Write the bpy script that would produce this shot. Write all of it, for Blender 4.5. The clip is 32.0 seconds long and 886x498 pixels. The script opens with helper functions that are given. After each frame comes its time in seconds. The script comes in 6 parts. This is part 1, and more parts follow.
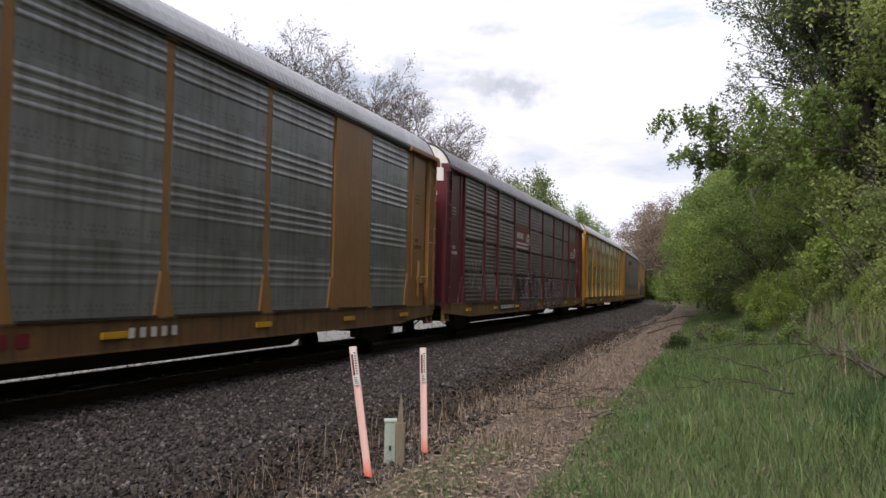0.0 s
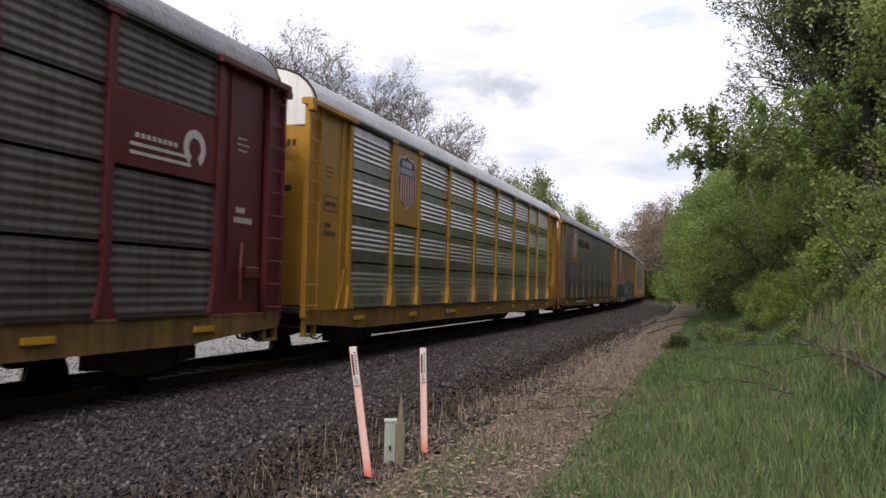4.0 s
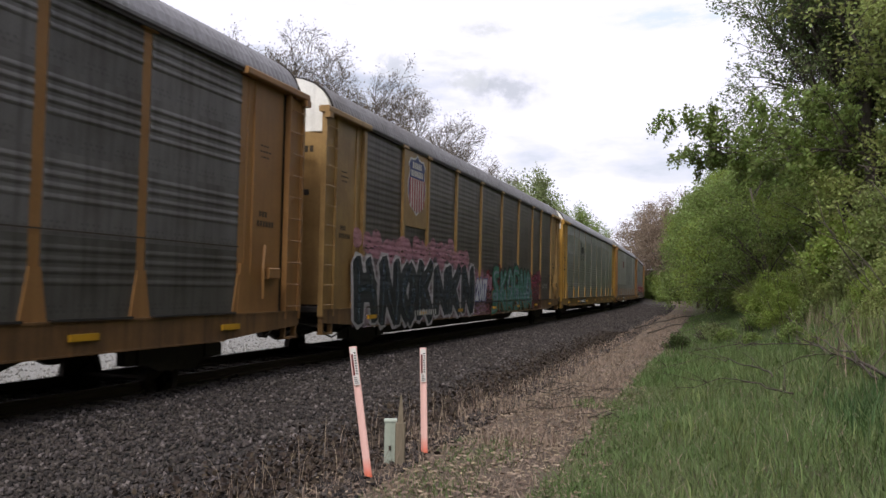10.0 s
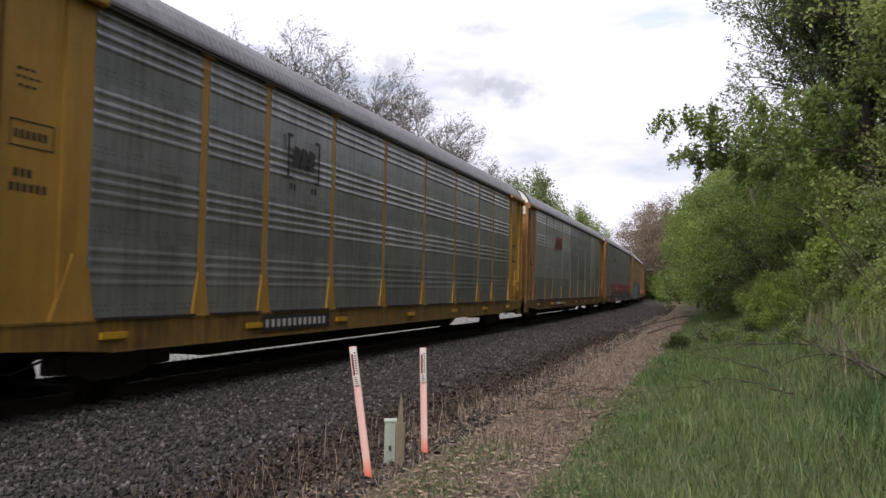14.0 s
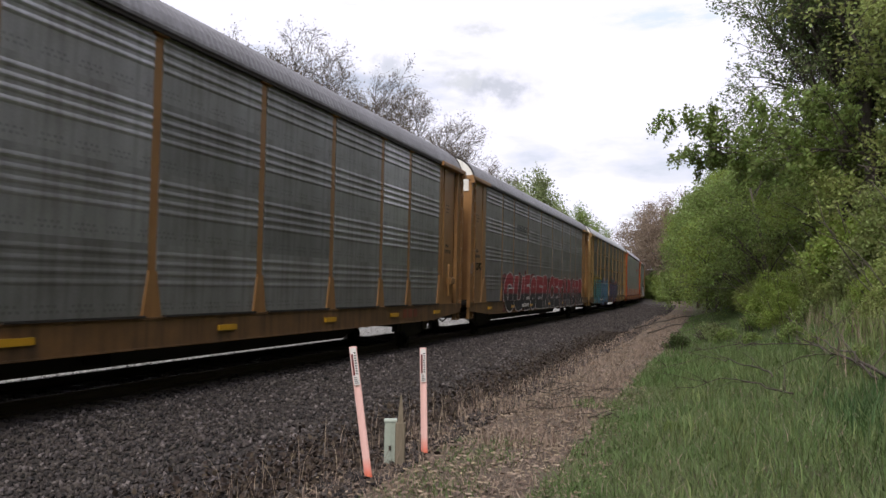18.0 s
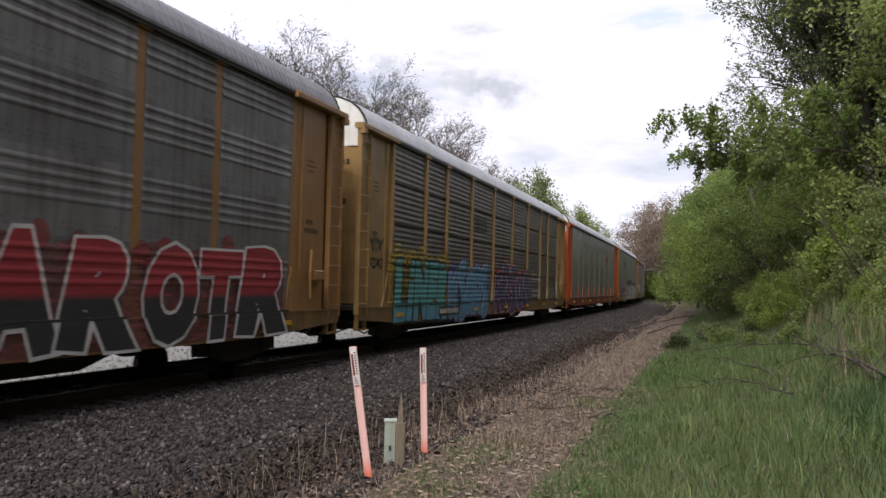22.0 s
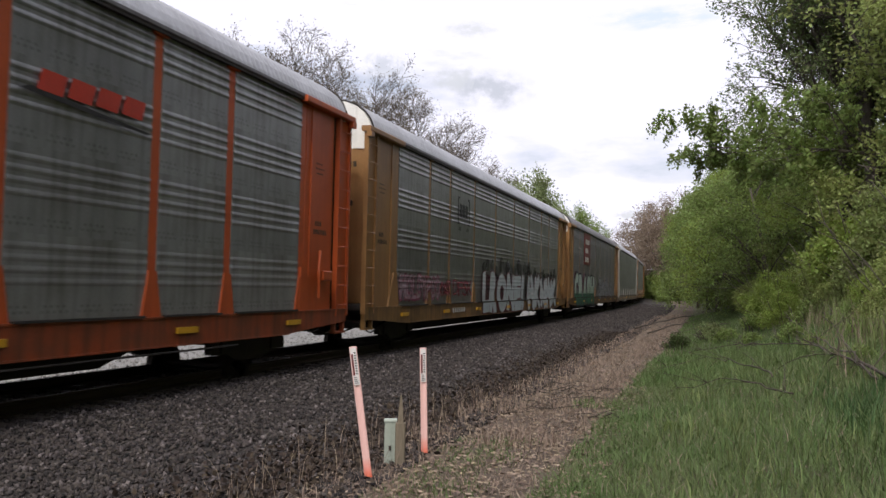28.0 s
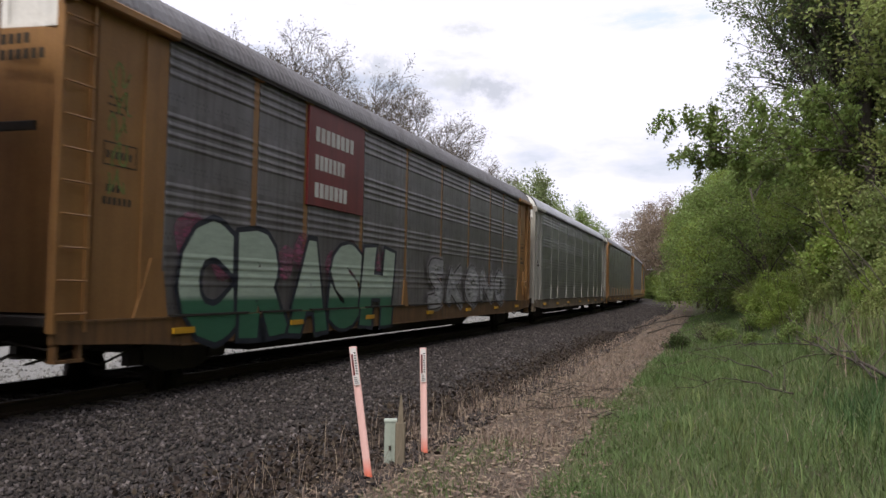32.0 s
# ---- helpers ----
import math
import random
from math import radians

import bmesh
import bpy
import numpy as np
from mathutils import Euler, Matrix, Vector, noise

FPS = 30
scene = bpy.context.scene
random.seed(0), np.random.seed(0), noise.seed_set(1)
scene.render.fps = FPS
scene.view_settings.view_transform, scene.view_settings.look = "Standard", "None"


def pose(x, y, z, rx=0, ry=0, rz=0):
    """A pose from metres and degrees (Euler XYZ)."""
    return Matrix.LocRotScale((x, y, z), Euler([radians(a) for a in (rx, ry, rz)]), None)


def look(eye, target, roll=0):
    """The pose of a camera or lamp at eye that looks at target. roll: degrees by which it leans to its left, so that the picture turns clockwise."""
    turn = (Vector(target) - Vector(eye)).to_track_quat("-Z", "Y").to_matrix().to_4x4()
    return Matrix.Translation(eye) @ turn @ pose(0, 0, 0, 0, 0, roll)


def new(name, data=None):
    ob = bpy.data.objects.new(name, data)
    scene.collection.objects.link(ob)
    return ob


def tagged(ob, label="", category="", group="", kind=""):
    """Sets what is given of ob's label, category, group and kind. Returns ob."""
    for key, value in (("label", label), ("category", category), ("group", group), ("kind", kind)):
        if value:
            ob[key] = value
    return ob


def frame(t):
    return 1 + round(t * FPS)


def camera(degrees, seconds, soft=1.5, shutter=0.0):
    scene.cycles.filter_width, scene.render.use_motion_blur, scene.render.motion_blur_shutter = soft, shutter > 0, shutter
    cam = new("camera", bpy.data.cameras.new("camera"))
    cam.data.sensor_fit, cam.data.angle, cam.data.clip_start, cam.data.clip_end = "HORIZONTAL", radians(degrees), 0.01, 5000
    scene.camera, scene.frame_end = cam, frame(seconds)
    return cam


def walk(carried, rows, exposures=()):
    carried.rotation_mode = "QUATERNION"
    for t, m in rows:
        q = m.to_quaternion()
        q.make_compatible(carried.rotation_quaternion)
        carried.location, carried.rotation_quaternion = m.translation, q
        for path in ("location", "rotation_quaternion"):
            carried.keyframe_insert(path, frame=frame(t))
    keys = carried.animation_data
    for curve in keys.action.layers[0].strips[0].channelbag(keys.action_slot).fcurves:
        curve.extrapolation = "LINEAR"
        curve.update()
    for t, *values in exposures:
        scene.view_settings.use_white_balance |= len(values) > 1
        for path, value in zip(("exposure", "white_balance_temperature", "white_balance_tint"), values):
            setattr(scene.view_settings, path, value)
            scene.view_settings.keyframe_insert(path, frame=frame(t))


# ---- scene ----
# The camera stands on a tripod beside the line.
cam = camera(55.5, 32.0, 1.5, 0.2)
EYE = Matrix.Translation((0, 0, 1.385)) @ Euler((0, 0, radians(17.8))).to_matrix().to_4x4() @ Euler((radians(92.53), 0, 0)).to_matrix().to_4x4() @ Euler((0, 0, radians(1.18))).to_matrix().to_4x4()
walk(cam, [(0.0, EYE), (32.0, EYE)], [(0.0, 0.0), (32.0, 0.0)])

# ---------------------------------------------------------------- light
SUN_ELEV, SUN_AZ = 50.0, 180.0  # azimuth: degrees to the left of north (+Y)


def nodes_of(tree):
    tree.nodes.clear()
    return tree.nodes, tree.links


def make_world():
    w = bpy.data.worlds.new("sky")
    scene.world = w
    w.use_nodes = True
    n, l = nodes_of(w.node_tree)
    out = n.new("ShaderNodeOutputWorld")
    bg = n.new("ShaderNodeBackground")
    sky = n.new("ShaderNodeTexSky")
    sky.sky_type, sky.sun_disc = "NISHITA", False
    sky.sun_elevation, sky.sun_rotation = radians(SUN_ELEV), radians(-SUN_AZ)
    sky.air_density, sky.dust_density = 1.0, 2.5
    veil = n.new("ShaderNodeMix")
    veil.data_type = "RGBA"
    tc = n.new("ShaderNodeTexCoord")
    mp = n.new("ShaderNodeMapping")
    mp.inputs["Scale"].default_value = (1.6, 1.6, 5.0)
    mp.inputs["Location"].default_value = (0.3, 0.9, 0.0)
    no = n.new("ShaderNodeTexNoise")
    no.inputs["Scale"].default_value, no.inputs["Detail"].default_value, no.inputs["Roughness"].default_value = 1.9, 7.0, 0.55
    ramp = n.new("ShaderNodeValToRGB")
    ramp.color_ramp.elements[0].position, ramp.color_ramp.elements[1].position = 0.36, 0.50
    ramp.color_ramp.elements[0].color, ramp.color_ramp.elements[1].color = (0.35, 0.35, 0.35, 1), (1, 1, 1, 1)
    l.new(tc.outputs["Generated"], mp.inputs["Vector"])
    l.new(mp.outputs[0], no.inputs["Vector"])
    l.new(no.outputs["Fac"], ramp.inputs["Fac"])
    l.new(ramp.outputs["Color"], veil.inputs["Factor"])
    l.new(sky.outputs["Color"], veil.inputs[6])
    veil.inputs[7].default_value = (9.7, 9.6, 10.9, 1)
    l.new(veil.outputs[2], bg.inputs["Color"])
    bg.inputs["Strength"].default_value = 0.105
    l.new(bg.outputs[0], out.inputs[0])


make_world()
sun = new("sun", bpy.data.lights.new("sun", "SUN"))
sun.data.energy, sun.data.angle, sun.data.color = 3.2, radians(24.0), (1.0, 0.95, 0.87)
_e, _a = radians(SUN_ELEV), radians(SUN_AZ)
sun.matrix_world = look((-math.sin(_a) * math.cos(_e) * 80, math.cos(_a) * math.cos(_e) * 80, math.sin(_e) * 80), (0, 0, 0))


# ---------------------------------------------------------------- materials
def material(name, base, rough=0.7, metal=0.0, vary=0.25, scale=6.0, fine=0.12, fine_scale=60.0, bump=0.2, second=None,
             stretch=(1, 1, 1), random_hue=0.0, spec=0.5, coord="Object", translucent=0.0, alpha_wear=0.0, streak=0.0):
    """A weathered surface: broad stains, fine grain, bump; second is the stain's colour."""
    m = bpy.data.materials.new(name)
    m.use_nodes = True
    n, l = nodes_of(m.node_tree)
    out = n.new("ShaderNodeOutputMaterial")
    b = n.new("ShaderNodeBsdfPrincipled")
    b.inputs["Roughness"].default_value, b.inputs["Metallic"].default_value = rough, metal
    b.inputs["Specular IOR Level"].default_value = spec
    tc = n.new("ShaderNodeTexCoord")
    mp = n.new("ShaderNodeMapping")
    mp.inputs["Scale"].default_value = stretch
    l.new(tc.outputs[coord], mp.inputs["Vector"])
    big, small = n.new("ShaderNodeTexNoise"), n.new("ShaderNodeTexNoise")
    for t, s, d in ((big, scale, 6), (small, fine_scale, 4)):
        t.inputs["Scale"].default_value, t.inputs["Detail"].default_value, t.inputs["Roughness"].default_value = s, d, 0.62
        l.new(mp.outputs[0], t.inputs["Vector"])
    ramp = n.new("ShaderNodeValToRGB")
    ramp.color_ramp.elements[0].position, ramp.color_ramp.elements[1].position = 0.38, 0.66
    l.new(big.outputs["Fac"], ramp.inputs["Fac"])
    mix = n.new("ShaderNodeMix")
    mix.data_type = "RGBA"
    sec = second or tuple(c * 0.45 for c in base)
    mix.inputs[6].default_value, mix.inputs[7].default_value = (*base, 1), (*sec, 1)
    k = n.new("ShaderNodeMath")
    k.operation = "MULTIPLY"
    l.new(ramp.outputs["Color"], k.inputs[0])
    k.inputs[1].default_value = vary
    l.new(k.outputs[0], mix.inputs["Factor"])
    col = mix.outputs[2]
    if streak:
        sm = n.new("ShaderNodeMapping")
        sm.inputs["Scale"].default_value = (3.0, 3.0, 0.22)
        l.new(tc.outputs[coord], sm.inputs["Vector"])
        st = n.new("ShaderNodeTexNoise")
        st.inputs["Scale"].default_value, st.inputs["Detail"].default_value = 2.2, 5
        l.new(sm.outputs[0], st.inputs["Vector"])
        sr = n.new("ShaderNodeValToRGB")
        sr.color_ramp.elements[0].position, sr.color_ramp.elements[1].position = 0.45, 0.75
        l.new(st.outputs["Fac"], sr.inputs["Fac"])
        sk = n.new("ShaderNodeMath")
        sk.operation = "MULTIPLY"
        l.new(sr.outputs["Color"], sk.inputs[0])
        sk.inputs[1].default_value = streak
        smix = n.new("ShaderNodeMix")
        smix.data_type = "RGBA"
        l.new(sk.outputs[0], smix.inputs["Factor"])
        l.new(col, smix.inputs[6])
        smix.inputs[7].default_value = (*[c * 0.4 for c in sec], 1)
        col = smix.outputs[2]
    hsv = n.new("ShaderNodeHueSaturation")
    l.new(col, hsv.inputs["Color"])
    mr = n.new("ShaderNodeMapRange")
    mr.inputs["To Min"].default_value, mr.inputs["To Max"].default_value = 1 - fine * 2, 1 + fine * 2
    l.new(small.outputs["Fac"], mr.inputs["Value"])
    val = mr.outputs[0]
    if random_hue:
        oi = n.new("ShaderNodeObjectInfo")
        ge = n.new("ShaderNodeNewGeometry")
        ad = n.new("ShaderNodeMath")
        ad.operation = "ADD"
        l.new(oi.outputs["Random"], ad.inputs[0])
        l.new(ge.outputs["Random Per Island"], ad.inputs[1])
        fr = n.new("ShaderNodeMath")
        fr.operation = "FRACT"
        l.new(ad.outputs[0], fr.inputs[0])
        rr = n.new("ShaderNodeMapRange")
        rr.inputs["To Min"].default_value, rr.inputs["To Max"].default_value = 1 - random_hue, 1 + random_hue
        l.new(fr.outputs[0], rr.inputs["Value"])
        mu = n.new("ShaderNodeMath")
        mu.operation = "MULTIPLY"
        l.new(val, mu.inputs[0])
        l.new(rr.outputs[0], mu.inputs[1])
        val = mu.outputs[0]
        hr = n.new("ShaderNodeMapRange")
        hr.inputs["To Min"].default_value, hr.inputs["To Max"].default_value = 0.5 - random_hue * 0.05, 0.5 + random_hue * 0.05
        l.new(fr.outputs[0], hr.inputs["Value"])
        l.new(hr.outputs[0], hsv.inputs["Hue"])
    l.new(val, hsv.inputs["Value"])
    l.new(hsv.outputs["Color"], b.inputs["Base Color"])
    if bump:
        bp = n.new("ShaderNodeBump")
        bp.inputs["Strength"].default_value, bp.inputs["Distance"].default_value = bump, 0.02
        l.new(small.outputs["Fac"], bp.inputs["Height"])
        l.new(bp.outputs[0], b.inputs["Normal"])
    surface = b.outputs[0]
    if translucent:
        tr = n.new("ShaderNodeBsdfTranslucent")
        l.new(hsv.outputs["Color"], tr.inputs["Color"])
        ms = n.new("ShaderNodeMixShader")
        ms.inputs[0].default_value = translucent
        l.new(surface, ms.inputs[1])
        l.new(tr.outputs[0], ms.inputs[2])
        surface = ms.outputs[0]
    if alpha_wear:
        tp = n.new("ShaderNodeBsdfTransparent")
        ms = n.new("ShaderNodeMixShader")
        ar = n.new("ShaderNodeMapRange")
        ar.inputs["From Min"].default_value, ar.inputs["From Max"].default_value = 0.35, 0.7
        ar.inputs["To Min"].default_value, ar.inputs["To Max"].default_value = alpha_wear * 0.35, min(1.0, alpha_wear * 1.5)
        l.new(big.outputs["Fac"], ar.inputs["Value"])
        l.new(ar.outputs[0], ms.inputs[0])
        l.new(surface, ms.inputs[1])
        l.new(tp.outputs[0], ms.inputs[2])
        surface = ms.outputs[0]
    l.new(surface, out.inputs[0])
    return m


_paints = {}


def paint(rgb, rough=0.55, wear=0.35, streak=0.5, second=None):
    """Weathered car paint of one colour."""
    key = (rgb, rough, wear, streak, second)
    if key not in _paints:
        _paints[key] = material("paint", rgb, rough, 0.0, wear, 1.3, 0.10, 25.0, 0.08, second or (rgb[0] * 0.5, rgb[1] * 0.42, rgb[2] * 0.4), streak=streak)
    return _paints[key]


def spray(rgb, wear=0.25):
    key = ("spray", rgb, wear)
    if key not in _paints:
        _paints[key] = material("spray_paint", rgb, 0.6, 0.0, 0.3, 2.2, 0.10, 14.0, 0.0, tuple(c * 0.6 for c in rgb), stretch=(1, 1, 5), alpha_wear=wear)
    return _paints[key]


def two_tone(high, low, split, wear=0.2):
    """Spray paint that changes colour at a height on the car."""
    key = ("two_tone", high, low, round(split, 3), wear)
    if key not in _paints:
        m = material("spray_paint", high, 0.6, 0.0, 0.3, 2.2, 0.10, 14.0, 0.0, tuple(c * 0.6 for c in high), stretch=(1, 1, 5), alpha_wear=wear)
        n, l = m.node_tree.nodes, m.node_tree.links
        b = [x for x in n if x.type == "BSDF_PRINCIPLED"][0]
        tc, sp, mr, mix = n.new("ShaderNodeTexCoord"), n.new("ShaderNodeSeparateXYZ"), n.new("ShaderNodeMapRange"), n.new("ShaderNodeMix")
        mix.data_type = "RGBA"
        l.new(tc.outputs["Object"], sp.inputs[0])
        mr.inputs["From Min"].default_value, mr.inputs["From Max"].default_value = split - 0.05, split + 0.05
        l.new(sp.outputs["Z"], mr.inputs["Value"])
        l.new(mr.outputs[0], mix.inputs["Factor"])
        mix.inputs[6].default_value = (*low, 1)
        l.new(b.inputs["Base Color"].links[0].from_socket, mix.inputs[7])
        l.new(mix.outputs[2], b.inputs["Base Color"])
        _paints[key] = m
    return _paints[key]


_sheets = {}


def sheet_metal(rgb, rough, metal, dirt, style="ribbed"):
    """Galvanised side sheet: brushed zinc, dirt in runs, groups of small punched holes in rows."""
    key = (rgb, rough, metal, dirt, style)
    if key in _sheets:
        return _sheets[key]
    m = material("galvanised_sheet", rgb, rough, metal, dirt, 0.9, 0.12, 30.0, 0.05, (rgb[0] * 0.45, rgb[1] * 0.40, rgb[2] * 0.34), random_hue=0.14, streak=dirt)
    _sheets[key] = m
    if style in ("fine", "slotted"):
        return m
    n, l = m.node_tree.nodes, m.node_tree.links
    b = [x for x in n if x.type == "BSDF_PRINCIPLED"][0]
    tc, sp = n.new("ShaderNodeTexCoord"), n.new("ShaderNodeSeparateXYZ")
    l.new(tc.outputs["Object"], sp.inputs[0])

    def calc(op, x, y=None, z=None):
        k = n.new("ShaderNodeMath")
        k.operation = op
        for i, v in enumerate((x, y, z)):
            if v is None:
                continue
            if isinstance(v, (int, float)):
                k.inputs[i].default_value = v
            else:
                l.new(v, k.inputs[i])
        return k.outputs[0]

    stagger = calc("MULTIPLY", calc("FLOOR", calc("DIVIDE", sp.outputs["Z"], 0.068)), 0.5)
    dy = calc("SUBTRACT", calc("FRACT", calc("ADD", calc("DIVIDE", sp.outputs["Y"], 0.105), stagger)), 0.5)
    dz = calc("SUBTRACT", calc("FRACT", calc("DIVIDE", sp.outputs["Z"], 0.068)), 0.5)
    near = calc("LESS_THAN", calc("ADD", calc("MULTIPLY", dy, calc("MULTIPLY", dy, 2.2)), calc("MULTIPLY", dz, dz)), 0.085)

    def within(lo, hi):
        return calc("MULTIPLY", calc("GREATER_THAN", sp.outputs["Z"], lo), calc("LESS_THAN", sp.outputs["Z"], hi))

    band = within(0.068, 0.204) if style == "ribbed" else calc("MAXIMUM", within(0.068, 0.204), within(0.816, 0.952))
    group = calc("LESS_THAN", calc("FRACT", calc("DIVIDE", sp.outputs["Y"], 0.62)), 0.72)
    hole = calc("MULTIPLY", calc("MULTIPLY", near, band), group)
    mix = n.new("ShaderNodeMix")
    mix.data_type = "RGBA"
    l.new(calc("MULTIPLY", hole, 0.92 if style == "perforated" else 0.4), mix.inputs["Factor"])
    old = b.inputs["Base Color"].links[0].from_socket
    l.new(old, mix.inputs[6])
    mix.inputs[7].default_value = (0.02, 0.02, 0.02, 1)
    l.new(mix.outputs[2], b.inputs["Base Color"])
    return m


STEEL_BLACK = material("grimy_black_steel", (0.025, 0.022, 0.02), 0.75, 0.2, 0.5, 3.0, 0.2, 30.0, 0.3, (0.05, 0.035, 0.025))
WHEEL_STEEL = material("wheel_steel", (0.04, 0.034, 0.03), 0.55, 0.6, 0.5, 5.0, 0.2, 40.0, 0.2, (0.08, 0.05, 0.035))
RAIL_STEEL = material("rail_steel", (0.045, 0.03, 0.022), 0.6, 0.5, 0.4, 3.0, 0.1, 40.0, 0.1, (0.03, 0.018, 0.012))
TIE_WOOD = material("creosoted_wood", (0.06, 0.045, 0.035), 0.9, 0, 0.5, 3.0, 0.2, 50.0, 0.5, (0.03, 0.024, 0.02), random_hue=0.2)
STONE = material("ballast_stone", (0.039, 0.030, 0.030), 0.9, 0, 0.5, 1.2, 0.2, 40.0, 0.5, (0.027, 0.021, 0.018), random_hue=0.95)
LIGHT_STONE = material("grey_ballast_stone", (0.098, 0.082, 0.085), 0.85, 0, 0.5, 1.2, 0.2, 40.0, 0.5, (0.05, 0.042, 0.039), random_hue=0.8)
PALE_STONE = material("pale_gravel", (0.24, 0.235, 0.228), 0.9, 0, 0.4, 2.0, 0.2, 40.0, 0.5, (0.15, 0.145, 0.14), random_hue=0.5)
BARK = material("grey_bark", (0.085, 0.07, 0.058), 0.9, 0, 0.5, 2.0, 0.25, 30.0, 0.6, (0.09, 0.075, 0.06), stretch=(1, 1, 0.3))
TWIG = material("dry_twig", (0.055, 0.043, 0.034), 0.9, 0, 0.5, 3.0, 0.2, 40.0, 0.3, (0.07, 0.055, 0.04))
LEAF = [material("spring_leaf", c, 0.55, 0, 0.35, 0.5, 0.1, 8.0, 0, tuple(v * 0.6 for v in c), random_hue=0.4, spec=0.3, translucent=0.48)
        for c in ((0.245, 0.315, 0.070), (0.205, 0.270, 0.080), (0.30, 0.345, 0.115), (0.235, 0.275, 0.125), (0.27, 0.315, 0.115), (0.075, 0.105, 0.035), (0.15, 0.195, 0.075))]
BUD = material("budding_leaf", (0.16, 0.125, 0.08), 0.7, 0, 0.4, 0.6, 0.1, 8.0, 0, (0.12, 0.09, 0.06), random_hue=0.3, translucent=0.25)
BLADE = material("green_blade", (0.108, 0.170, 0.056), 0.6, 0, 0.6, 0.5, 0.1, 8.0, 0, (0.16, 0.185, 0.08), random_hue=0.4, spec=0.3, translucent=0.35)
BLADE_DARK = material("dark_green_blade", (0.07, 0.125, 0.045), 0.6, 0, 0.5, 0.5, 0.1, 8.0, 0, (0.05, 0.085, 0.035), random_hue=0.3, spec=0.3, translucent=0.3)
BLADE_PALE = material("pale_green_blade", (0.21, 0.25, 0.10), 0.6, 0, 0.5, 0.5, 0.1, 8.0, 0, (0.16, 0.21, 0.06), random_hue=0.4, spec=0.3, translucent=0.35)
STRAW = material("straw", (0.31, 0.232, 0.185), 0.8, 0, 0.5, 0.9, 0.15, 9.0, 0, (0.17, 0.12, 0.09), random_hue=0.4, translucent=0.2)
SOIL = material("dark_soil", (0.036, 0.024, 0.018), 0.95, 0, 0.5, 2.0, 0.2, 30.0, 0.2, (0.055, 0.038, 0.028), random_hue=0.5)
LITTER = material("dead_leaf", (0.19, 0.135, 0.10), 0.8, 0, 0.5, 0.9, 0.15, 9.0, 0, (0.36, 0.28, 0.19), random_hue=0.4)


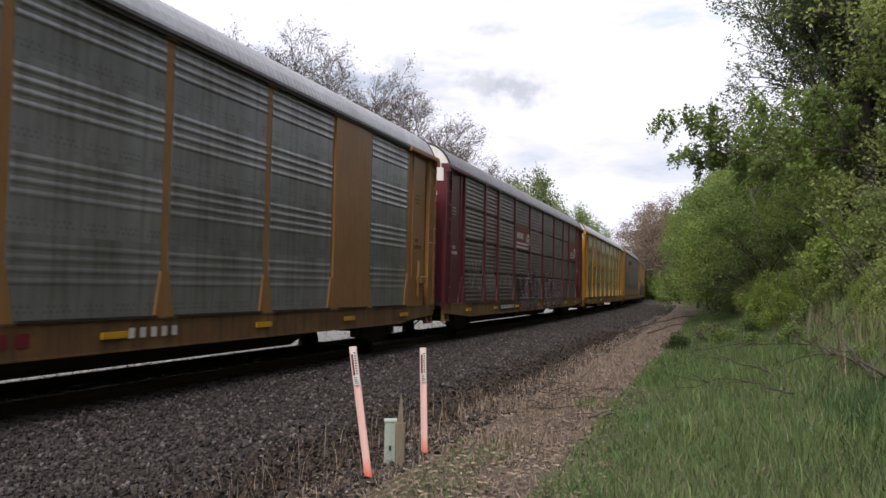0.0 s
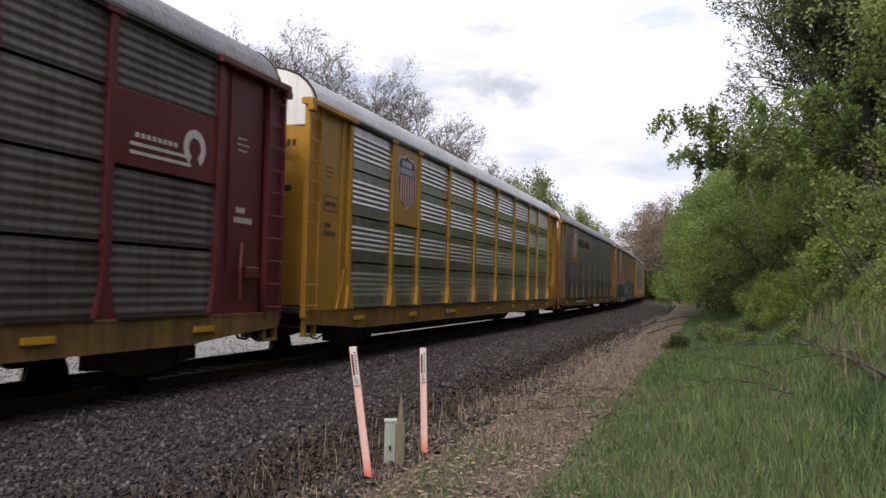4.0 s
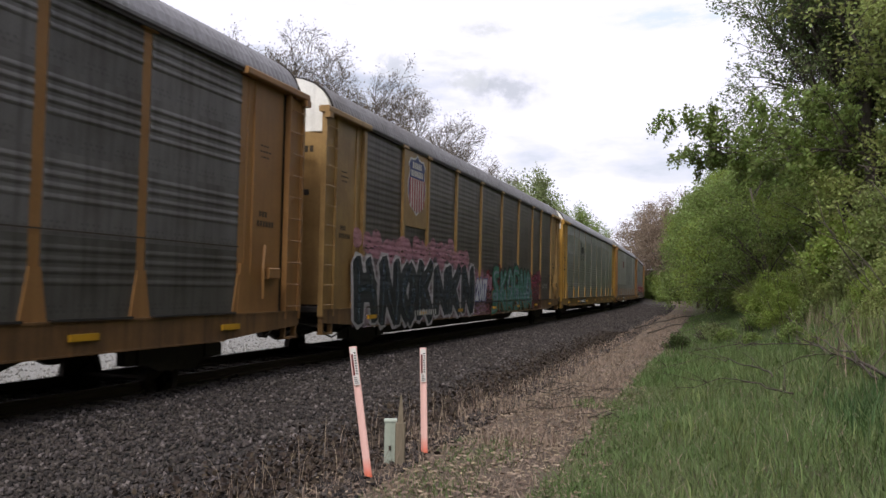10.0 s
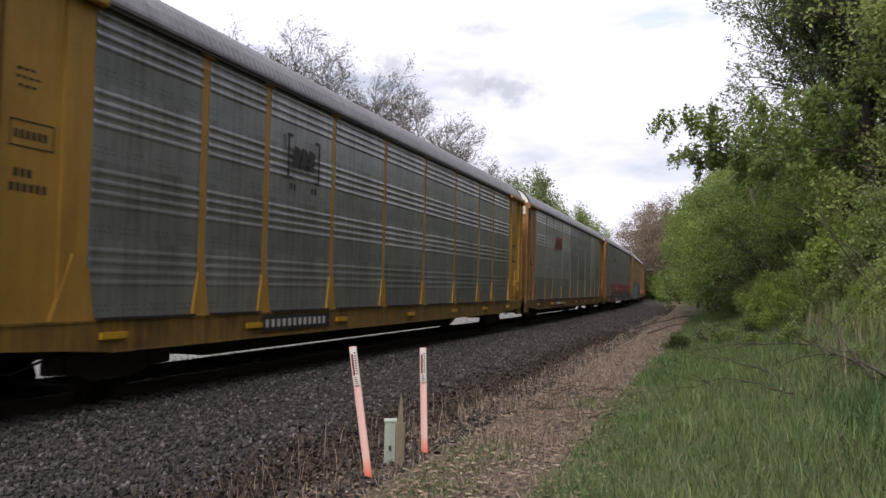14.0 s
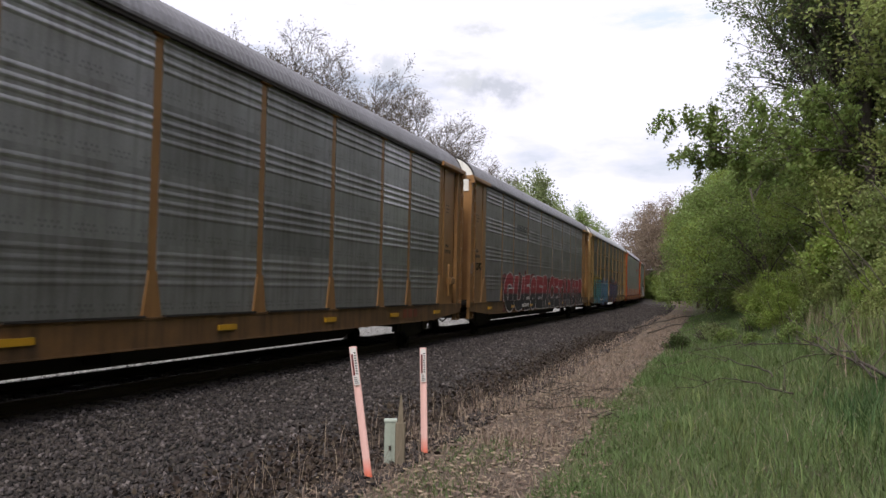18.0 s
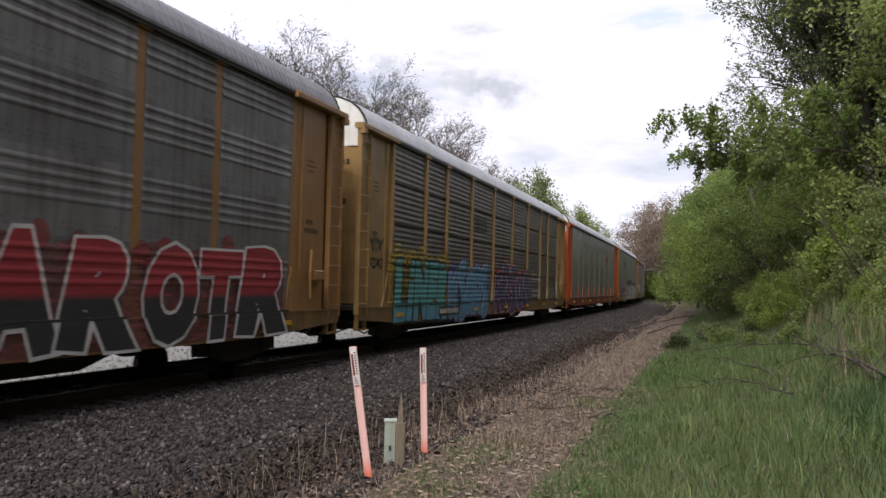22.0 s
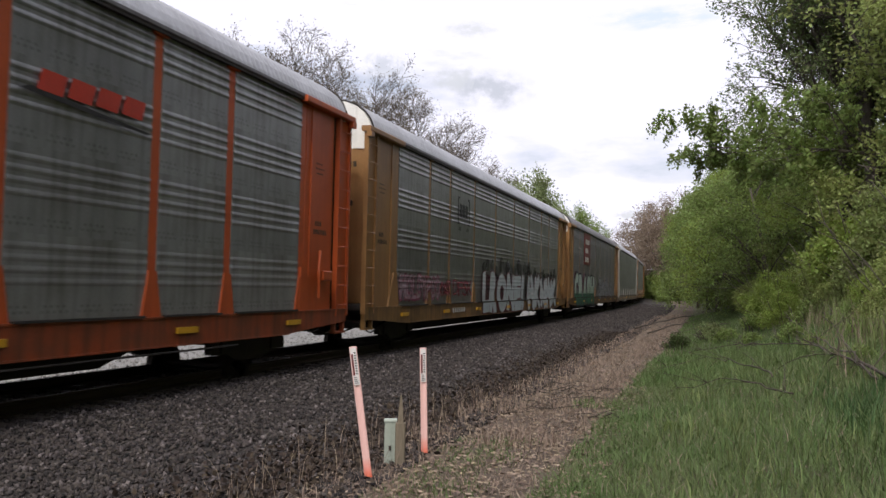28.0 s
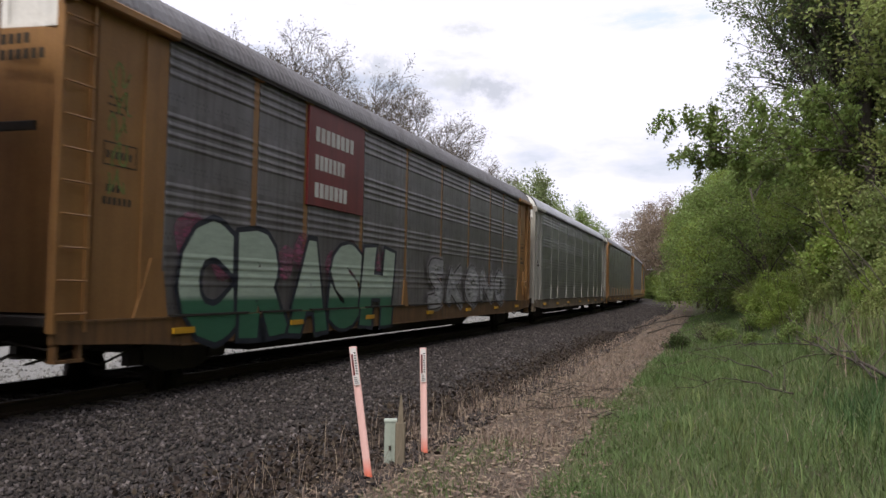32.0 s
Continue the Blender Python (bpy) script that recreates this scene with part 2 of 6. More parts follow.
# ---------------------------------------------------------------- mesh building
class Shape:
    """Collects boxes, prisms and tubes into one mesh."""

    def __init__(self):
        self.v, self.f = [], []

    def add(self, verts, faces):
        k = len(self.v)
        self.v += verts
        self.f += [tuple(i + k for i in f) for f in faces]
        return self

    def box(self, x0, x1, y0, y1, z0, z1, c=0.0):
        """A box; c chamfers its four long edges along its longest axis."""
        if not c:
            p = [(x, y, z) for x in (x0, x1) for y in (y0, y1) for z in (z0, z1)]
            return self.add(p, [(0, 1, 3, 2), (4, 6, 7, 5), (0, 4, 5, 1), (2, 3, 7, 6), (0, 2, 6, 4), (1, 5, 7, 3)])
        d = (x1 - x0, y1 - y0, z1 - z0)
        ax = d.index(max(d))
        lo, hi = [(x0, x1), (y0, y1), (z0, z1)], None
        a, b = [i for i in range(3) if i != ax]
        ring = [(lo[a][0] + c, lo[b][0]), (lo[a][1] - c, lo[b][0]), (lo[a][1], lo[b][0] + c), (lo[a][1], lo[b][1] - c),
                (lo[a][1] - c, lo[b][1]), (lo[a][0] + c, lo[b][1]), (lo[a][0], lo[b][1] - c), (lo[a][0], lo[b][0] + c)]
        pts = []
        for e in lo[ax]:
            for u, w in ring:
                q = [0, 0, 0]
                q[ax], q[a], q[b] = e, u, w
                pts.append(tuple(q))
        return self.add(pts, [tuple(range(7, -1, -1)), tuple(range(8, 16))] + [(i, (i + 1) % 8, 8 + (i + 1) % 8, 8 + i) for i in range(8)])

    def prism(self, poly, axis, a0, a1):
        """poly in the two other axes (in order), swept along axis from a0 to a1."""
        n = len(poly)
        o = [i for i in range(3) if i != axis]
        pts = []
        for e in (a0, a1):
            for u, w in poly:
                q = [0, 0, 0]
                q[axis], q[o[0]], q[o[1]] = e, u, w
                pts.append(tuple(q))
        return self.add(pts, [tuple(range(n - 1, -1, -1)), tuple(range(n, 2 * n))] + [(i, (i + 1) % n, n + (i + 1) % n, n + i) for i in range(n)])

    def tube(self, path, radii, sides=6):
        """A tapered tube along a path of points."""
        if not hasattr(radii, "__len__"):
            radii = [radii] * len(path)
        path = [Vector(p) for p in path]
        k = len(self.v)
        for i, p in enumerate(path):
            d = (path[min(i + 1, len(path) - 1)] - path[max(i - 1, 0)]).normalized()
            a = d.cross(Vector((0, 0, 1)) if abs(d.z) < 0.9 else Vector((1, 0, 0))).normalized()
            b = d.cross(a)
            for j in range(sides):
                t = 2 * math.pi * j / sides
                q = p + (a * math.cos(t) + b * math.sin(t)) * radii[i]
                self.v.append((q.x, q.y, q.z))
        for i in range(len(path) - 1):
            for j in range(sides):
                self.f.append((k + i * sides + j, k + i * sides + (j + 1) % sides, k + (i + 1) * sides + (j + 1) % sides, k + (i + 1) * sides + j))
        self.f.append(tuple(k + j for j in range(sides - 1, -1, -1)))
        self.f.append(tuple(k + (len(path) - 1) * sides + j for j in range(sides)))
        return self

    def lathe(self, prof, centre, sides=20):
        """prof: (radius, x) pairs turned about the x axis through centre."""
        k, n = len(self.v), len(prof)
        for r, x in prof:
            for j in range(sides):
                t = 2 * math.pi * j / sides
                self.v.append((centre[0] + x, centre[1] + r * math.cos(t), centre[2] + r * math.sin(t)))
        for i in range(n - 1):
            for j in range(sides):
                self.f.append((k + i * sides + j, k + i * sides + (j + 1) % sides, k + (i + 1) * sides + (j + 1) % sides, k + (i + 1) * sides + j))
        self.f.append(tuple(k + j for j in range(sides)))
        self.f.append(tuple(k + (n - 1) * sides + j for j in range(sides - 1, -1, -1)))
        return self

    def mesh(self, name, smooth=False):
        me = bpy.data.meshes.new(name)
        me.from_pydata(self.v, [], self.f)
        if smooth:
            me.polygons.foreach_set("use_smooth", [True] * len(me.polygons))
        bm = bmesh.new()
        bm.from_mesh(me)
        bmesh.ops.recalc_face_normals(bm, faces=bm.faces)
        bm.to_mesh(me)
        bm.free()
        return me


_cache = {}


def shared(key, build, smooth=False):
    """The mesh kept under key, built once."""
    if key not in _cache:
        _cache[key] = build().mesh(str(key[0]), smooth)
    return _cache[key]


def part(name, me, mat, parent, label="", at=None):
    """One mesh object under a thing or part. The material sits on the object, so that alike parts share their mesh."""
    ob = new(name, me)
    if not me.materials:
        me.materials.append(None)
    ob.material_slots[0].link = "OBJECT"
    ob.material_slots[0].material = mat
    ob.parent = parent
    if at is not None:
        ob.matrix_local = at
    if label:
        ob["label"] = label
    return ob


def thing(name, me, mat, m, label, category, group="", kind=""):
    ob = part(name, me, mat, None)
    ob.matrix_world = m
    return tagged(ob, label, category, group, kind)


def empty(name, m, label, category, group=""):
    ob = new(name)
    ob.empty_display_size = 0.3
    ob.matrix_world = m
    return tagged(ob, label, category, group)


def raw_mesh(name, verts, faces_n, loops, mat):
    """A big mesh straight from arrays: verts (n, 3); loops (m, faces_n)."""
    me = bpy.data.meshes.new(name)
    me.vertices.add(len(verts))
    me.vertices.foreach_set("co", np.asarray(verts, dtype=np.float32).ravel())
    m = len(loops)
    me.loops.add(m * faces_n)
    me.loops.foreach_set("vertex_index", np.asarray(loops, dtype=np.int32).ravel())
    me.polygons.add(m)
    me.polygons.foreach_set("loop_start", np.arange(m, dtype=np.int32) * faces_n)
    me.update(calc_edges=True)
    me.validate()
    if mat:
        me.materials.append(mat)
    return me


# ---------------------------------------------------------------- the line of the track
# s: metres along the line from abreast of the camera; straight at first, then an easing curve to the left.
TRACK_X = -9.09
_S = np.arange(-200.0, 700.0, 0.5)
_TH = np.cumsum(np.clip((_S - 19.0) / 77.7, 0, 1) / 1213.7) * 0.5
_TH -= np.interp(0, _S, _TH)
_X = np.cumsum(-np.sin(_TH)) * 0.5
_Y = np.cumsum(np.cos(_TH)) * 0.5
_X += TRACK_X - np.interp(0, _S, _X)
_Y -= np.interp(0, _S, _Y)


RAIL_Z = -0.16  # height of the rail heads


def line(s):
    return float(np.interp(s, _S, _X)), float(np.interp(s, _S, _Y))


def line_dir(s):
    return float(np.interp(s, _S, _TH))


def beside(s, u, z=0.0):
    """A point u metres to the right of the track's centre (towards the camera), abreast of s."""
    x, y = line(s)
    a = line_dir(s)
    return x + u * math.cos(a), y + u * math.sin(a), z


def lump(x, y, k=1.0):
    return noise.noise(Vector((x * k, y * k, 3.7)))


def ground_z(u, s):
    """Height of the ground u metres right of the track centre: ballast bed, verge, then the rising bank."""
    pts = ((-400, 3.0), (-60, 1.5), (-25, 0.2), (-12, -0.55), (-6.0, -0.66), (-3.6, -0.60), (-1.9, -0.36), (1.9, -0.36), (2.4, -0.39), (5.2, -0.54), (6.0, -0.40), (7.9, -0.32), (8.6, -0.22), (9.6, -0.02),
           (10.6, 0.34), (12.4, 1.0), (15, 2.1), (20, 4.6), (28, 8.5), (40, 11.0), (400, 16.0))
    z = float(np.interp(u, [p[0] for p in pts], [p[1] for p in pts]))
    rough = 0.0 if abs(u) < 2.2 else min(1.0, (abs(u) - 2.2) / 4.0)
    x, y = u, s
    z += rough * (0.05 * lump(x, y, 0.9) + 0.03 * lump(x, y, 2.7))
    if u > 11:
        z += min(1.0, (u - 11) / 6) * 0.5 * lump(x, y, 0.12)
    return z


# ---------------------------------------------------------------- ground
def ground_material():
    """Soil, dead grass, turf and pale gravel, by the distance from the track, with ragged borders."""
    m = bpy.data.materials.new("ground_cover")
    m.use_nodes = True
    n, l = nodes_of(m.node_tree)
    out, b = n.new("ShaderNodeOutputMaterial"), n.new("ShaderNodeBsdfPrincipled")
    b.inputs["Roughness"].default_value = 0.95
    at = n.new("ShaderNodeAttribute")
    at.attribute_name = "lateral"
    tc = n.new("ShaderNodeTexCoord")
    noises = []
    for s, d in ((0.8, 6), (14.0, 6), (45.0, 3)):
        t = n.new("ShaderNodeTexNoise")
        t.inputs["Scale"].default_value, t.inputs["Detail"].default_value, t.inputs["Roughness"].default_value = s, d, 0.65
        l.new(tc.outputs["Object"], t.inputs["Vector"])
        noises.append(t)
    mad = n.new("ShaderNodeMath")
    mad.operation = "MULTIPLY_ADD"
    l.new(noises[0].outputs["Fac"], mad.inputs[0])
    mad.inputs[1].default_value = 1.5
    l.new(at.outputs["Fac"], mad.inputs[2])
    half = n.new("ShaderNodeMath")
    half.operation = "MULTIPLY_ADD"
    l.new(noises[1].outputs["Fac"], half.inputs[0])
    half.inputs[1].default_value = 0.9
    l.new(mad.outputs[0], half.inputs[2])
    lat = half.outputs[0]  # lateral + about 1.2
    prev = None
    zones = (((0.07, 0.085, 0.035), (0.045, 0.055, 0.025), None), ((0.30, 0.295, 0.285), (0.20, 0.195, 0.19), -9.0), ((0.044, 0.036, 0.033), (0.026, 0.021, 0.019), -0.1),
             ((0.15, 0.110, 0.083), (0.085, 0.062, 0.047), 6.7), ((0.085, 0.10, 0.035), (0.06, 0.065, 0.028), 9.1))
    for c0, c1, edge in zones:
        mx = n.new("ShaderNodeMix")
        mx.data_type = "RGBA"
        mx.inputs[6].default_value, mx.inputs[7].default_value = (*c0, 1), (*c1, 1)
        l.new(noises[1].outputs["Fac"], mx.inputs["Factor"])
        if edge is None:
            prev = mx.outputs[2]
            continue
        st = n.new("ShaderNodeMapRange")
        st.inputs["From Min"].default_value, st.inputs["From Max"].default_value = edge - 0.2, edge + 0.2
        l.new(lat, st.inputs["Value"])
        bl = n.new("ShaderNodeMix")
        bl.data_type = "RGBA"
        l.new(st.outputs[0], bl.inputs["Factor"])
        l.new(prev, bl.inputs[6])
        l.new(mx.outputs[2], bl.inputs[7])
        prev = bl.outputs[2]
    hs = n.new("ShaderNodeHueSaturation")
    mr = n.new("ShaderNodeMapRange")
    mr.inputs["From Min"].default_value, mr.inputs["From Max"].default_value = 0.3, 0.7
    mr.inputs["To Min"].default_value, mr.inputs["To Max"].default_value = 0.55, 1.4
    l.new(noises[2].outputs["Fac"], mr.inputs["Value"])
    l.new(mr.outputs[0], hs.inputs["Value"])
    l.new(prev, hs.inputs["Color"])
    l.new(hs.outputs[0], b.inputs["Base Color"])
    bp = n.new("ShaderNodeBump")
    bp.inputs["Strength"].default_value, bp.inputs["Distance"].default_value = 0.9, 0.05
    l.new(noises[2].outputs["Fac"], bp.inputs["Height"])
    l.new(bp.outputs[0], b.inputs["Normal"])
    l.new(b.outputs[0], out.inputs[0])
    return m


def make_ground():
    ss = np.concatenate([np.arange(-190, -10, 12.0), np.arange(-10, 50, 0.5), np.arange(50, 120, 2.0), np.arange(120, 690, 15.0)])
    us = np.concatenate([np.array([-400, -250, -150, -90, -60, -40, -30, -25, -20, -16]), np.arange(-13, -2.2, 0.5), np.arange(-2.2, 2.5, 0.4), np.arange(2.5, 13, 0.25), np.arange(13, 30, 1.0), np.array([34, 40, 60, 100, 180, 400])])
    v, lat = [], []
    for s in ss:
        for u in us:
            v.append(beside(s, u, ground_z(u, s)))
            lat.append(u)
    nu = len(us)
    i, j = np.meshgrid(np.arange(len(ss) - 1), np.arange(nu - 1), indexing="ij")
    q = (i * nu + j).ravel()
    me = raw_mesh("ground", v, 4, np.stack([q, q + 1, q + 1 + nu, q + nu], 1), ground_material())
    a = me.attributes.new("lateral", "FLOAT", "POINT")
    a.data.foreach_set("value", np.array(lat, dtype=np.float32))
    me.polygons.foreach_set("use_smooth", [True] * len(me.polygons))
    ob = new("ground", me)
    return tagged(ob, "dark ballast bed, dead-grass verge and green rising bank", "ground", kind="structure")


make_ground()


def sweep(profile, s0, s1, step, u0):
    """A profile (offset, z) swept along the line."""
    sh = Shape()
    n = len(profile)
    stations = np.arange(s0, s1 + 0.01, step)
    for s in stations:
        for u, z in profile:
            sh.v.append(beside(s, u0 + u, z))
    for i in range(len(stations) - 1):
        for j in range(n):
            sh.f.append((i * n + j, i * n + (j + 1) % n, (i + 1) * n + (j + 1) % n, (i + 1) * n + j))
    return sh


track = empty("railway_track", Matrix(), "rusty steel rails on dark wooden sleepers in ballast", "railway track")
track["kind"] = "structure"
RAIL = [(u, z + RAIL_Z) for u, z in ((-0.07, -0.17), (0.07, -0.17), (0.07, -0.15), (0.012, -0.13), (0.012, -0.045), (0.036, -0.03), (0.036, -0.004), (0.028, 0), (-0.028, 0), (-0.036, -0.004), (-0.036, -0.03), (-0.012, -0.045), (-0.012, -0.13), (-0.07, -0.15))]
for side in (-0.754, 0.754):
    part("rail", sweep(RAIL, -40, 330, 2.0, side).mesh("rail"), RAIL_STEEL, track)
_tie = Shape().box(-1.3, 1.3, -0.115, 0.115, -0.36, -0.172, 0.012).mesh("sleeper")
for k in range(150):
    s = -8 + k * 0.53
    x, y, _ = beside(s, random.uniform(-0.04, 0.04))
    part("sleeper", _tie, TIE_WOOD, track, at=pose(x, y, RAIL_Z + random.uniform(-0.012, 0.004), 0, 0, math.degrees(line_dir(s)) + random.uniform(-1.2, 1.2)))


def scatter_stones(name, count, s0, s1, u0, u1, size, mat, label, seed, power=1.6):
    """Loose broken stones, denser towards the low end of the stretch."""
    r = np.random.RandomState(seed)
    octa = np.array([(1, 0, 0), (-1, 0, 0), (0, 1, 0), (0, -1, 0), (0, 0, 1), (0, 0, -1)], dtype=float)
    tri = np.array([(0, 2, 4), (2, 1, 4), (1, 3, 4), (3, 0, 4), (2, 0, 5), (1, 2, 5), (3, 1, 5), (0, 3, 5)])
    s = s0 + (s1 - s0) * r.rand(count) ** power
    u = r.uniform(u0, u1, count)
    verts = np.empty((count, 6, 3))
    for k in range(count):
        p = octa * (size * r.uniform(0.45, 1.3, (6, 1)) * r.uniform(0.6, 1.25)) + r.normal(0, size * 0.2, (6, 3))
        a, b = r.uniform(0, 6.28), r.uniform(-0.7, 0.7)
        rot = np.array(Euler((b, r.uniform(-0.7, 0.7), a)).to_matrix())
        verts[k] = p @ rot.T + np.array(beside(s[k], u[k], ground_z(u[k], s[k]) + size * 0.25))
    loops = (tri[None] + (np.arange(count) * 6)[:, None, None]).reshape(-1, 3)
    ob = new(name, raw_mesh(name, verts.reshape(-1, 3), 3, loops, mat))
    return tagged(ob, label, "gravel", kind="stuff")


scatter_stones("ballast_stones", 56000, 3.0, 42.0, 0.9, 6.3, 0.031, STONE, "dark grey-brown broken ballast stones along the track", 3)
scatter_stones("ballast_stones", 5000, 3.0, 34.0, 1.2, 5.6, 0.036, LIGHT_STONE, "paler grey broken stones among the dark ballast", 8)
scatter_stones("ballast_stones", 14000, 38.0, 110.0, 1.4, 6.0, 0.05, STONE, "dark ballast stones along the track towards the bend", 6, 1.2)
scatter_stones("ballast_stones", 6000, 3.0, 45.0, -1.9, 1.3, 0.042, STONE, "dark ballast stones between the rails", 4)
scatter_stones("pale_gravel", 7000, 4.0, 70.0, -8.0, -1.2, 0.04, PALE_STONE, "pale sunlit gravel on the far side of the track", 5)

# ---------------------------------------------------------------- the auto carriers
HALF = 13.85  # half the body's length
POSTS = (2.1, 4.7, 6.65, 9.42, 12.35, 15.35, 18.28, 21.05, 23.0, 25.6)  # from the leading end
SILL_TOP, EAVE = 0.86, 5.02
SHEET_X, RIB_DEPTH = 1.45, (0.55, 0.7, 0.85, 1.0)


ROW = 1.035  # height of one row of side sheets


def rib_profile(style, deep=1.0):
    """The pressed section of one side sheet: (depth, height) from its lower edge."""
    prof = [(0.0, 0.0)]
    first, pitch, count, wide, h = {"ribbed": (0.42, 0.14, 4, 0.092, ROW), "perforated": (0.215, 0.118, 5, 0.096, 0.985), "slotted": (0.02, 0.136, 7, 0.104, 0.985), "fine": (0.02, 0.145, 7, 0.12, ROW)}[style]
    top = {"ribbed": 0.0135, "perforated": 0.018, "slotted": 0.012, "fine": 0.0045}[style] * deep
    for k in range(count):
        z = first + pitch * k
        prof += [(0.0, z), (top * 0.68, z + wide * 0.24), (top, z + wide * 0.46), (top * 0.68, z + wide * 0.70), (0.0, z + wide)]
    prof.append((0.0, h))
    return prof


def side_sheet(style, w, deep=1.0):
    """One galvanised side sheet, w wide, with its pressed ribs; from the origin towards +y and +z, facing +x."""
    prof = rib_profile(style, deep)
    h = prof[-1][1]
    sh = Shape()
    for y in (0.0, w):
        for x, z in prof:
            sh.v.append((x, y, z))
    n = len(prof)
    for i in range(n - 1):
        sh.f.append((i, n + i, n + i + 1, i + 1))
    back = len(sh.v)
    for y in (0.0, w):
        sh.v += [(-0.05, y, 0.0), (-0.05, y, h)]
    sh.f += [(back, back + 1, back + 3, back + 2), (0, back, back + 2, n), (n - 1, 2 * n - 1, back + 3, back + 1)]
    sh.f += [tuple(list(range(n)) + [back + 1, back]), tuple(list(range(2 * n - 1, n - 1, -1)) + [back + 2, back + 3])]
    return sh


def side_post(style):
    """A post between the side sheets: behind the sheets' faces on the ribbed cars, in front of them on the others."""
    sh = Shape()
    top = EAVE - SILL_TOP
    if style == "ribbed":
        sh.box(-0.12, -0.028, -0.12, 0.12, 0.0, top, 0.006)
        sh.prism([(-0.215, 0.0), (0.215, 0.0), (0.09, 0.66), (-0.09, 0.66)], 0, -0.05, 0.012)
        sh.box(-0.06, 0.03, -0.17, 0.17, top - 0.10, top - 0.01, 0.01)
        return sh
    sh.box(-0.12, 0.045, -0.08, 0.08, 0.0, top, 0.012)
    if style == "fine":
        sh.prism([(-0.13, 0.0), (0.13, 0.0), (0.08, 0.42), (-0.08, 0.42)], 0, -0.02, 0.05)
    else:
        sh.prism([(-0.20, 0.0), (0.20, 0.0), (0.08, 0.50), (-0.08, 0.50)], 0, -0.02, 0.054 if style == "slotted" else 0.085)
    sh.box(-0.02, 0.07, -0.19, 0.19, top - 0.10, top - 0.01, 0.01)
    for k in range(3):
        for dz in (-0.10, 0.10):
            for y in (-0.115, 0.09):
                sh.box(-0.02, 0.03, y, y + 0.025, ROW * (k + 1) + dz - 0.03, ROW * (k + 1) + dz + 0.03)
    return sh


ROOF = [(1.52, 5.03), (1.50, 5.12), (1.43, 5.28), (1.30, 5.45), (1.10, 5.60), (0.85, 5.70), (0.50, 5.77), (0.0, 5.80)]
ROOF = ROOF + [(-x, z) for x, z in ROOF[-2::-1]]


def roof_sheet():
    """The arched roof, pressed into ribs that run across the car, with a scalloped lower edge."""
    sh = Shape()
    n = len(ROOF)
    ys = np.arange(-HALF + 0.26, HALF - 0.25, 0.0425)
    for i, y in enumerate(ys):
        k = 1.0 + (0.0, 0.0045, 0.006, 0.0045)[i % 4] * (1 if 5 < i < len(ys) - 6 else 0)
        for x, z in ROOF:
            sh.v.append((x * k, y, 3.0 + (z - 3.0) * k))
    for i in range(len(ys) - 1):
        for j in range(n - 1):
            sh.f.append((i * n + j, i * n + j + 1, (i + 1) * n + j + 1, (i + 1) * n + j))
    return sh


def end_door(z0, z1, bulge):
    """The bowed end doors of a car, facing -y, with depth."""
    sh = Shape()
    xs = np.linspace(-1.40, 1.40, 13)
    for d in (0.0, 0.06):
        for x in xs:
            y = -HALF + 0.24 - bulge * math.cos(x / 1.40 * math.pi / 2) + d
            sh.v += [(x, y, z0), (x, y, z1)]
    m = len(xs)
    for i in range(m - 1):
        a, b = 2 * i, 2 * (m + i)
        sh.f += [(a, a + 2, a + 3, a + 1), (b, b + 1, b + 3, b + 2), (a + 1, a + 3, b + 3, b + 1), (a, b, b + 2, a + 2)]
    sh.f += [(0, 1, 2 * m + 1, 2 * m), (2 * m - 2, 4 * m - 2, 4 * m - 1, 2 * m - 1)]
    return sh


def end_hood():
    """The end of the roof arch, closed by a white plate with a raised rim."""
    arch = [(1.40, 4.56)] + [(x * 0.985, z - 0.02) for x, z in ROOF] + [(-1.40, 4.56)]
    sh = Shape().prism(arch, 1, -HALF + 0.22, -HALF + 0.30)
    sh.box(-1.38, 1.38, -HALF + 0.19, -HALF + 0.23, 4.56, 4.62)
    sh.tube([(0.45, -HALF + 0.21, 4.6), (0.45, -HALF + 0.21, 5.74)], 0.015, 4)
    return sh


def bogie_frame():
    sh = Shape()
    for x in (-1.02, 1.02):
        sh.prism([(-1.25, 0.50), (-1.25, 0.30), (-0.75, 0.28), (-0.45, 0.16), (0.45, 0.16), (0.75, 0.28), (1.25, 0.30), (1.25, 0.50), (0.6, 0.66), (-0.6, 0.66)], 0, x - 0.07, x + 0.07)
        for y in (-0.85, 0.85):
            sh.box(x - 0.11, x + 0.11, y - 0.14, y + 0.14, 0.30, 0.54, 0.02)
        for y in (-0.2, 0.0, 0.2):
            sh.tube([(x, y, 0.2), (x, y, 0.5)], 0.075, 8)
    sh.box(-1.0, 1.0, -0.22, 0.22, 0.38, 0.70, 0.03)
    return sh


def wheelset():
    sh = Shape()
    sh.tube([(-0.95, 0, 0), (0.95, 0, 0)], 0.075, 10)
    for s in (-1, 1):
        sh.lathe([(0.12, 0.10 * s), (0.30, 0.07 * s), (0.36, 0.11 * s), (0.42, 0.07 * s), (0.445, -0.03 * s), (0.445, -0.06 * s), (0.34, -0.05 * s), (0.30, 0.0), (0.12, -0.04 * s)], (0.754 * s, 0, 0), 24)
        sh.box(0.754 * s + 0.02, 0.754 * s + 0.12, -0.10, 0.10, -0.19, 0.19)
    return sh


_texts = {}


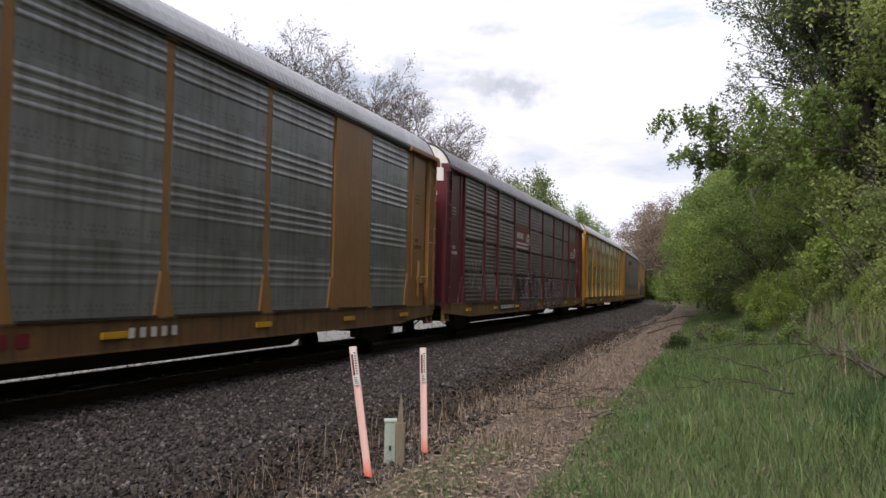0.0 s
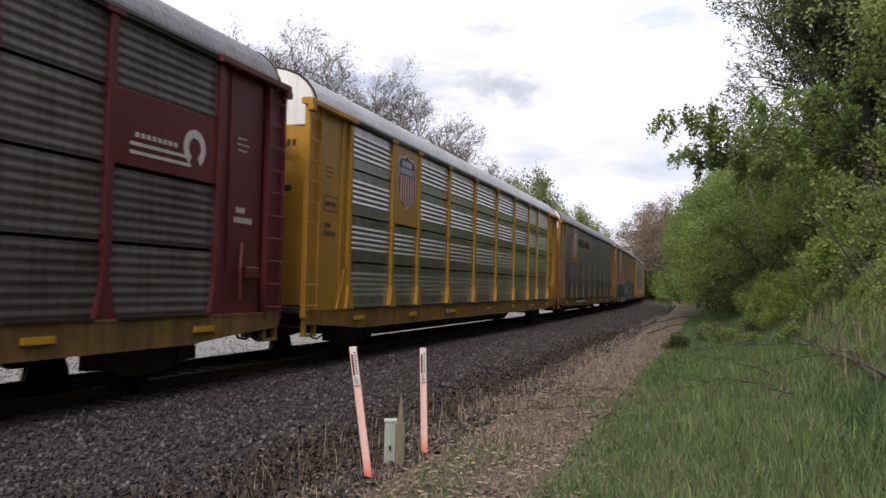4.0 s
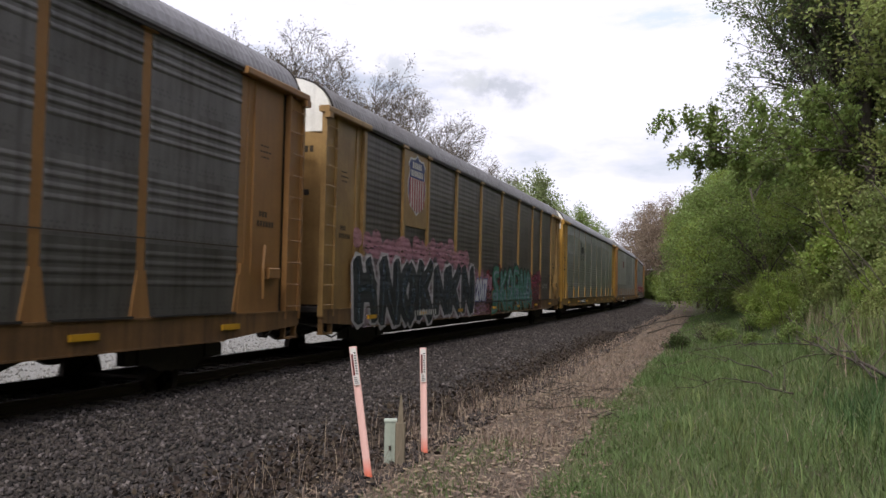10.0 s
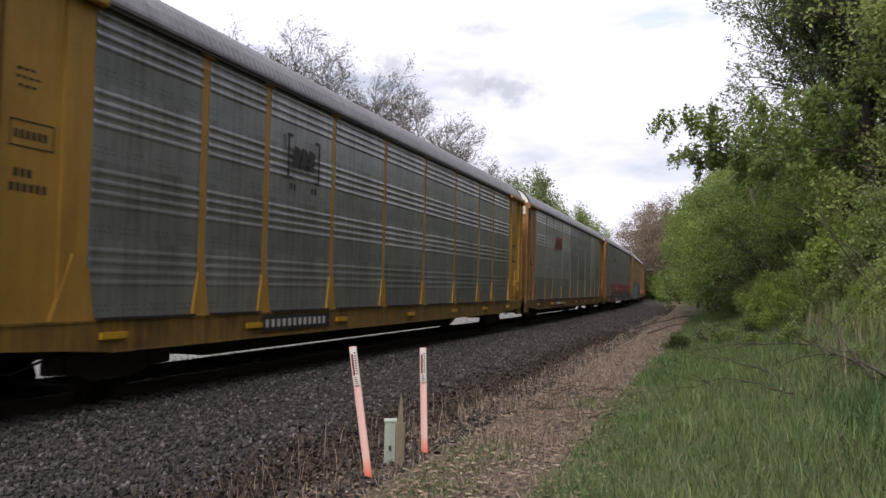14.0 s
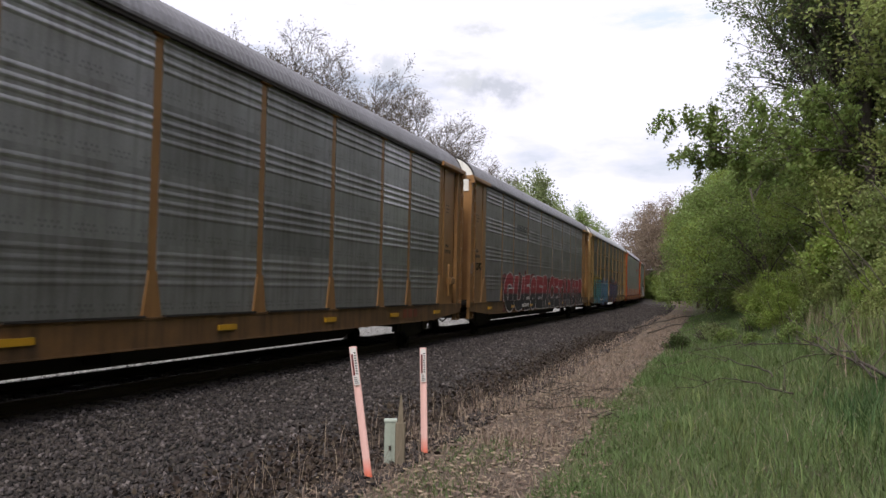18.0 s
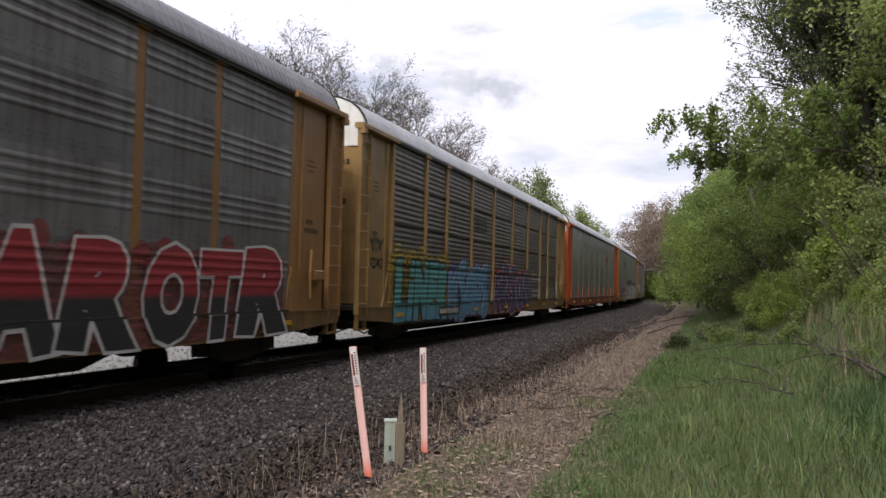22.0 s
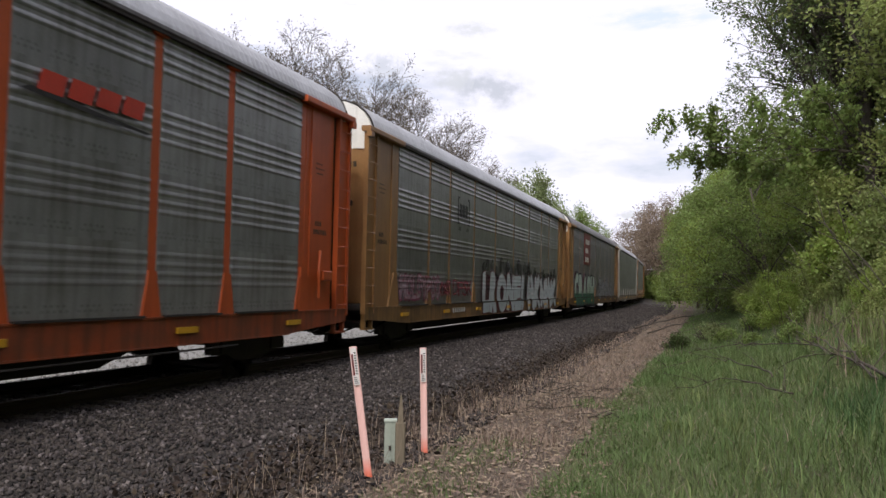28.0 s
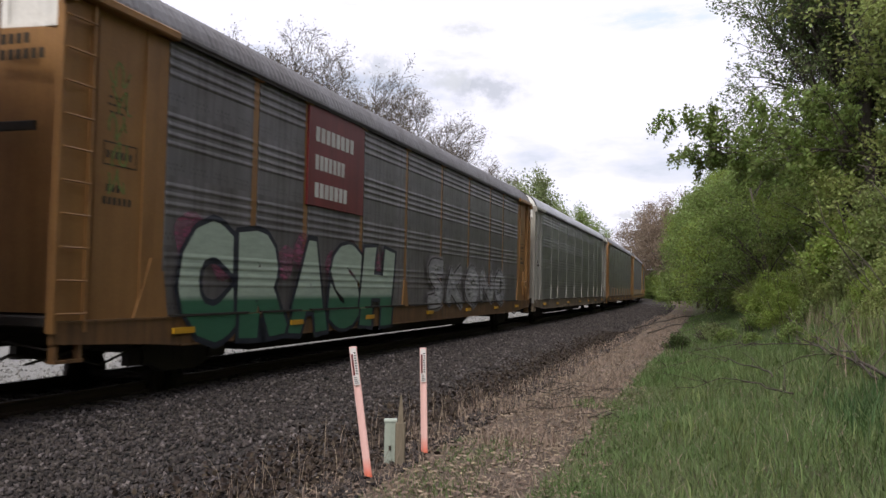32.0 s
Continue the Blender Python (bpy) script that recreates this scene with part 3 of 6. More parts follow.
def letters(text, size_w, size_h, offset=0.0, bold=0.0, shear=0.0):
    """A flat lettering mesh in the y-z plane, facing +x, fitted to width and height from its lower left corner."""
    key = (text, round(size_w, 3), round(size_h, 3), offset, bold, shear)
    if key in _texts:
        return _texts[key]
    cu = bpy.data.curves.new("lettering", "FONT")
    cu.body, cu.offset, cu.extrude, cu.resolution_u = text, bold + offset, 0.004, 3
    ob = bpy.data.objects.new("lettering", cu)
    me = bpy.data.meshes.new_from_object(ob)
    bpy.data.objects.remove(ob)
    co = np.empty(len(me.vertices) * 3)
    me.vertices.foreach_get("co", co)
    co = co.reshape(-1, 3)
    lo, hi = co.min(0), co.max(0)
    if offset:
        lo, hi = lo + offset, hi - offset
    kx, ky = size_w / max(hi[0] - lo[0], 1e-4), size_h / max(hi[1] - lo[1], 1e-4)
    out = np.stack([co[:, 2], (co[:, 0] - lo[0]) * kx, (co[:, 1] - lo[1]) * ky], 1)
    out[:, 1] += shear * out[:, 2]
    me.vertices.foreach_set("co", out.astype(np.float32).ravel())
    me.update()
    _texts[key] = me
    return me


def blob(points, x=0.0, depth=0.003):
    """A thin painted patch with the given outline (y, z)."""
    return Shape().prism(points, 0, x, x + depth)


def ragged(y0, y1, z0, z1, rng, amp=0.12):
    """A cloud-like outline."""
    n = max(12, int((y1 - y0) * 6))
    k0 = rng.uniform(0, 50)

    def puff(t, side):
        v = abs(math.sin(t * 2.3 + k0 + side)) * 0.7 + 0.5 * noise.noise(Vector((t * 1.7, k0, side)))
        return amp * v

    top = [(y0 + (y1 - y0) * k / n, z1 + puff((y1 - y0) * k / n, 0.0)) for k in range(n + 1)]
    low = [(y1 - (y1 - y0) * k / n, z0 - 0.5 * puff((y1 - y0) * k / n, 3.0)) for k in range(n + 1)]
    return top + low


def stroke(p0, p1, p2, w0, w1, grow, steps=7):
    """One sprayed stroke: a bowed band with pointed ends; a list of (y, z)."""
    left, right = [], []
    p0, p1, p2 = Vector(p0), Vector(p1), Vector(p2)
    for k in range(steps + 1):
        t = k / steps
        p = p0.lerp(p1, t).lerp(p1.lerp(p2, t), t)
        d = (p1.lerp(p2, t) - p0.lerp(p1, t)).normalized()
        w = (w0 + (w1 - w0) * t) * (0.75 + 0.25 * math.sin(math.pi * min(max(t * 0.9 + 0.05, 0), 1))) * 0.47 + grow
        nrm = Vector((-d.y, d.x)) * w
        left.append(p + nrm)
        right.append(p - nrm)
        if k == 0:
            start = p - d * (w0 * 0.10 + grow)
        if k == steps:
            end = p + d * (w1 * 0.10 + grow)
    return [tuple(v) for v in [start] + right + [end] + left[::-1]]


CAR_STYLE = {}


def paint_depth(style, z):
    """How far out the painted face of a car's side lies at height z."""
    if z < SILL_TOP - 0.01:
        return 1.530
    base = 1.486 if style == "ribbed" else 1.527
    up = z - SILL_TOP - 0.012
    r = min(max(int(up / ROW), 0), 3)
    prof = rib_profile(style, RIB_DEPTH[r] if style in ("ribbed", "perforated") else 1.0)
    return base + float(np.interp(up - r * ROW, [p[1] for p in prof], [p[0] for p in prof]))


def lay(name, polys, mat, car, dx=0.0, label=""):
    """Paint laid on a car's side: flat outlines (y, z), cut along the ribs and pressed into their shape."""
    style = CAR_STYLE[car.name]
    bm = bmesh.new()
    for k, poly in enumerate(polys):
        vs = [bm.verts.new((0.0006 * k, y, z)) for y, z in poly]
        bm.faces.new(vs)
    ob = press(name, bm, mat, car, style, dx, label)
    ob["kind"] = "stuff"
    return ob


def press(name, bm, mat, car, style, dx, label=""):
    bmesh.ops.triangulate(bm, faces=bm.faces[:])
    zs = [v.co.z for v in bm.verts]
    lo, hi = min(zs), max(zs)
    levels = [SILL_TOP - 0.012, SILL_TOP - 0.008]
    for r in range(3):
        prof = rib_profile(style)
        levels += [SILL_TOP + 0.012 + r * ROW + p[1] for p in prof[1:]]
        if style != "ribbed":
            levels.append(SILL_TOP + 0.012 + (r + 1) * ROW - 0.002)
    for z in levels:
        if lo + 0.004 < z < hi - 0.004:
            bmesh.ops.bisect_plane(bm, geom=bm.verts[:] + bm.edges[:] + bm.faces[:], dist=1e-5, plane_co=(0, 0, z), plane_no=(0, 0, 1))
    if style in ("slotted", "perforated"):
        gone = []
        for f in bm.faces:
            up = f.calc_center_median().z - SILL_TOP - 0.012
            if up > 0 and up % ROW > 0.985:
                gone.append(f)
        bmesh.ops.delete(bm, geom=gone, context="FACES")
    for v in bm.verts:
        v.co.x += paint_depth(style, v.co.z) + dx
    for f in bm.faces:
        if f.normal.x < 0:
            f.normal_flip()
    me = bpy.data.meshes.new(name)
    bm.to_mesh(me)
    bm.free()
    return part(name, me, mat, car, label)


_glyphs = {}


def glyph(ch, offset):
    """The flat mesh of one letter of the built-in font, swollen by offset: points and faces."""
    key = (ch, round(offset, 4))
    if key not in _glyphs:
        cu = bpy.data.curves.new("letter", "FONT")
        cu.body, cu.offset, cu.resolution_u = ch, offset, 3
        cu.fill_mode = "FRONT"
        ob = bpy.data.objects.new("letter", cu)
        me = bpy.data.meshes.new_from_object(ob)
        bpy.data.objects.remove(ob)
        _glyphs[key] = ([tuple(v.co)[:2] for v in me.vertices], [tuple(p.vertices) for p in me.polygons])
        bpy.data.meshes.remove(me)
    return _glyphs[key]


def fat_letter(car, ch, y, z, w, h, fat, rim, fill, edge, shear, turn, bow, dx):
    """One swollen sprayed letter with its rim, bowed and leaning, from its lower left corner."""
    pts, _ = glyph(ch, fat)
    lo = [min(p[i] for p in pts) for i in (0, 1)]
    hi = [max(p[i] for p in pts) for i in (0, 1)]
    ky, kz = w / (hi[0] - lo[0]), h / (hi[1] - lo[1])
    ca, sa = math.cos(radians(turn)), math.sin(radians(turn))
    for name, grow, mat, lift in (("graffiti_outline", rim / ((ky + kz) / 2), edge, 0.0), ("graffiti_letter", 0.0, fill, 0.0011)):
        pts, faces = glyph(ch, fat + grow)
        bm = bmesh.new()
        vs = []
        for a, b in pts:
            u, v = (a - lo[0]) * ky - w / 2, (b - lo[1]) * kz
            v += bow * math.cos(math.pi * u / w) * (v / h - 0.35)
            u += shear * v + 0.05 * w * math.sin(2.6 * v / h + turn)
            vs.append(bm.verts.new((0, y + w / 2 + u * ca - v * sa, z + u * sa + v * ca)))
        for f in faces:
            try:
                bm.faces.new([vs[q] for q in f])
            except ValueError:
                pass
        press(name, bm, mat, car, CAR_STYLE[car.name], dx + lift)


def puff(y, z, r, rng):
    """A round sprayed spot with a wavering edge."""
    k0 = rng.uniform(0, 6)
    return [(y + r * (1 + 0.12 * math.sin(3 * a + k0)) * math.cos(a), z + r * (1 + 0.1 * math.sin(2 * a + k0)) * math.sin(a)) for a in [k * math.tau / 16 for k in range(16)]]


def graffiti(car, y0, y1, z0, z1, fill, outline, back=None, word="", strokes=0, fade=0.25, seed=1, halo=None, puffs=None, low=None, fat=0.03, widths=None, bulk=1.0, shear=0.0, rim=0.07, shine=None):
    """Sprayed lettering over the sheets: a cloud and round puffs behind, outlines, fills; unreadable ones as bulging bars.
    low: colour and height of the fill's lower part; puffs: colour, radius and number of the spots along the top."""
    rng = random.Random(seed)
    y0, y1 = y0 - HALF, y1 - HALF
    if back:
        lay("graffiti_cloud", [ragged(y0 - 0.08, y1 + 0.08, z0, z1 - 0.12, rng, 0.14)], spray(back, min(0.75, fade + 0.35)), car, -0.001, "sprayed colour cloud")
    if puffs:
        col, size, count = puffs
        spots = []
        for k in range(count):
            y = y0 + (y1 - y0) * (k + rng.uniform(0.1, 0.9)) / count
            spots.append(puff(y, z1 + rng.uniform(-0.25, 0.12) - size * 0.4, size * rng.uniform(0.7, 1.2), rng))
        lay("graffiti_cloud", spots, spray(col, min(0.6, fade + 0.2)), car, 0.0, "soft round sprayed spots")
    tone = two_tone(fill, low[0], low[1], fade) if low else spray(fill, fade)
    if word:
        n = len(word)
        widths = widths or [1.0] * n
        unit = (y1 - y0) / sum(widths)
        y = y0
        for k, ch in enumerate(word):
            w = unit * widths[k]
            h = (z1 - z0) * rng.uniform(0.93, 1.02)
            fat_letter(car, ch, y + w * 0.02 + rim * 0.5, z0 + rng.uniform(0, 0.04), w * 1.04 - rim, h, fat, rim, tone, spray(outline, fade), shear, rng.uniform(-3, 3), 0.06 * h, 0.006 + 0.0022 * k)
            y += w
    layers = [(0.045, 0.004, outline, "graffiti_outline", 1.0), (0.0, 0.012, fill, "graffiti_bar", 1.0), (-0.02, 0.018, shine or tuple(min(0.7, c * 1.8 + 0.05) for c in fill), "graffiti_shine", 0.34 if shine else 0.22)]
    if halo:
        layers.insert(0, (0.11, 0.000, halo, "graffiti_halo", 1.0))
    w = (y1 - y0) / max(strokes, 1)
    kinds, last = [], -1
    for k in range(strokes):
        last = rng.choice([q for q in range(6) if q != last])
        kinds.append(last)
    for k in range(strokes):
        a = y0 + k * w
        for grow, dx, col, nm, thin in layers:
            rr = random.Random(seed * 31 + k)
            zt, zb = z1 - rr.uniform(0, 0.16) * (z1 - z0), z0 + rr.uniform(0, 0.1) * (z1 - z0)
            zm = (zt + zb) / 2 + rr.uniform(-0.08, 0.08)
            st = min(w * 0.36, (z1 - z0) * 0.27) * (bulk if thin == 1.0 else 1.0)
            kind, lean = kinds[k], rr.uniform(-0.12, 0.2) * w
            l, r, m = a + w * 0.16, a + w * 0.86, a + w * 0.5
            paths = [((l, zb), (l + lean * 0.5 + rr.uniform(-0.15, 0.15) * w, zm), (l + lean, zt))]
            if kind == 0:
                paths += [((l + lean, zt), (r + 0.1 * w, zt + 0.1), (r, zm)), ((r, zm), (r, zb + 0.2), (l, zm - 0.1)), ((m, zm - 0.1), (r - 0.1 * w, zm - 0.2), (r, zb))]
            elif kind == 1:
                paths += [((r, zb), (r + lean, zm), (m, zt)), ((l, zm - 0.05), (m, zm + 0.1), (r, zm - 0.12))]
            elif kind == 2:
                paths += [((l + lean, zt), (m - 0.1 * w, zm), (r, zb)), ((r, zb), (r + 0.15 * w, zm), (r - 0.05 * w, zt))]
            elif kind == 3:
                paths = [((r, zt - 0.08), (l - 0.3 * w, zt + 0.05), (m, zm)), ((m, zm), (r + 0.35 * w, zb + 0.05), (l, zb))]
            elif kind == 4:
                paths = [((m, zt), (l - 0.35 * w, zm), (m, zb)), ((m, zb), (r + 0.35 * w, zm), (m, zt))]
            else:
                paths += [((r, zt), (m, zm + 0.15), (l, zm)), ((l + 0.1 * w, zm), (m, zm - 0.15), (r, zb - 0.05))]
            polys = [stroke(p, q, e, st * rr.uniform(0.85, 1.25) * thin, st * rr.uniform(0.6, 1.1) * thin, max(grow, 0.0)) for p, q, e in paths]
            lay(nm, polys, spray(col, fade if thin == 1.0 else min(0.7, fade + 0.3)), car, dx + 0.004)


def scrawl(car, y0, z0, w, h, rgb, seed, x=1.48, thick=0.022, turns=9, label="thin sprayed scrawl"):
    """A thin looping sprayed line."""
    rng = random.Random(seed)
    pts, n = [], turns * 5
    for k in range(n + 1):
        t = k / n
        pts.append((x, y0 - HALF + w * t + w * 0.10 * math.sin(t * turns * 5.1 + seed), z0 + h * (0.5 + 0.45 * math.sin(t * turns * 3.3 + seed * 1.7) * rng.uniform(0.75, 1.0))))
    sh = Shape()
    for a, b in zip(pts[:-1], pts[1:]):
        d = Vector((b[1] - a[1], b[2] - a[2]))
        if d.length < 1e-4:
            continue
        q = Vector((-d.y, d.x)).normalized() * thick * 0.5
        d = d.normalized() * thick * 0.3
        sh.prism([(a[1] + q.x - d.x, a[2] + q.y - d.y), (a[1] - q.x - d.x, a[2] - q.y - d.y), (b[1] - q.x + d.x, b[2] - q.y + d.y), (b[1] + q.x + d.x, b[2] + q.y + d.y)], 0, x, x + 0.002)
    part("scrawl", sh.mesh("scrawl"), spray(rgb, 0.3), car, label)["kind"] = "stuff"


def bars(car, y0, z0, w, h, count, mat, name="stencil_bar", x=1.533, gap=0.35):
    """A run of short bars where small writing stands."""
    sh = Shape()
    step = w / count
    for k in range(count):
        sh.box(x, x + 0.003, y0 - HALF + k * step, y0 - HALF + k * step + step * (1 - gap), z0, z0 + h)
    part(name, sh.mesh(name), mat, car)["kind"] = "stuff"


def auto_carrier(spec):
    """A covered auto carrier: flat car, ribbed side sheets between posts, arched roof, bowed end doors. Leading end towards -y, camera side +x."""
    spec.setdefault("boards", {})
    trim = paint(spec["trim"], 0.5, spec.get("trim_wear", 0.35), spec.get("trim_streak", 0.22))
    style = spec.get("style", "ribbed")
    metal = sheet_metal(*spec["sheet"], style)
    lowest = sheet_metal(*spec["low_sheet"], style) if "low_sheet" in spec else metal
    dull = sheet_metal((0.29, 0.29, 0.292), 0.46, 0.6, 0.4, style)
    sill_paint = paint(spec.get("sill", tuple(round(c * 0.66, 4) for c in spec["trim"])), 0.6, 0.6, 0.65, (0.07, 0.04, 0.022))
    roofm = spec["roof"]
    ob = empty("auto_carrier", Matrix(), spec["label"], "rail car", "auto carriers of the train")
    CAR_STYLE[ob.name] = style
    part("deck", shared(("deck",), lambda: Shape().box(-1.44, 1.44, -HALF + 0.25, HALF - 0.25, 0.70, 0.84)), STEEL_BLACK, ob)
    part("centre_sill", shared(("centre_sill",), lambda: Shape().prism([(-HALF + 0.1, 0.7), (-HALF + 0.1, 0.5), (-8.8, 0.45), (-7.4, 0.06), (7.4, 0.06), (8.8, 0.45), (HALF - 0.1, 0.5), (HALF - 0.1, 0.7)], 0, -0.42, 0.42).box(-0.9, 0.9, -1.6, 1.2, 0.14, 0.5, 0.03)), STEEL_BLACK, ob)
    sill = shared(("side_sill",), lambda: Shape().prism([(-HALF + 0.05, SILL_TOP), (-HALF + 0.05, 0.58), (-HALF + 1.6, 0.50), (-HALF + 2.6, 0.43), (HALF - 2.6, 0.43), (HALF - 1.6, 0.50), (HALF - 0.05, 0.58), (HALF - 0.05, SILL_TOP)], 0, 1.42, 1.515)
                  .box(1.38, 1.525, -HALF + 0.06, HALF - 0.06, SILL_TOP - 0.035, SILL_TOP).box(1.38, 1.535, -HALF + 2.6, HALF - 2.6, 0.415, 0.44))
    chord = shared(("top_chord",), lambda: Shape().box(1.40, 1.535, -HALF + 1.9, HALF - 1.9, EAVE - 0.02, EAVE + 0.05, 0.01))
    # solid strip: the dark of the gap under the eave is its black colour
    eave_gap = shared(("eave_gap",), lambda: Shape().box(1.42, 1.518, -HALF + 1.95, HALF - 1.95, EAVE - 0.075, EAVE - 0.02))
    door_track = shared(("door_track",), lambda: Shape().box(1.36, 1.60, -HALF - 0.05, -HALF + 2.25, EAVE - 0.10, EAVE + 0.03, 0.02).box(1.50, 1.62, -HALF - 0.05, -HALF + 0.12, EAVE - 0.22, EAVE - 0.1))
    post = shared(("side_post", style), lambda: side_post(style))
    flips = (Matrix(), Matrix.Rotation(math.pi, 4, "Z"))
    for side in flips:
        part("side_sill", sill, sill_paint, ob, at=side)
        part("top_chord", chord, ROOF_DARK, ob, at=side)
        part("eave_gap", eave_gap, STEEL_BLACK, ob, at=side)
        for k in range(len(POSTS) - 1):
            w = POSTS[k + 1] - POSTS[k]
            part("seam", shared(("seam", round(w, 2)), lambda: Shape().box(1.50, 1.553, 0.22, w - 0.22, SILL_TOP - 0.006, SILL_TOP + 0.026)), STEEL_BLACK, ob, at=side @ pose(0, POSTS[k] - HALF, 0))
        near = side == flips[0]
        for y in POSTS:
            part("side_post", post, trim, ob, at=side @ pose(1.47, y - HALF, SILL_TOP))
        for k in range(len(POSTS) - 1):
            inset = 0.10 if style == "ribbed" else 0.0
            w = POSTS[k + 1] - POSTS[k] - 2 * inset
            y = POSTS[k] - HALF + inset
            rows = 4
            for r in range(rows):
                z = SILL_TOP + 0.012 + r * 1.035
                if near and k in spec.get("boards", ()) and r in spec["boards"][k]:
                    continue
                deep = RIB_DEPTH[r] if style in ("ribbed", "perforated") else 1.0
                me = shared(("side_panel", style, round(w, 2), r), lambda: side_sheet(style, w, deep))
                part("side_panel", me, lowest if r == 0 else dull if k in spec.get("dull_bays", ()) else metal, ob, at=side @ pose(SHEET_X, y, z))
    # the roof and both ends
    part("roof", shared(("roof",), roof_sheet), roofm, ob)
    for e, end in enumerate(flips):
        part("end_door", shared(("end_door",), lambda: end_door(0.95, 4.56, 0.12)), trim, ob, at=end)
        part("end_hood", shared(("end_hood",), end_hood), WHITE_PAINT, ob, "white-painted upper end", at=end)
        part("end_platform", shared(("end_platform",), lambda: Shape().box(-1.42, 1.42, -HALF - 0.02, -HALF + 0.7, 0.78, 0.92, 0.02)), STEEL_BLACK, ob, at=end)
        part("coupler", shared(("coupler",), lambda: Shape().box(-0.14, 0.14, -HALF - 0.34, -HALF + 0.5, 0.66, 0.86, 0.03).box(-0.20, 0.20, -HALF - 0.48, -HALF - 0.28, 0.62, 0.92, 0.05)), STEEL_BLACK, ob, at=end)
        part("air_hose", shared(("air_hose",), lambda: Shape().tube([(0.55, -HALF + 0.4, 0.62), (0.5, -HALF - 0.05, 0.50), (0.42, -HALF - 0.28, 0.28), (0.36, -HALF - 0.46, 0.30), (0.30, -HALF - 0.50, 0.44)], 0.028, 6)
                                .tube([(1.2, -HALF + 2.0, 0.42), (1.15, -HALF + 1.3, 0.22), (1.1, -HALF + 0.6, 0.40), (0.95, -HALF + 0.2, 0.30)], 0.018, 6).tube([(0.2, -HALF + 0.3, 0.6), (0.9, -HALF + 0.1, 0.56), (1.42, -HALF + 0.12, 0.5)], 0.016, 6).tube([(1.1, -HALF + 1.2, 0.5), (0.9, -HALF + 0.6, 0.34), (0.8, -HALF + 0.1, 0.42), (0.7, -HALF - 0.3, 0.24), (0.6, -HALF - 0.48, 0.36)], 0.022, 6)), STEEL_BLACK, ob, at=end)
        part("roof_end_rim", shared(("roof_end_rim",), lambda: Shape().tube([(x * 1.005, -HALF + 0.27, z) for x, z in ROOF], 0.022, 5)), STEEL_BLACK, ob, at=end)
        bog = part("bogie", shared(("bogie_frame",), bogie_frame), STEEL_BLACK, ob, at=pose(0, (-1 if e == 0 else 1) * 10.6, RAIL_Z))
        for dy in (-0.85, 0.85):
            ws = part("wheelset", shared(("wheelset",), wheelset), WHEEL_STEEL, bog, at=pose(0, dy, 0.445))
            WHEELSETS.append(ws)
        for sx in (1, -1):
            m = end @ Matrix.Diagonal((sx, 1, 1, 1))
            part("door_track", door_track, trim, ob, at=m)
            part("end_panel", shared(("end_panel",), lambda: Shape().box(1.38, 1.45, -HALF + 0.72, -HALF + 1.98, SILL_TOP, EAVE - 0.1, 0.01).box(1.44, 1.475, -HALF + 1.66, -HALF + 1.78, SILL_TOP, EAVE - 0.1)
                                         .prism([(-HALF + 1.55, SILL_TOP), (-HALF + 2.2, SILL_TOP), (-HALF + 2.12, 1.7), (-HALF + 1.9, 1.7)], 0, 1.44, 1.49)), trim, ob, at=m)
            part("door_slot", shared(("door_slot",), lambda: Shape().box(1.30, 1.40, -HALF + 0.55, -HALF + 0.74, SILL_TOP, EAVE - 0.1)), STEEL_BLACK, ob, at=m)
            lad = part("ladder", shared(("ladder_panel",), lambda: Shape().box(1.43, 1.48, -HALF + 0.04, -HALF + 0.58, SILL_TOP - 0.1, EAVE - 0.12, 0.01).box(1.42, 1.53, -HALF + 0.0, -HALF + 0.07, SILL_TOP - 0.15, EAVE - 0.1)
                                           .box(1.42, 1.53, -HALF + 0.53, -HALF + 0.59, SILL_TOP - 0.15, EAVE - 0.1)), trim, ob, at=m)
            rung = shared(("rung",), lambda: Shape().tube([(1.55, -HALF + 0.05, 0), (1.55, -HALF + 0.56, 0)], 0.014, 6))
            for k in range(10):
                part("rung", rung, trim, lad, at=pose(0, 0, 0.95 + k * 0.41))
            part("step", shared(("stirrup",), lambda: Shape().box(1.40, 1.50, -HALF + 0.08, -HALF + 0.14, 0.36, 0.8).box(1.40, 1.50, -HALF + 0.50, -HALF + 0.56, 0.36, 0.8).box(1.38, 1.52, -HALF + 0.08, -HALF + 0.56, 0.34, 0.38)), sill_paint, ob, at=m)
            if e == 1 or sx == 1:
                part("hand_brake", shared(("lock_box",), lambda: Shape().box(1.44, 1.60, -HALF + 0.95, -HALF + 1.35, 1.45, 1.65, 0.02).tube([(1.55, -HALF + 1.45, 1.1), (1.56, -HALF + 1.5, 1.6), (1.54, -HALF + 1.42, 2.05)], 0.03, 6)), trim if e else STEEL_BLACK, ob, at=m) if e == 1 else None
    patch = shared(("reflector",), lambda: Shape().box(1.516, 1.554, -0.26, 0.26, 0.60, 0.69))
    for y in (-11.2, -7.6, -4.0, 0.4, 4.3, 8.0, 11.4):
        part("reflector", patch, REFLECTOR, ob, "yellow reflective strip", at=pose(0, y, 0))
    # painted boards in place of sheets
    for k, rows in spec.get("boards", {}).items():
        z0, z1 = SILL_TOP + 0.012 + min(rows) * 1.035, SILL_TOP + 0.012 + (max(rows) + 1) * 1.035
        part("board", Shape().box(1.43, 1.488, POSTS[k] - HALF, POSTS[k + 1] - HALF, z0, z1, 0.006).mesh("board"), spec.get("board_paint", trim), ob, "painted flat board")
    return ob


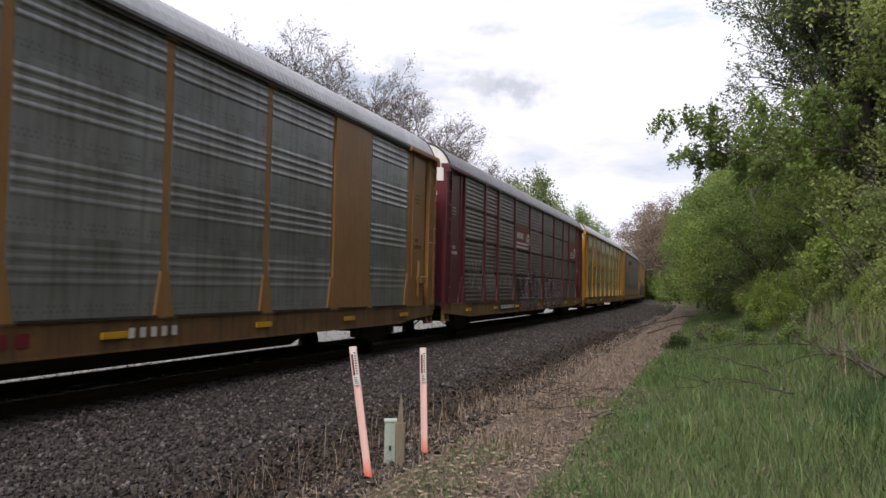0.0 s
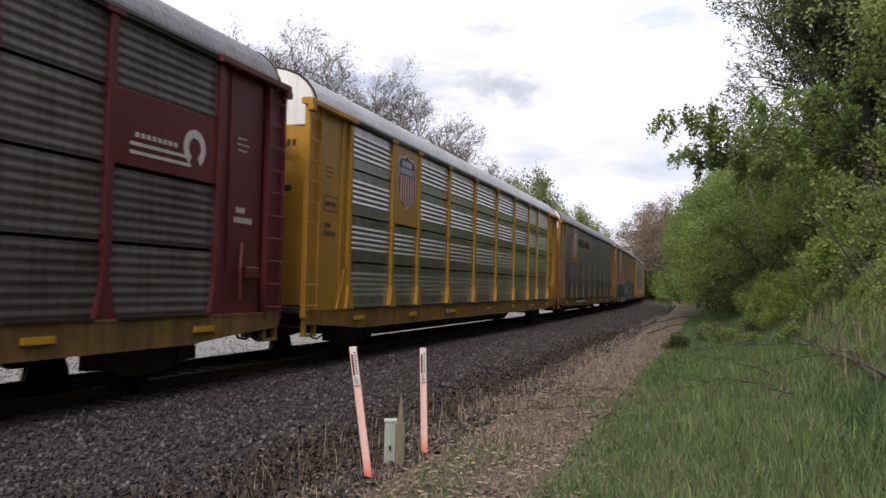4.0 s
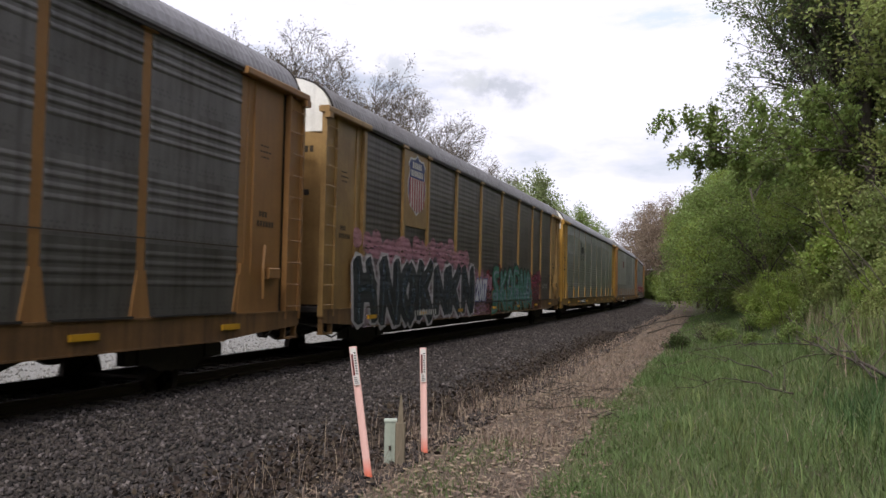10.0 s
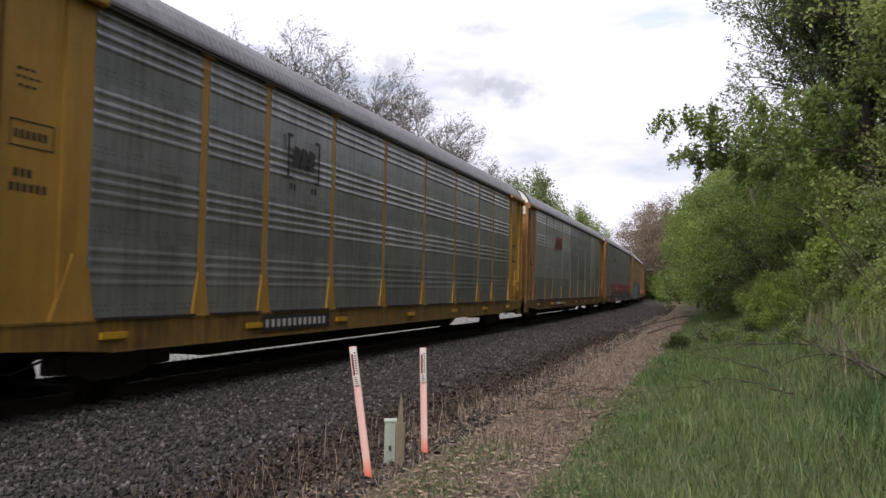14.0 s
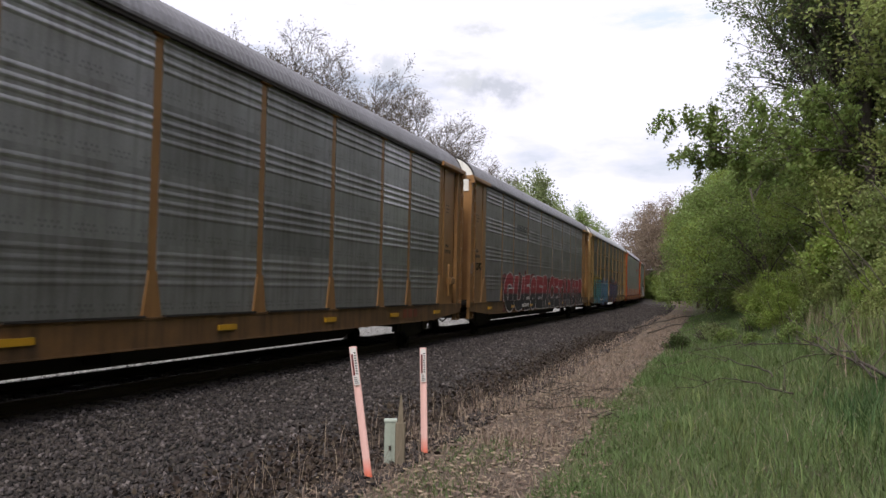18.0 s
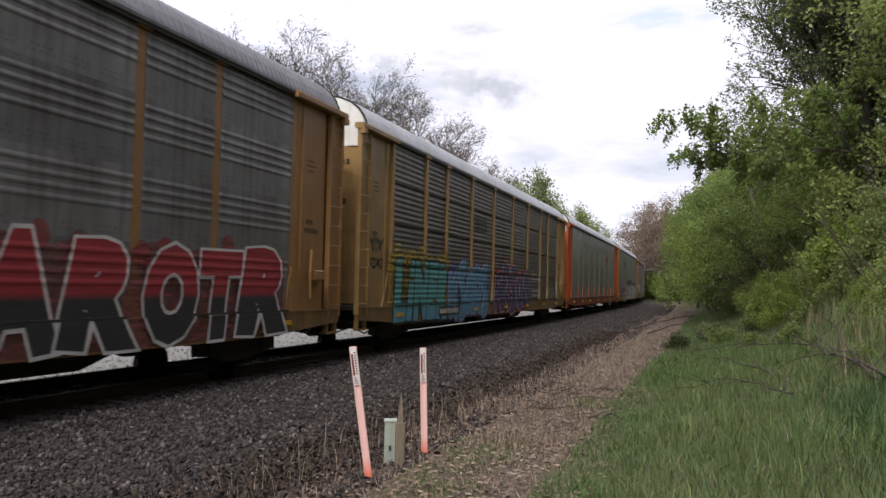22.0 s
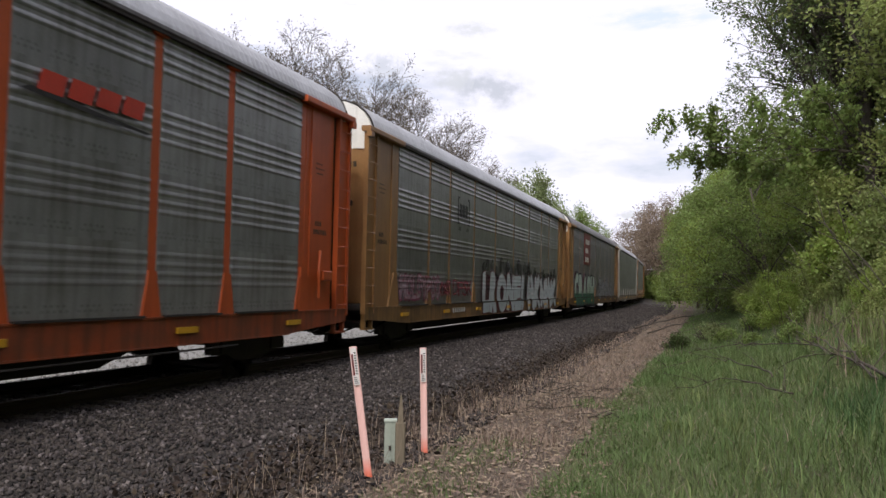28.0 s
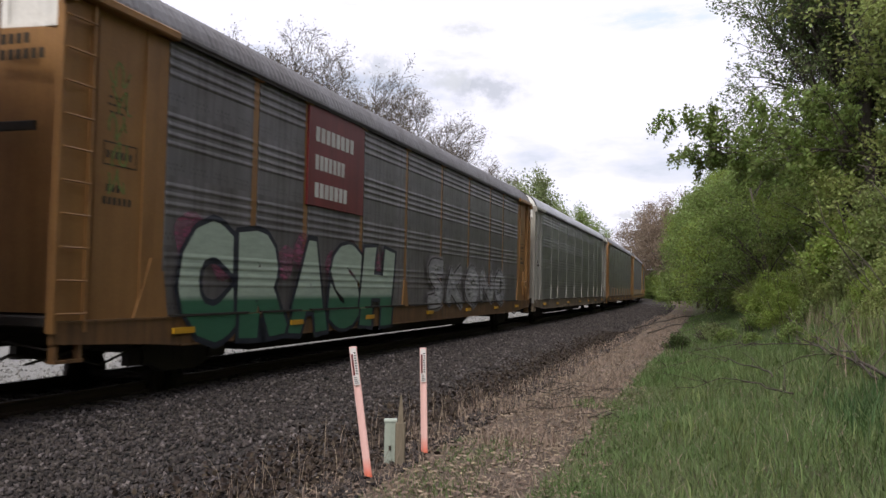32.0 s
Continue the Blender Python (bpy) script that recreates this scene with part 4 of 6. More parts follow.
WHEELSETS = []
REFLECTOR = paint((0.60, 0.33, 0.02), 0.4, 0.4, 0.2)
BLACK_PAINT, WHITE_MARK = paint((0.015, 0.014, 0.014), 0.6, 0.3, 0.1), paint((0.62, 0.61, 0.58), 0.6, 0.4, 0.3)
NAVY, SHIELD_RED, MARK_RED = paint((0.02, 0.035, 0.16), 0.5, 0.3, 0.1), paint((0.30, 0.025, 0.03), 0.5, 0.3, 0.1), paint((0.16, 0.012, 0.02), 0.5, 0.3, 0.2)
WHITE_PAINT = paint((0.74, 0.73, 0.71), 0.5, 0.25, 0.35, (0.42, 0.38, 0.33))
ROOF_LIGHT = material("weathered_zinc_roof", (0.42, 0.425, 0.455), 0.40, 0.40, 0.4, 0.8, 0.08, 20.0, 0.05, (0.21, 0.205, 0.215), streak=0.25)
ROOF_GREY = material("dull_zinc_roof", (0.215, 0.21, 0.228), 0.45, 0.40, 0.5, 0.8, 0.1, 20.0, 0.05, (0.13, 0.122, 0.125), streak=0.4)
ROOF_DARK = material("stained_zinc_roof", (0.17, 0.165, 0.175), 0.5, 0.35, 0.7, 0.9, 0.1, 20.0, 0.05, (0.085, 0.07, 0.065), streak=0.5)
YELLOW, OCHRE, PALE, ORANGE, MAROON = (0.44, 0.225, 0.022), (0.285, 0.146, 0.050), (0.33, 0.205, 0.075), (0.42, 0.075, 0.014), (0.115, 0.014, 0.022)
BRIGHT = ((0.345, 0.35, 0.365), 0.38, 0.60, 0.45)
MID = ((0.255, 0.254, 0.262), 0.39, 0.55, 0.5)
DULL = ((0.235, 0.226, 0.232), 0.48, 0.45, 0.5)
GRIMY = ((0.130, 0.110, 0.102), 0.5, 0.4, 0.6)


# ---------------------------------------------------------------- marks on the cars
def plate(car, y0, y1, z0, z1, mat, x=1.49, name="mark", label="", thick=0.004):
    return part(name, Shape().box(x, x + thick, y0 - HALF, y1 - HALF, z0, z1).mesh(name), mat, car, label)


def sill_number(car, y0, w, count, dark=True):
    """A black patch on the sill with a run of white bars for the car's number."""
    if dark:
        plate(car, y0 - 0.1, y0 + w + 0.1, 0.52, 0.80, BLACK_PAINT, 1.548, "number_patch", "black number patch")
    bars(car, y0, 0.59, w, 0.14, count, WHITE_MARK, "number_bar", 1.553, 0.5)


def shield(car, y0, z0, w, h):
    """A blue, red and white shield on a yellow board; its words are plain bars."""
    def outline(k):
        c = 0.5
        pts = [(0.5, 0.0), (0.62, 0.06), (0.85, 0.14), (0.98, 0.32), (0.99, 0.5), (0.94, 0.62), (0.90, 0.72), (0.97, 0.82), (0.86, 0.93), (0.74, 0.92), (0.60, 0.94), (0.5, 1.0)]
        pts += [(1 - a, b) for a, b in pts[-2:0:-1]]
        return [(y0 - HALF + w * (c + (a - c) * k), z0 + h * (c + (b - c) * k)) for a, b in pts]
    part("shield_border", blob(outline(1.0)).mesh("shield_border"), WHITE_MARK, car, at=pose(1.49, 0, 0))
    part("shield_field", blob(outline(0.93)).mesh("shield_field"), NAVY, car, "blue shield", at=pose(1.494, 0, 0))
    sh = Shape()
    for k in range(13):
        a = 0.09 + k * 0.82 / 13
        lo = 0.06 + 0.22 * abs((a + 0.03 - 0.5) * 2) ** 2.2
        sh.box(1.498, 1.501 + (k % 2) * 0.001, y0 - HALF + a * w, y0 - HALF + (a + 0.82 / 13) * w, z0 + lo * h, z0 + 0.60 * h)
    part("shield_stripes", sh.mesh("shield_stripes"), WHITE_MARK, car, "white stripes")
    sh = Shape()
    for k in range(0, 13, 2):
        a = 0.09 + k * 0.82 / 13
        lo = 0.06 + 0.22 * abs((a + 0.03 - 0.5) * 2) ** 2.2
        sh.box(1.502, 1.505, y0 - HALF + a * w, y0 - HALF + (a + 0.82 / 13) * w, z0 + lo * h, z0 + 0.60 * h)
    part("shield_stripes", sh.mesh("shield_stripes"), SHIELD_RED, car, "red stripes")
    bars(car, y0 + 0.24 * w, z0 + 0.76 * h, 0.52 * w, 0.10 * h, 5, WHITE_MARK, "shield_bar", 1.499)
    bars(car, y0 + 0.17 * w, z0 + 0.63 * h, 0.66 * w, 0.10 * h, 7, WHITE_MARK, "shield_bar", 1.499)


def bracket_logo(car, y0, z0, w, h):
    """Black square brackets round dark blocks, with small feet."""
    sh = Shape()
    y = y0 - HALF
    for a, d in ((0, 1), (w, -1)):
        lo, hi = sorted((y + a, y + a + d * 0.07))
        sh.box(1.488, 1.492, lo, hi, z0, z0 + h)
        for z in (z0, z0 + h - 0.05):
            lo, hi = sorted((y + a, y + a + d * 0.2))
            sh.box(1.487, 1.493, lo, hi, z, z + 0.06)
    for k in range(3):
        a = y + w * (0.17 + 0.23 * k)
        sh.prism([(a, z0 + h * 0.3), (a + w * 0.17, z0 + h * 0.26), (a + w * 0.20, z0 + h * 0.72), (a + w * 0.03, z0 + h * 0.78)], 0, 1.488, 1.492)
    for k in (0.1, 0.2, 0.75, 0.85):
        sh.box(1.488, 1.492, y + w * k, y + w * k + 0.07, z0 - 0.2, z0 - 0.08)
    part("bracket_mark", sh.mesh("bracket_mark"), BLACK_PAINT, car, "faded black bracketed mark")


def stencils(car, dark, framed=False):
    """Small stencils on the two end panels, plain bars; one car has a framed notice."""
    for y in (0.80, 26.05):
        sh = Shape()
        for z, a, n, hgt in ((3.80, 0.14, 3, 0.03), (3.70, 0.12, 4, 0.03), (3.60, 0.16, 3, 0.03), (2.55, 0.14, 3, 0.10), (2.38, 0.08, 6, 0.10)):
            for k in range(n):
                sh.box(1.452, 1.455, y + a + k * 0.1 - HALF, y + a + k * 0.1 + 0.065 - HALF, z, z + hgt)
        if framed:
            for z in (2.9, 3.2):
                sh.box(1.452, 1.455, y + 0.06 - HALF, y + 0.74 - HALF, z, z + 0.018)
            for a in (0.06, 0.722):
                sh.box(1.452, 1.455, y + a - HALF, y + a + 0.018 - HALF, 2.9, 3.218)
            for k in range(6):
                sh.box(1.452, 1.455, y + 0.12 + k * 0.09 - HALF, y + 0.18 + k * 0.09 - HALF, 3.0, 3.1)
        part("stencil", sh.mesh("stencil"), dark, car, "small stencilled notices")["kind"] = "stuff"
    # bars for the writing on the leading end door
    sh = Shape()
    for z, n in ((4.30, 4), (4.10, 6)):
        for k in range(n):
            sh.box(0.55 + k * 0.12, 0.63 + k * 0.12, -HALF + 0.005, -HALF + 0.012, z, z + 0.13)
    part("stencil", sh.mesh("stencil"), dark, car, "number bars on the end door")["kind"] = "stuff"
    part("grab_slot", Shape().box(0.45, 1.15, -HALF - 0.03, -HALF + 0.02, 3.2, 3.32, 0.01).mesh("grab_slot"), STEEL_BLACK, car, "black slot across the end door")


DARK_MARK = paint((0.05, 0.035, 0.02), 0.7, 0.4, 0.1)
SPECS = [
    dict(trim=OCHRE, sheet=BRIGHT, roof=ROOF_LIGHT, boards={7: (0, 1, 2, 3)}, label="silver ribbed auto carrier with dull ochre posts on the rails"),
    dict(trim=MAROON, sheet=((0.165, 0.150, 0.143), 0.48, 0.4, 0.6), roof=ROOF_GREY, style="slotted", boards={3: (2,), 8: (2,)}, label="grimy grey auto carrier with maroon posts and graffiti"),
    dict(trim=YELLOW, sheet=((0.47, 0.475, 0.49), 0.30, 0.84, 0.28), roof=ROOF_LIGHT, style="perforated", boards={1: (2, 3)}, label="bright silver slotted auto carrier with clean yellow posts"),
    dict(trim=OCHRE, sheet=((0.165, 0.158, 0.16), 0.5, 0.30, 0.55), low_sheet=((0.125, 0.12, 0.112), 0.55, 0.25, 0.6), roof=ROOF_GREY, boards={1: (2, 3)}, label="dusty grey auto carrier with ochre posts and shield board"),
    dict(trim=PALE, sheet=((0.106, 0.088, 0.082), 0.5, 0.38, 0.6), style="fine", roof=ROOF_DARK, boards={1: (2, 3)}, trim_wear=0.6, label="dark brown-grey auto carrier with pale posts and heavy graffiti"),
    dict(trim=(0.42, 0.235, 0.04), sheet=BRIGHT, roof=ROOF_GREY, label="silver-green auto carrier with yellow posts and bracket mark"),
    dict(trim=OCHRE, low_sheet=((0.31, 0.31, 0.315), 0.46, 0.6, 0.4), sheet=((0.44, 0.44, 0.465), 0.37, 0.62, 0.38), roof=ROOF_GREY, dull_bays=(4, 5, 6, 8), label="patchy silver auto carrier with ochre posts, dark red mark"),
    dict(trim=OCHRE, sheet=DULL, roof=ROOF_GREY, label="dull grey auto carrier with red and black graffiti"),
    dict(trim=PALE, sheet=GRIMY, roof=ROOF_LIGHT, style="slotted", trim_wear=0.6, label="grimy slotted auto carrier with blue and teal graffiti"),
    dict(trim=ORANGE, sheet=BRIGHT, roof=ROOF_LIGHT, label="silver ribbed auto carrier with bright orange posts and ends"),
    dict(trim=OCHRE, sheet=MID, roof=ROOF_LIGHT, label="grey ribbed auto carrier with ochre posts, white graffiti"),
    dict(trim=OCHRE, sheet=((0.20, 0.19, 0.20), 0.48, 0.42, 0.5), roof=ROOF_DARK, boards={2: (2, 3)}, label="dull grey auto carrier with maroon board, green-white graffiti"),
    dict(trim=(0.36, 0.345, 0.31), sheet=MID, roof=ROOF_LIGHT, label="pale silver auto carrier with white posts on the rails"),
    dict(trim=OCHRE, sheet=MID, roof=ROOF_GREY, label="grey ribbed auto carrier with ochre posts on the rails"),
    dict(trim=PALE, sheet=DULL, roof=ROOF_GREY, label="dull grey auto carrier with pale ochre posts"),
    dict(trim=OCHRE, sheet=MID, roof=ROOF_LIGHT, label="grey ribbed auto carrier with ochre posts on the rails"),
]
SPECS[1]["sill"] = (0.24, 0.135, 0.035)
SPECS[4]["sill"] = (0.2, 0.11, 0.04)
SPECS[7]["sill"] = (0.2, 0.105, 0.03)
SPECS[8]["sill"] = (0.22, 0.125, 0.04)
SPECS[10]["sill"] = (0.25, 0.13, 0.035)
SPECS[11]["sill"] = (0.17, 0.085, 0.03)
SPECS[12]["sill"] = (0.26, 0.2, 0.14)
for s in (1, 11):
    SPECS[s]["board_paint"] = paint((0.12, 0.012, 0.018) if s == 1 else (0.17, 0.02, 0.02), 0.5, 0.4, 0.4)
CARS = []
for spec in SPECS:
    car = auto_carrier(spec)
    stencils(car, DARK_MARK if spec["trim"] is not MAROON else WHITE_MARK, len(CARS) in (2, 5, 11))
    CARS.append(car)

# car by car; lengths run from the leading end
c = CARS[0]
sill_number(c, 14.5, 1.2, 5, False)
bars(c, 11.6, 0.57, 1.3, 0.17, 4, MARK_RED, "number_bar", 1.522)

c = CARS[1]
plate(c, 9.7, 12.0, 3.03, 3.11, WHITE_MARK, 1.492, "logo_bar")
plate(c, 9.7, 12.0, 3.19, 3.27, WHITE_MARK, 1.492, "logo_bar")
bars(c, 9.75, 3.42, 1.25, 0.24, 7, WHITE_MARK, "logo_bar", 1.492)


def arc(y, z, r, w, a0, a1, name="logo_arc"):
    sh = Shape()
    n = 12
    for k in range(n):
        p, q = radians(a0 + (a1 - a0) * k / n), radians(a0 + (a1 - a0) * (k + 1) / n)
        sh.prism([(y + r * math.cos(p), z + r * math.sin(p)), (y + (r + w) * math.cos(p), z + (r + w) * math.sin(p)), (y + (r + w) * math.cos(q), z + (r + w) * math.sin(q)), (y + r * math.cos(q), z + r * math.sin(q))], 0, 1.493, 1.497)
    return sh.mesh(name)


part("logo_arc", arc(11.95 - HALF, 3.33, 0.26, 0.11, -20, 180), WHITE_MARK, c)
part("logo_arc", arc(11.95 - HALF, 3.33, 0.08, 0.09, -20, 180), WHITE_MARK, c)
part("logo_arc", arc(24.9 - HALF, 3.42, 0.16, 0.13, -60, 240), WHITE_MARK, c)
for z in (3.12, 3.24):
    plate(c, 23.4, 24.8, z, z + 0.05, WHITE_MARK, 1.492, "logo_bar")
bars(c, 23.5, 3.36, 1.0, 0.07, 8, WHITE_MARK, "logo_bar", 1.492)
sill_number(c, 7.0, 2.2, 10)
graffiti(c, 10.0, 14.2, 0.50, 2.12, (0.27, 0.13, 0.15), (0.02, 0.018, 0.02), None, strokes=4, fade=0.45, seed=11, bulk=1.2, shine=(0.13, 0.27, 0.25))
graffiti(c, 10.4, 14.0, 0.60, 1.0, (0.28, 0.14, 0.16), (0.03, 0.02, 0.025), None, strokes=5, fade=0.6, seed=12)
graffiti(c, 15.4, 20.7, 0.50, 2.0, (0.26, 0.13, 0.15), (0.02, 0.018, 0.02), None, strokes=5, fade=0.45, seed=13, bulk=1.2, shine=(0.33, 0.30, 0.29))
graffiti(c, 15.6, 20.5, 0.55, 0.9, (0.24, 0.22, 0.21), (0.03, 0.022, 0.025), None, strokes=6, fade=0.65, seed=15)
scrawl(c, 2.4, 1.2, 1.9, 1.2, (0.40, 0.38, 0.37), 6, 1.538, 0.04, 6)
scrawl(c, 4.9, 1.1, 1.2, 1.0, (0.40, 0.38, 0.37), 7, 1.538, 0.03, 6)
scrawl(c, 7.0, 1.3, 2.0, 0.7, (0.36, 0.34, 0.33), 9, 1.538, 0.03, 8)

c = CARS[2]
shield(c, 4.95, 3.35, 1.4, 1.45)
plate(c, 9.17, 9.56, 0.53, 0.78, BLACK_PAINT, 1.517, "stencil_patch", "black patch with a white mark")
part("lettering", letters("R1", 0.27, 0.17, 0, 0.01), WHITE_MARK, c, at=pose(1.522, 9.23 - HALF, 0.57))
plate(c, 21.08, 21.62, 0.53, 0.83, WHITE_MARK, 1.517, "stencil_patch", "white-framed black notice")
for _k in range(2):
    for _z in (0.56, 0.69):
        plate(c, 21.12 + _k * 0.24, 21.34 + _k * 0.24, _z, _z + 0.11, BLACK_PAINT, 1.5215, "notice_field")
bars(c, 21.16, 0.60, 0.42, 0.04, 6, WHITE_MARK, "notice_bar", 1.526)

c = CARS[3]
shield(c, 4.95, 3.20, 1.45, 1.70)
part("lettering", letters("BUILDING", 2.30, 0.36, 0, 0.02), BLACK_PAINT, c, "black stencilled slogan", at=pose(1.49, 6.95 - HALF, 4.02))
part("lettering", letters("AMERICA", 2.15, 0.36, 0, 0.02), BLACK_PAINT, c, "black stencilled slogan", at=pose(1.49, 9.72 - HALF, 4.02))
sill_number(c, 6.6, 2.5, 10)
plate(c, 2.15, 25.5, 1.965, 1.985, DARK_MARK, 1.478, "tide_mark", "dark tide line across the sheets")
for _k in range(6):
    scrawl(c, 1.0 + 0.1 * (_k % 2), 1.5 + 0.5 * _k, 0.45, 0.8, (0.42, 0.40, 0.38), 60 + _k, 1.456, 0.11, 2, "worn patch of pale paint")

c = CARS[4]
shield(c, 4.95, 3.25, 1.45, 1.65)
graffiti(c, 1.5, 10.6, 1.2, 2.5, (0.45, 0.22, 0.28), (0.4, 0.2, 0.27), None, fade=0.25, seed=40, puffs=((0.47, 0.22, 0.28), 0.36, 22))
graffiti(c, 1.9, 10.4, 1.2, 2.4, (0.16, 0.10, 0.28), (0.16, 0.10, 0.28), None, fade=0.35, seed=46, puffs=((0.15, 0.09, 0.27), 0.15, 14))
graffiti(c, 1.6, 11.3, 0.46, 2.05, (0.012, 0.016, 0.02), (0.60, 0.58, 0.60), (0.36, 0.27, 0.31), strokes=7, fade=0.12, seed=41, halo=(0.50, 0.46, 0.49), bulk=1.5, shine=(0.05, 0.075, 0.10))
graffiti(c, 9.6, 14.0, 0.46, 1.85, (0.20, 0.05, 0.08), (0.30, 0.12, 0.25), (0.30, 0.17, 0.24), fade=0.2, seed=42, puffs=((0.40, 0.2, 0.27), 0.30, 7))
graffiti(c, 10.6, 13.4, 0.8, 1.3, (0.2, 0.1, 0.3), (0.2, 0.1, 0.3), None, fade=0.3, seed=48, puffs=((0.16, 0.08, 0.24), 0.26, 5))
graffiti(c, 13.1, 15.2, 0.5, 1.95, (0.2, 0.02, 0.02), (0.2, 0.02, 0.02), (0.22, 0.022, 0.025), fade=0.12, seed=47, puffs=((0.20, 0.018, 0.022), 0.3, 4))
graffiti(c, 13.2, 14.4, 1.1, 1.75, (0.5, 0.4, 0.3), (0.5, 0.4, 0.3), None, fade=0.3, seed=49, puffs=((0.50, 0.36, 0.24), 0.035, 14))
graffiti(c, 11.6, 13.1, 0.90, 1.66, (0.62, 0.62, 0.66), (0.10, 0.14, 0.36), None, word="2017", fade=0.12, seed=43, widths=[1, 1, 0.55, 1], fat=0.05, rim=0.04, shear=0.08)
graffiti(c, 13.6, 20.9, 0.50, 1.30, (0.03, 0.17, 0.11), (0.30, 0.12, 0.04), (0.02, 0.10, 0.065), strokes=6, fade=0.1, seed=45, bulk=1.3, shine=(0.22, 0.31, 0.36))
graffiti(c, 13.8, 20.6, 0.85, 2.16, (0.03, 0.18, 0.115), (0.008, 0.014, 0.012), None, strokes=6, fade=0.08, seed=44, halo=(0.02, 0.035, 0.03), bulk=1.25, shine=(0.24, 0.33, 0.38))
graffiti(c, 20.4, 22.9, 0.5, 2.0, (0.2, 0.02, 0.06), (0.2, 0.02, 0.06), (0.15, 0.02, 0.035), fade=0.22, seed=50, puffs=((0.20, 0.025, 0.06), 0.28, 7))
sill_number(c, 5.55, 1.9, 10, False)

scrawl(c, 23.4, 1.35, 1.3, 0.25, (0.5, 0.5, 0.48), 41, 1.49, 0.025, 8)
scrawl(c, 25.0, 1.2, 1.0, 1.0, (0.02, 0.02, 0.02), 42, 1.49, 0.05, 4)
c = CARS[5]
bracket_logo(c, 7.35, 3.35, 1.35, 0.85)
sill_number(c, 6.6, 2.5, 12)

c = CARS[6]
sh = Shape()
for k in range(3):
    a = 7.3 - HALF + k * 0.62
    sh.prism([(a, 3.45), (a + 0.46, 3.43), (a + 0.52, 4.02), (a + 0.04, 4.05)], 0, 1.488, 1.493)
part("red_mark", sh.mesh("red_mark"), MARK_RED, c, "dark red block mark")
sill_number(c, 7.1, 2.1, 10)
bars(c, 22.5, 0.55, 1.2, 0.22, 3, paint((0.22, 0.05, 0.02), 0.6, 0.4, 0.2), "number_bar", 1.522)

c = CARS[7]
bars(c, 7.1, 3.72, 2.15, 0.26, 8, paint((0.06, 0.06, 0.06), 0.6, 0.4, 0.2), "stencil_bar", 1.489)
graffiti(c, 4.7, 25.2, 0.46, 1.93, (0.30, 0.020, 0.028), (0.60, 0.57, 0.56), (0.20, 0.06, 0.06), word="GUE8ERCETAROTR", fade=0.12, seed=71, low=((0.022, 0.022, 0.024), 1.16), fat=0.075, widths=[1.6, 2.1, 1.15, 1.25, 1.65, 1.4, 1.5, 1.35, 1.3, 1.4, 1.5, 1.3, 1.2, 1.7], shear=0.20, rim=0.05, puffs=((0.22, 0.03, 0.03), 0.2, 26))
sill_number(c, 7.95, 1.4, 9)
scrawl(c, 0.95, 1.95, 0.75, 0.28, (0.03, 0.03, 0.03), 71, 1.456, 0.045, 7)
scrawl(c, 0.1, 1.75, 0.4, 0.45, (0.4, 0.33, 0.35), 72, 1.484, 0.03, 6)

c = CARS[8]
graffiti(c, 1.8, 6.8, 0.9, 2.25, (0.30, 0.20, 0.02), (0.30, 0.20, 0.02), (0.30, 0.20, 0.02), fade=0.25, seed=85, puffs=((0.33, 0.23, 0.02), 0.25, 11))
graffiti(c, 2.1, 6.6, 0.44, 2.04, (0.07, 0.27, 0.27), (0.008, 0.016, 0.016), None, word="LiNER", fade=0.08, seed=81, fat=0.085, widths=[1.0, 0.5, 1.15, 0.85, 1.15], shear=0.12, rim=0.075, low=((0.10, 0.28, 0.38), 0.80))
graffiti(c, 6.9, 11.4, 0.46, 2.05, (0.085, 0.22, 0.34), (0.38, 0.44, 0.52), (0.08, 0.19, 0.29), strokes=5, fade=0.12, seed=82, halo=(0.09, 0.07, 0.24), bulk=1.6, puffs=((0.10, 0.07, 0.25), 0.2, 7))
graffiti(c, 12.4, 18.3, 0.50, 2.08, (0.065, 0.055, 0.12), (0.45, 0.40, 0.42), (0.24, 0.025, 0.025), strokes=5, fade=0.14, seed=83, halo=(0.28, 0.025, 0.022), bulk=1.4, puffs=((0.26, 0.025, 0.022), 0.22, 9))
graffiti(c, 19.0, 20.7, 1.62, 1.98, (0.50, 0.50, 0.48), (0.16, 0.16, 0.15), None, word="RTH", fade=0.2, seed=84, fat=0.0, rim=0.008)
bars(c, 19.2, 1.0, 1.6, 0.12, 9, spray((0.5, 0.5, 0.48), 0.4), "graffiti_bar", 1.54)
bars(c, 19.2, 1.2, 1.4, 0.12, 8, spray((0.5, 0.5, 0.48), 0.4), "graffiti_bar", 1.54)
scrawl(c, 0.85, 2.15, 0.75, 0.4, (0.03, 0.03, 0.03), 5, 1.456, 0.035, 6)
scrawl(c, 0.85, 1.75, 0.75, 0.3, (0.03, 0.03, 0.03), 8, 1.456, 0.035, 7)
for z in (3.72, 3.58, 3.44, 3.3):
    bars(c, 9.9, z, 1.5, 0.09, 7, BLACK_PAINT, "stencil_bar", 1.489)
sill_number(c, 5.9, 1.9, 10)

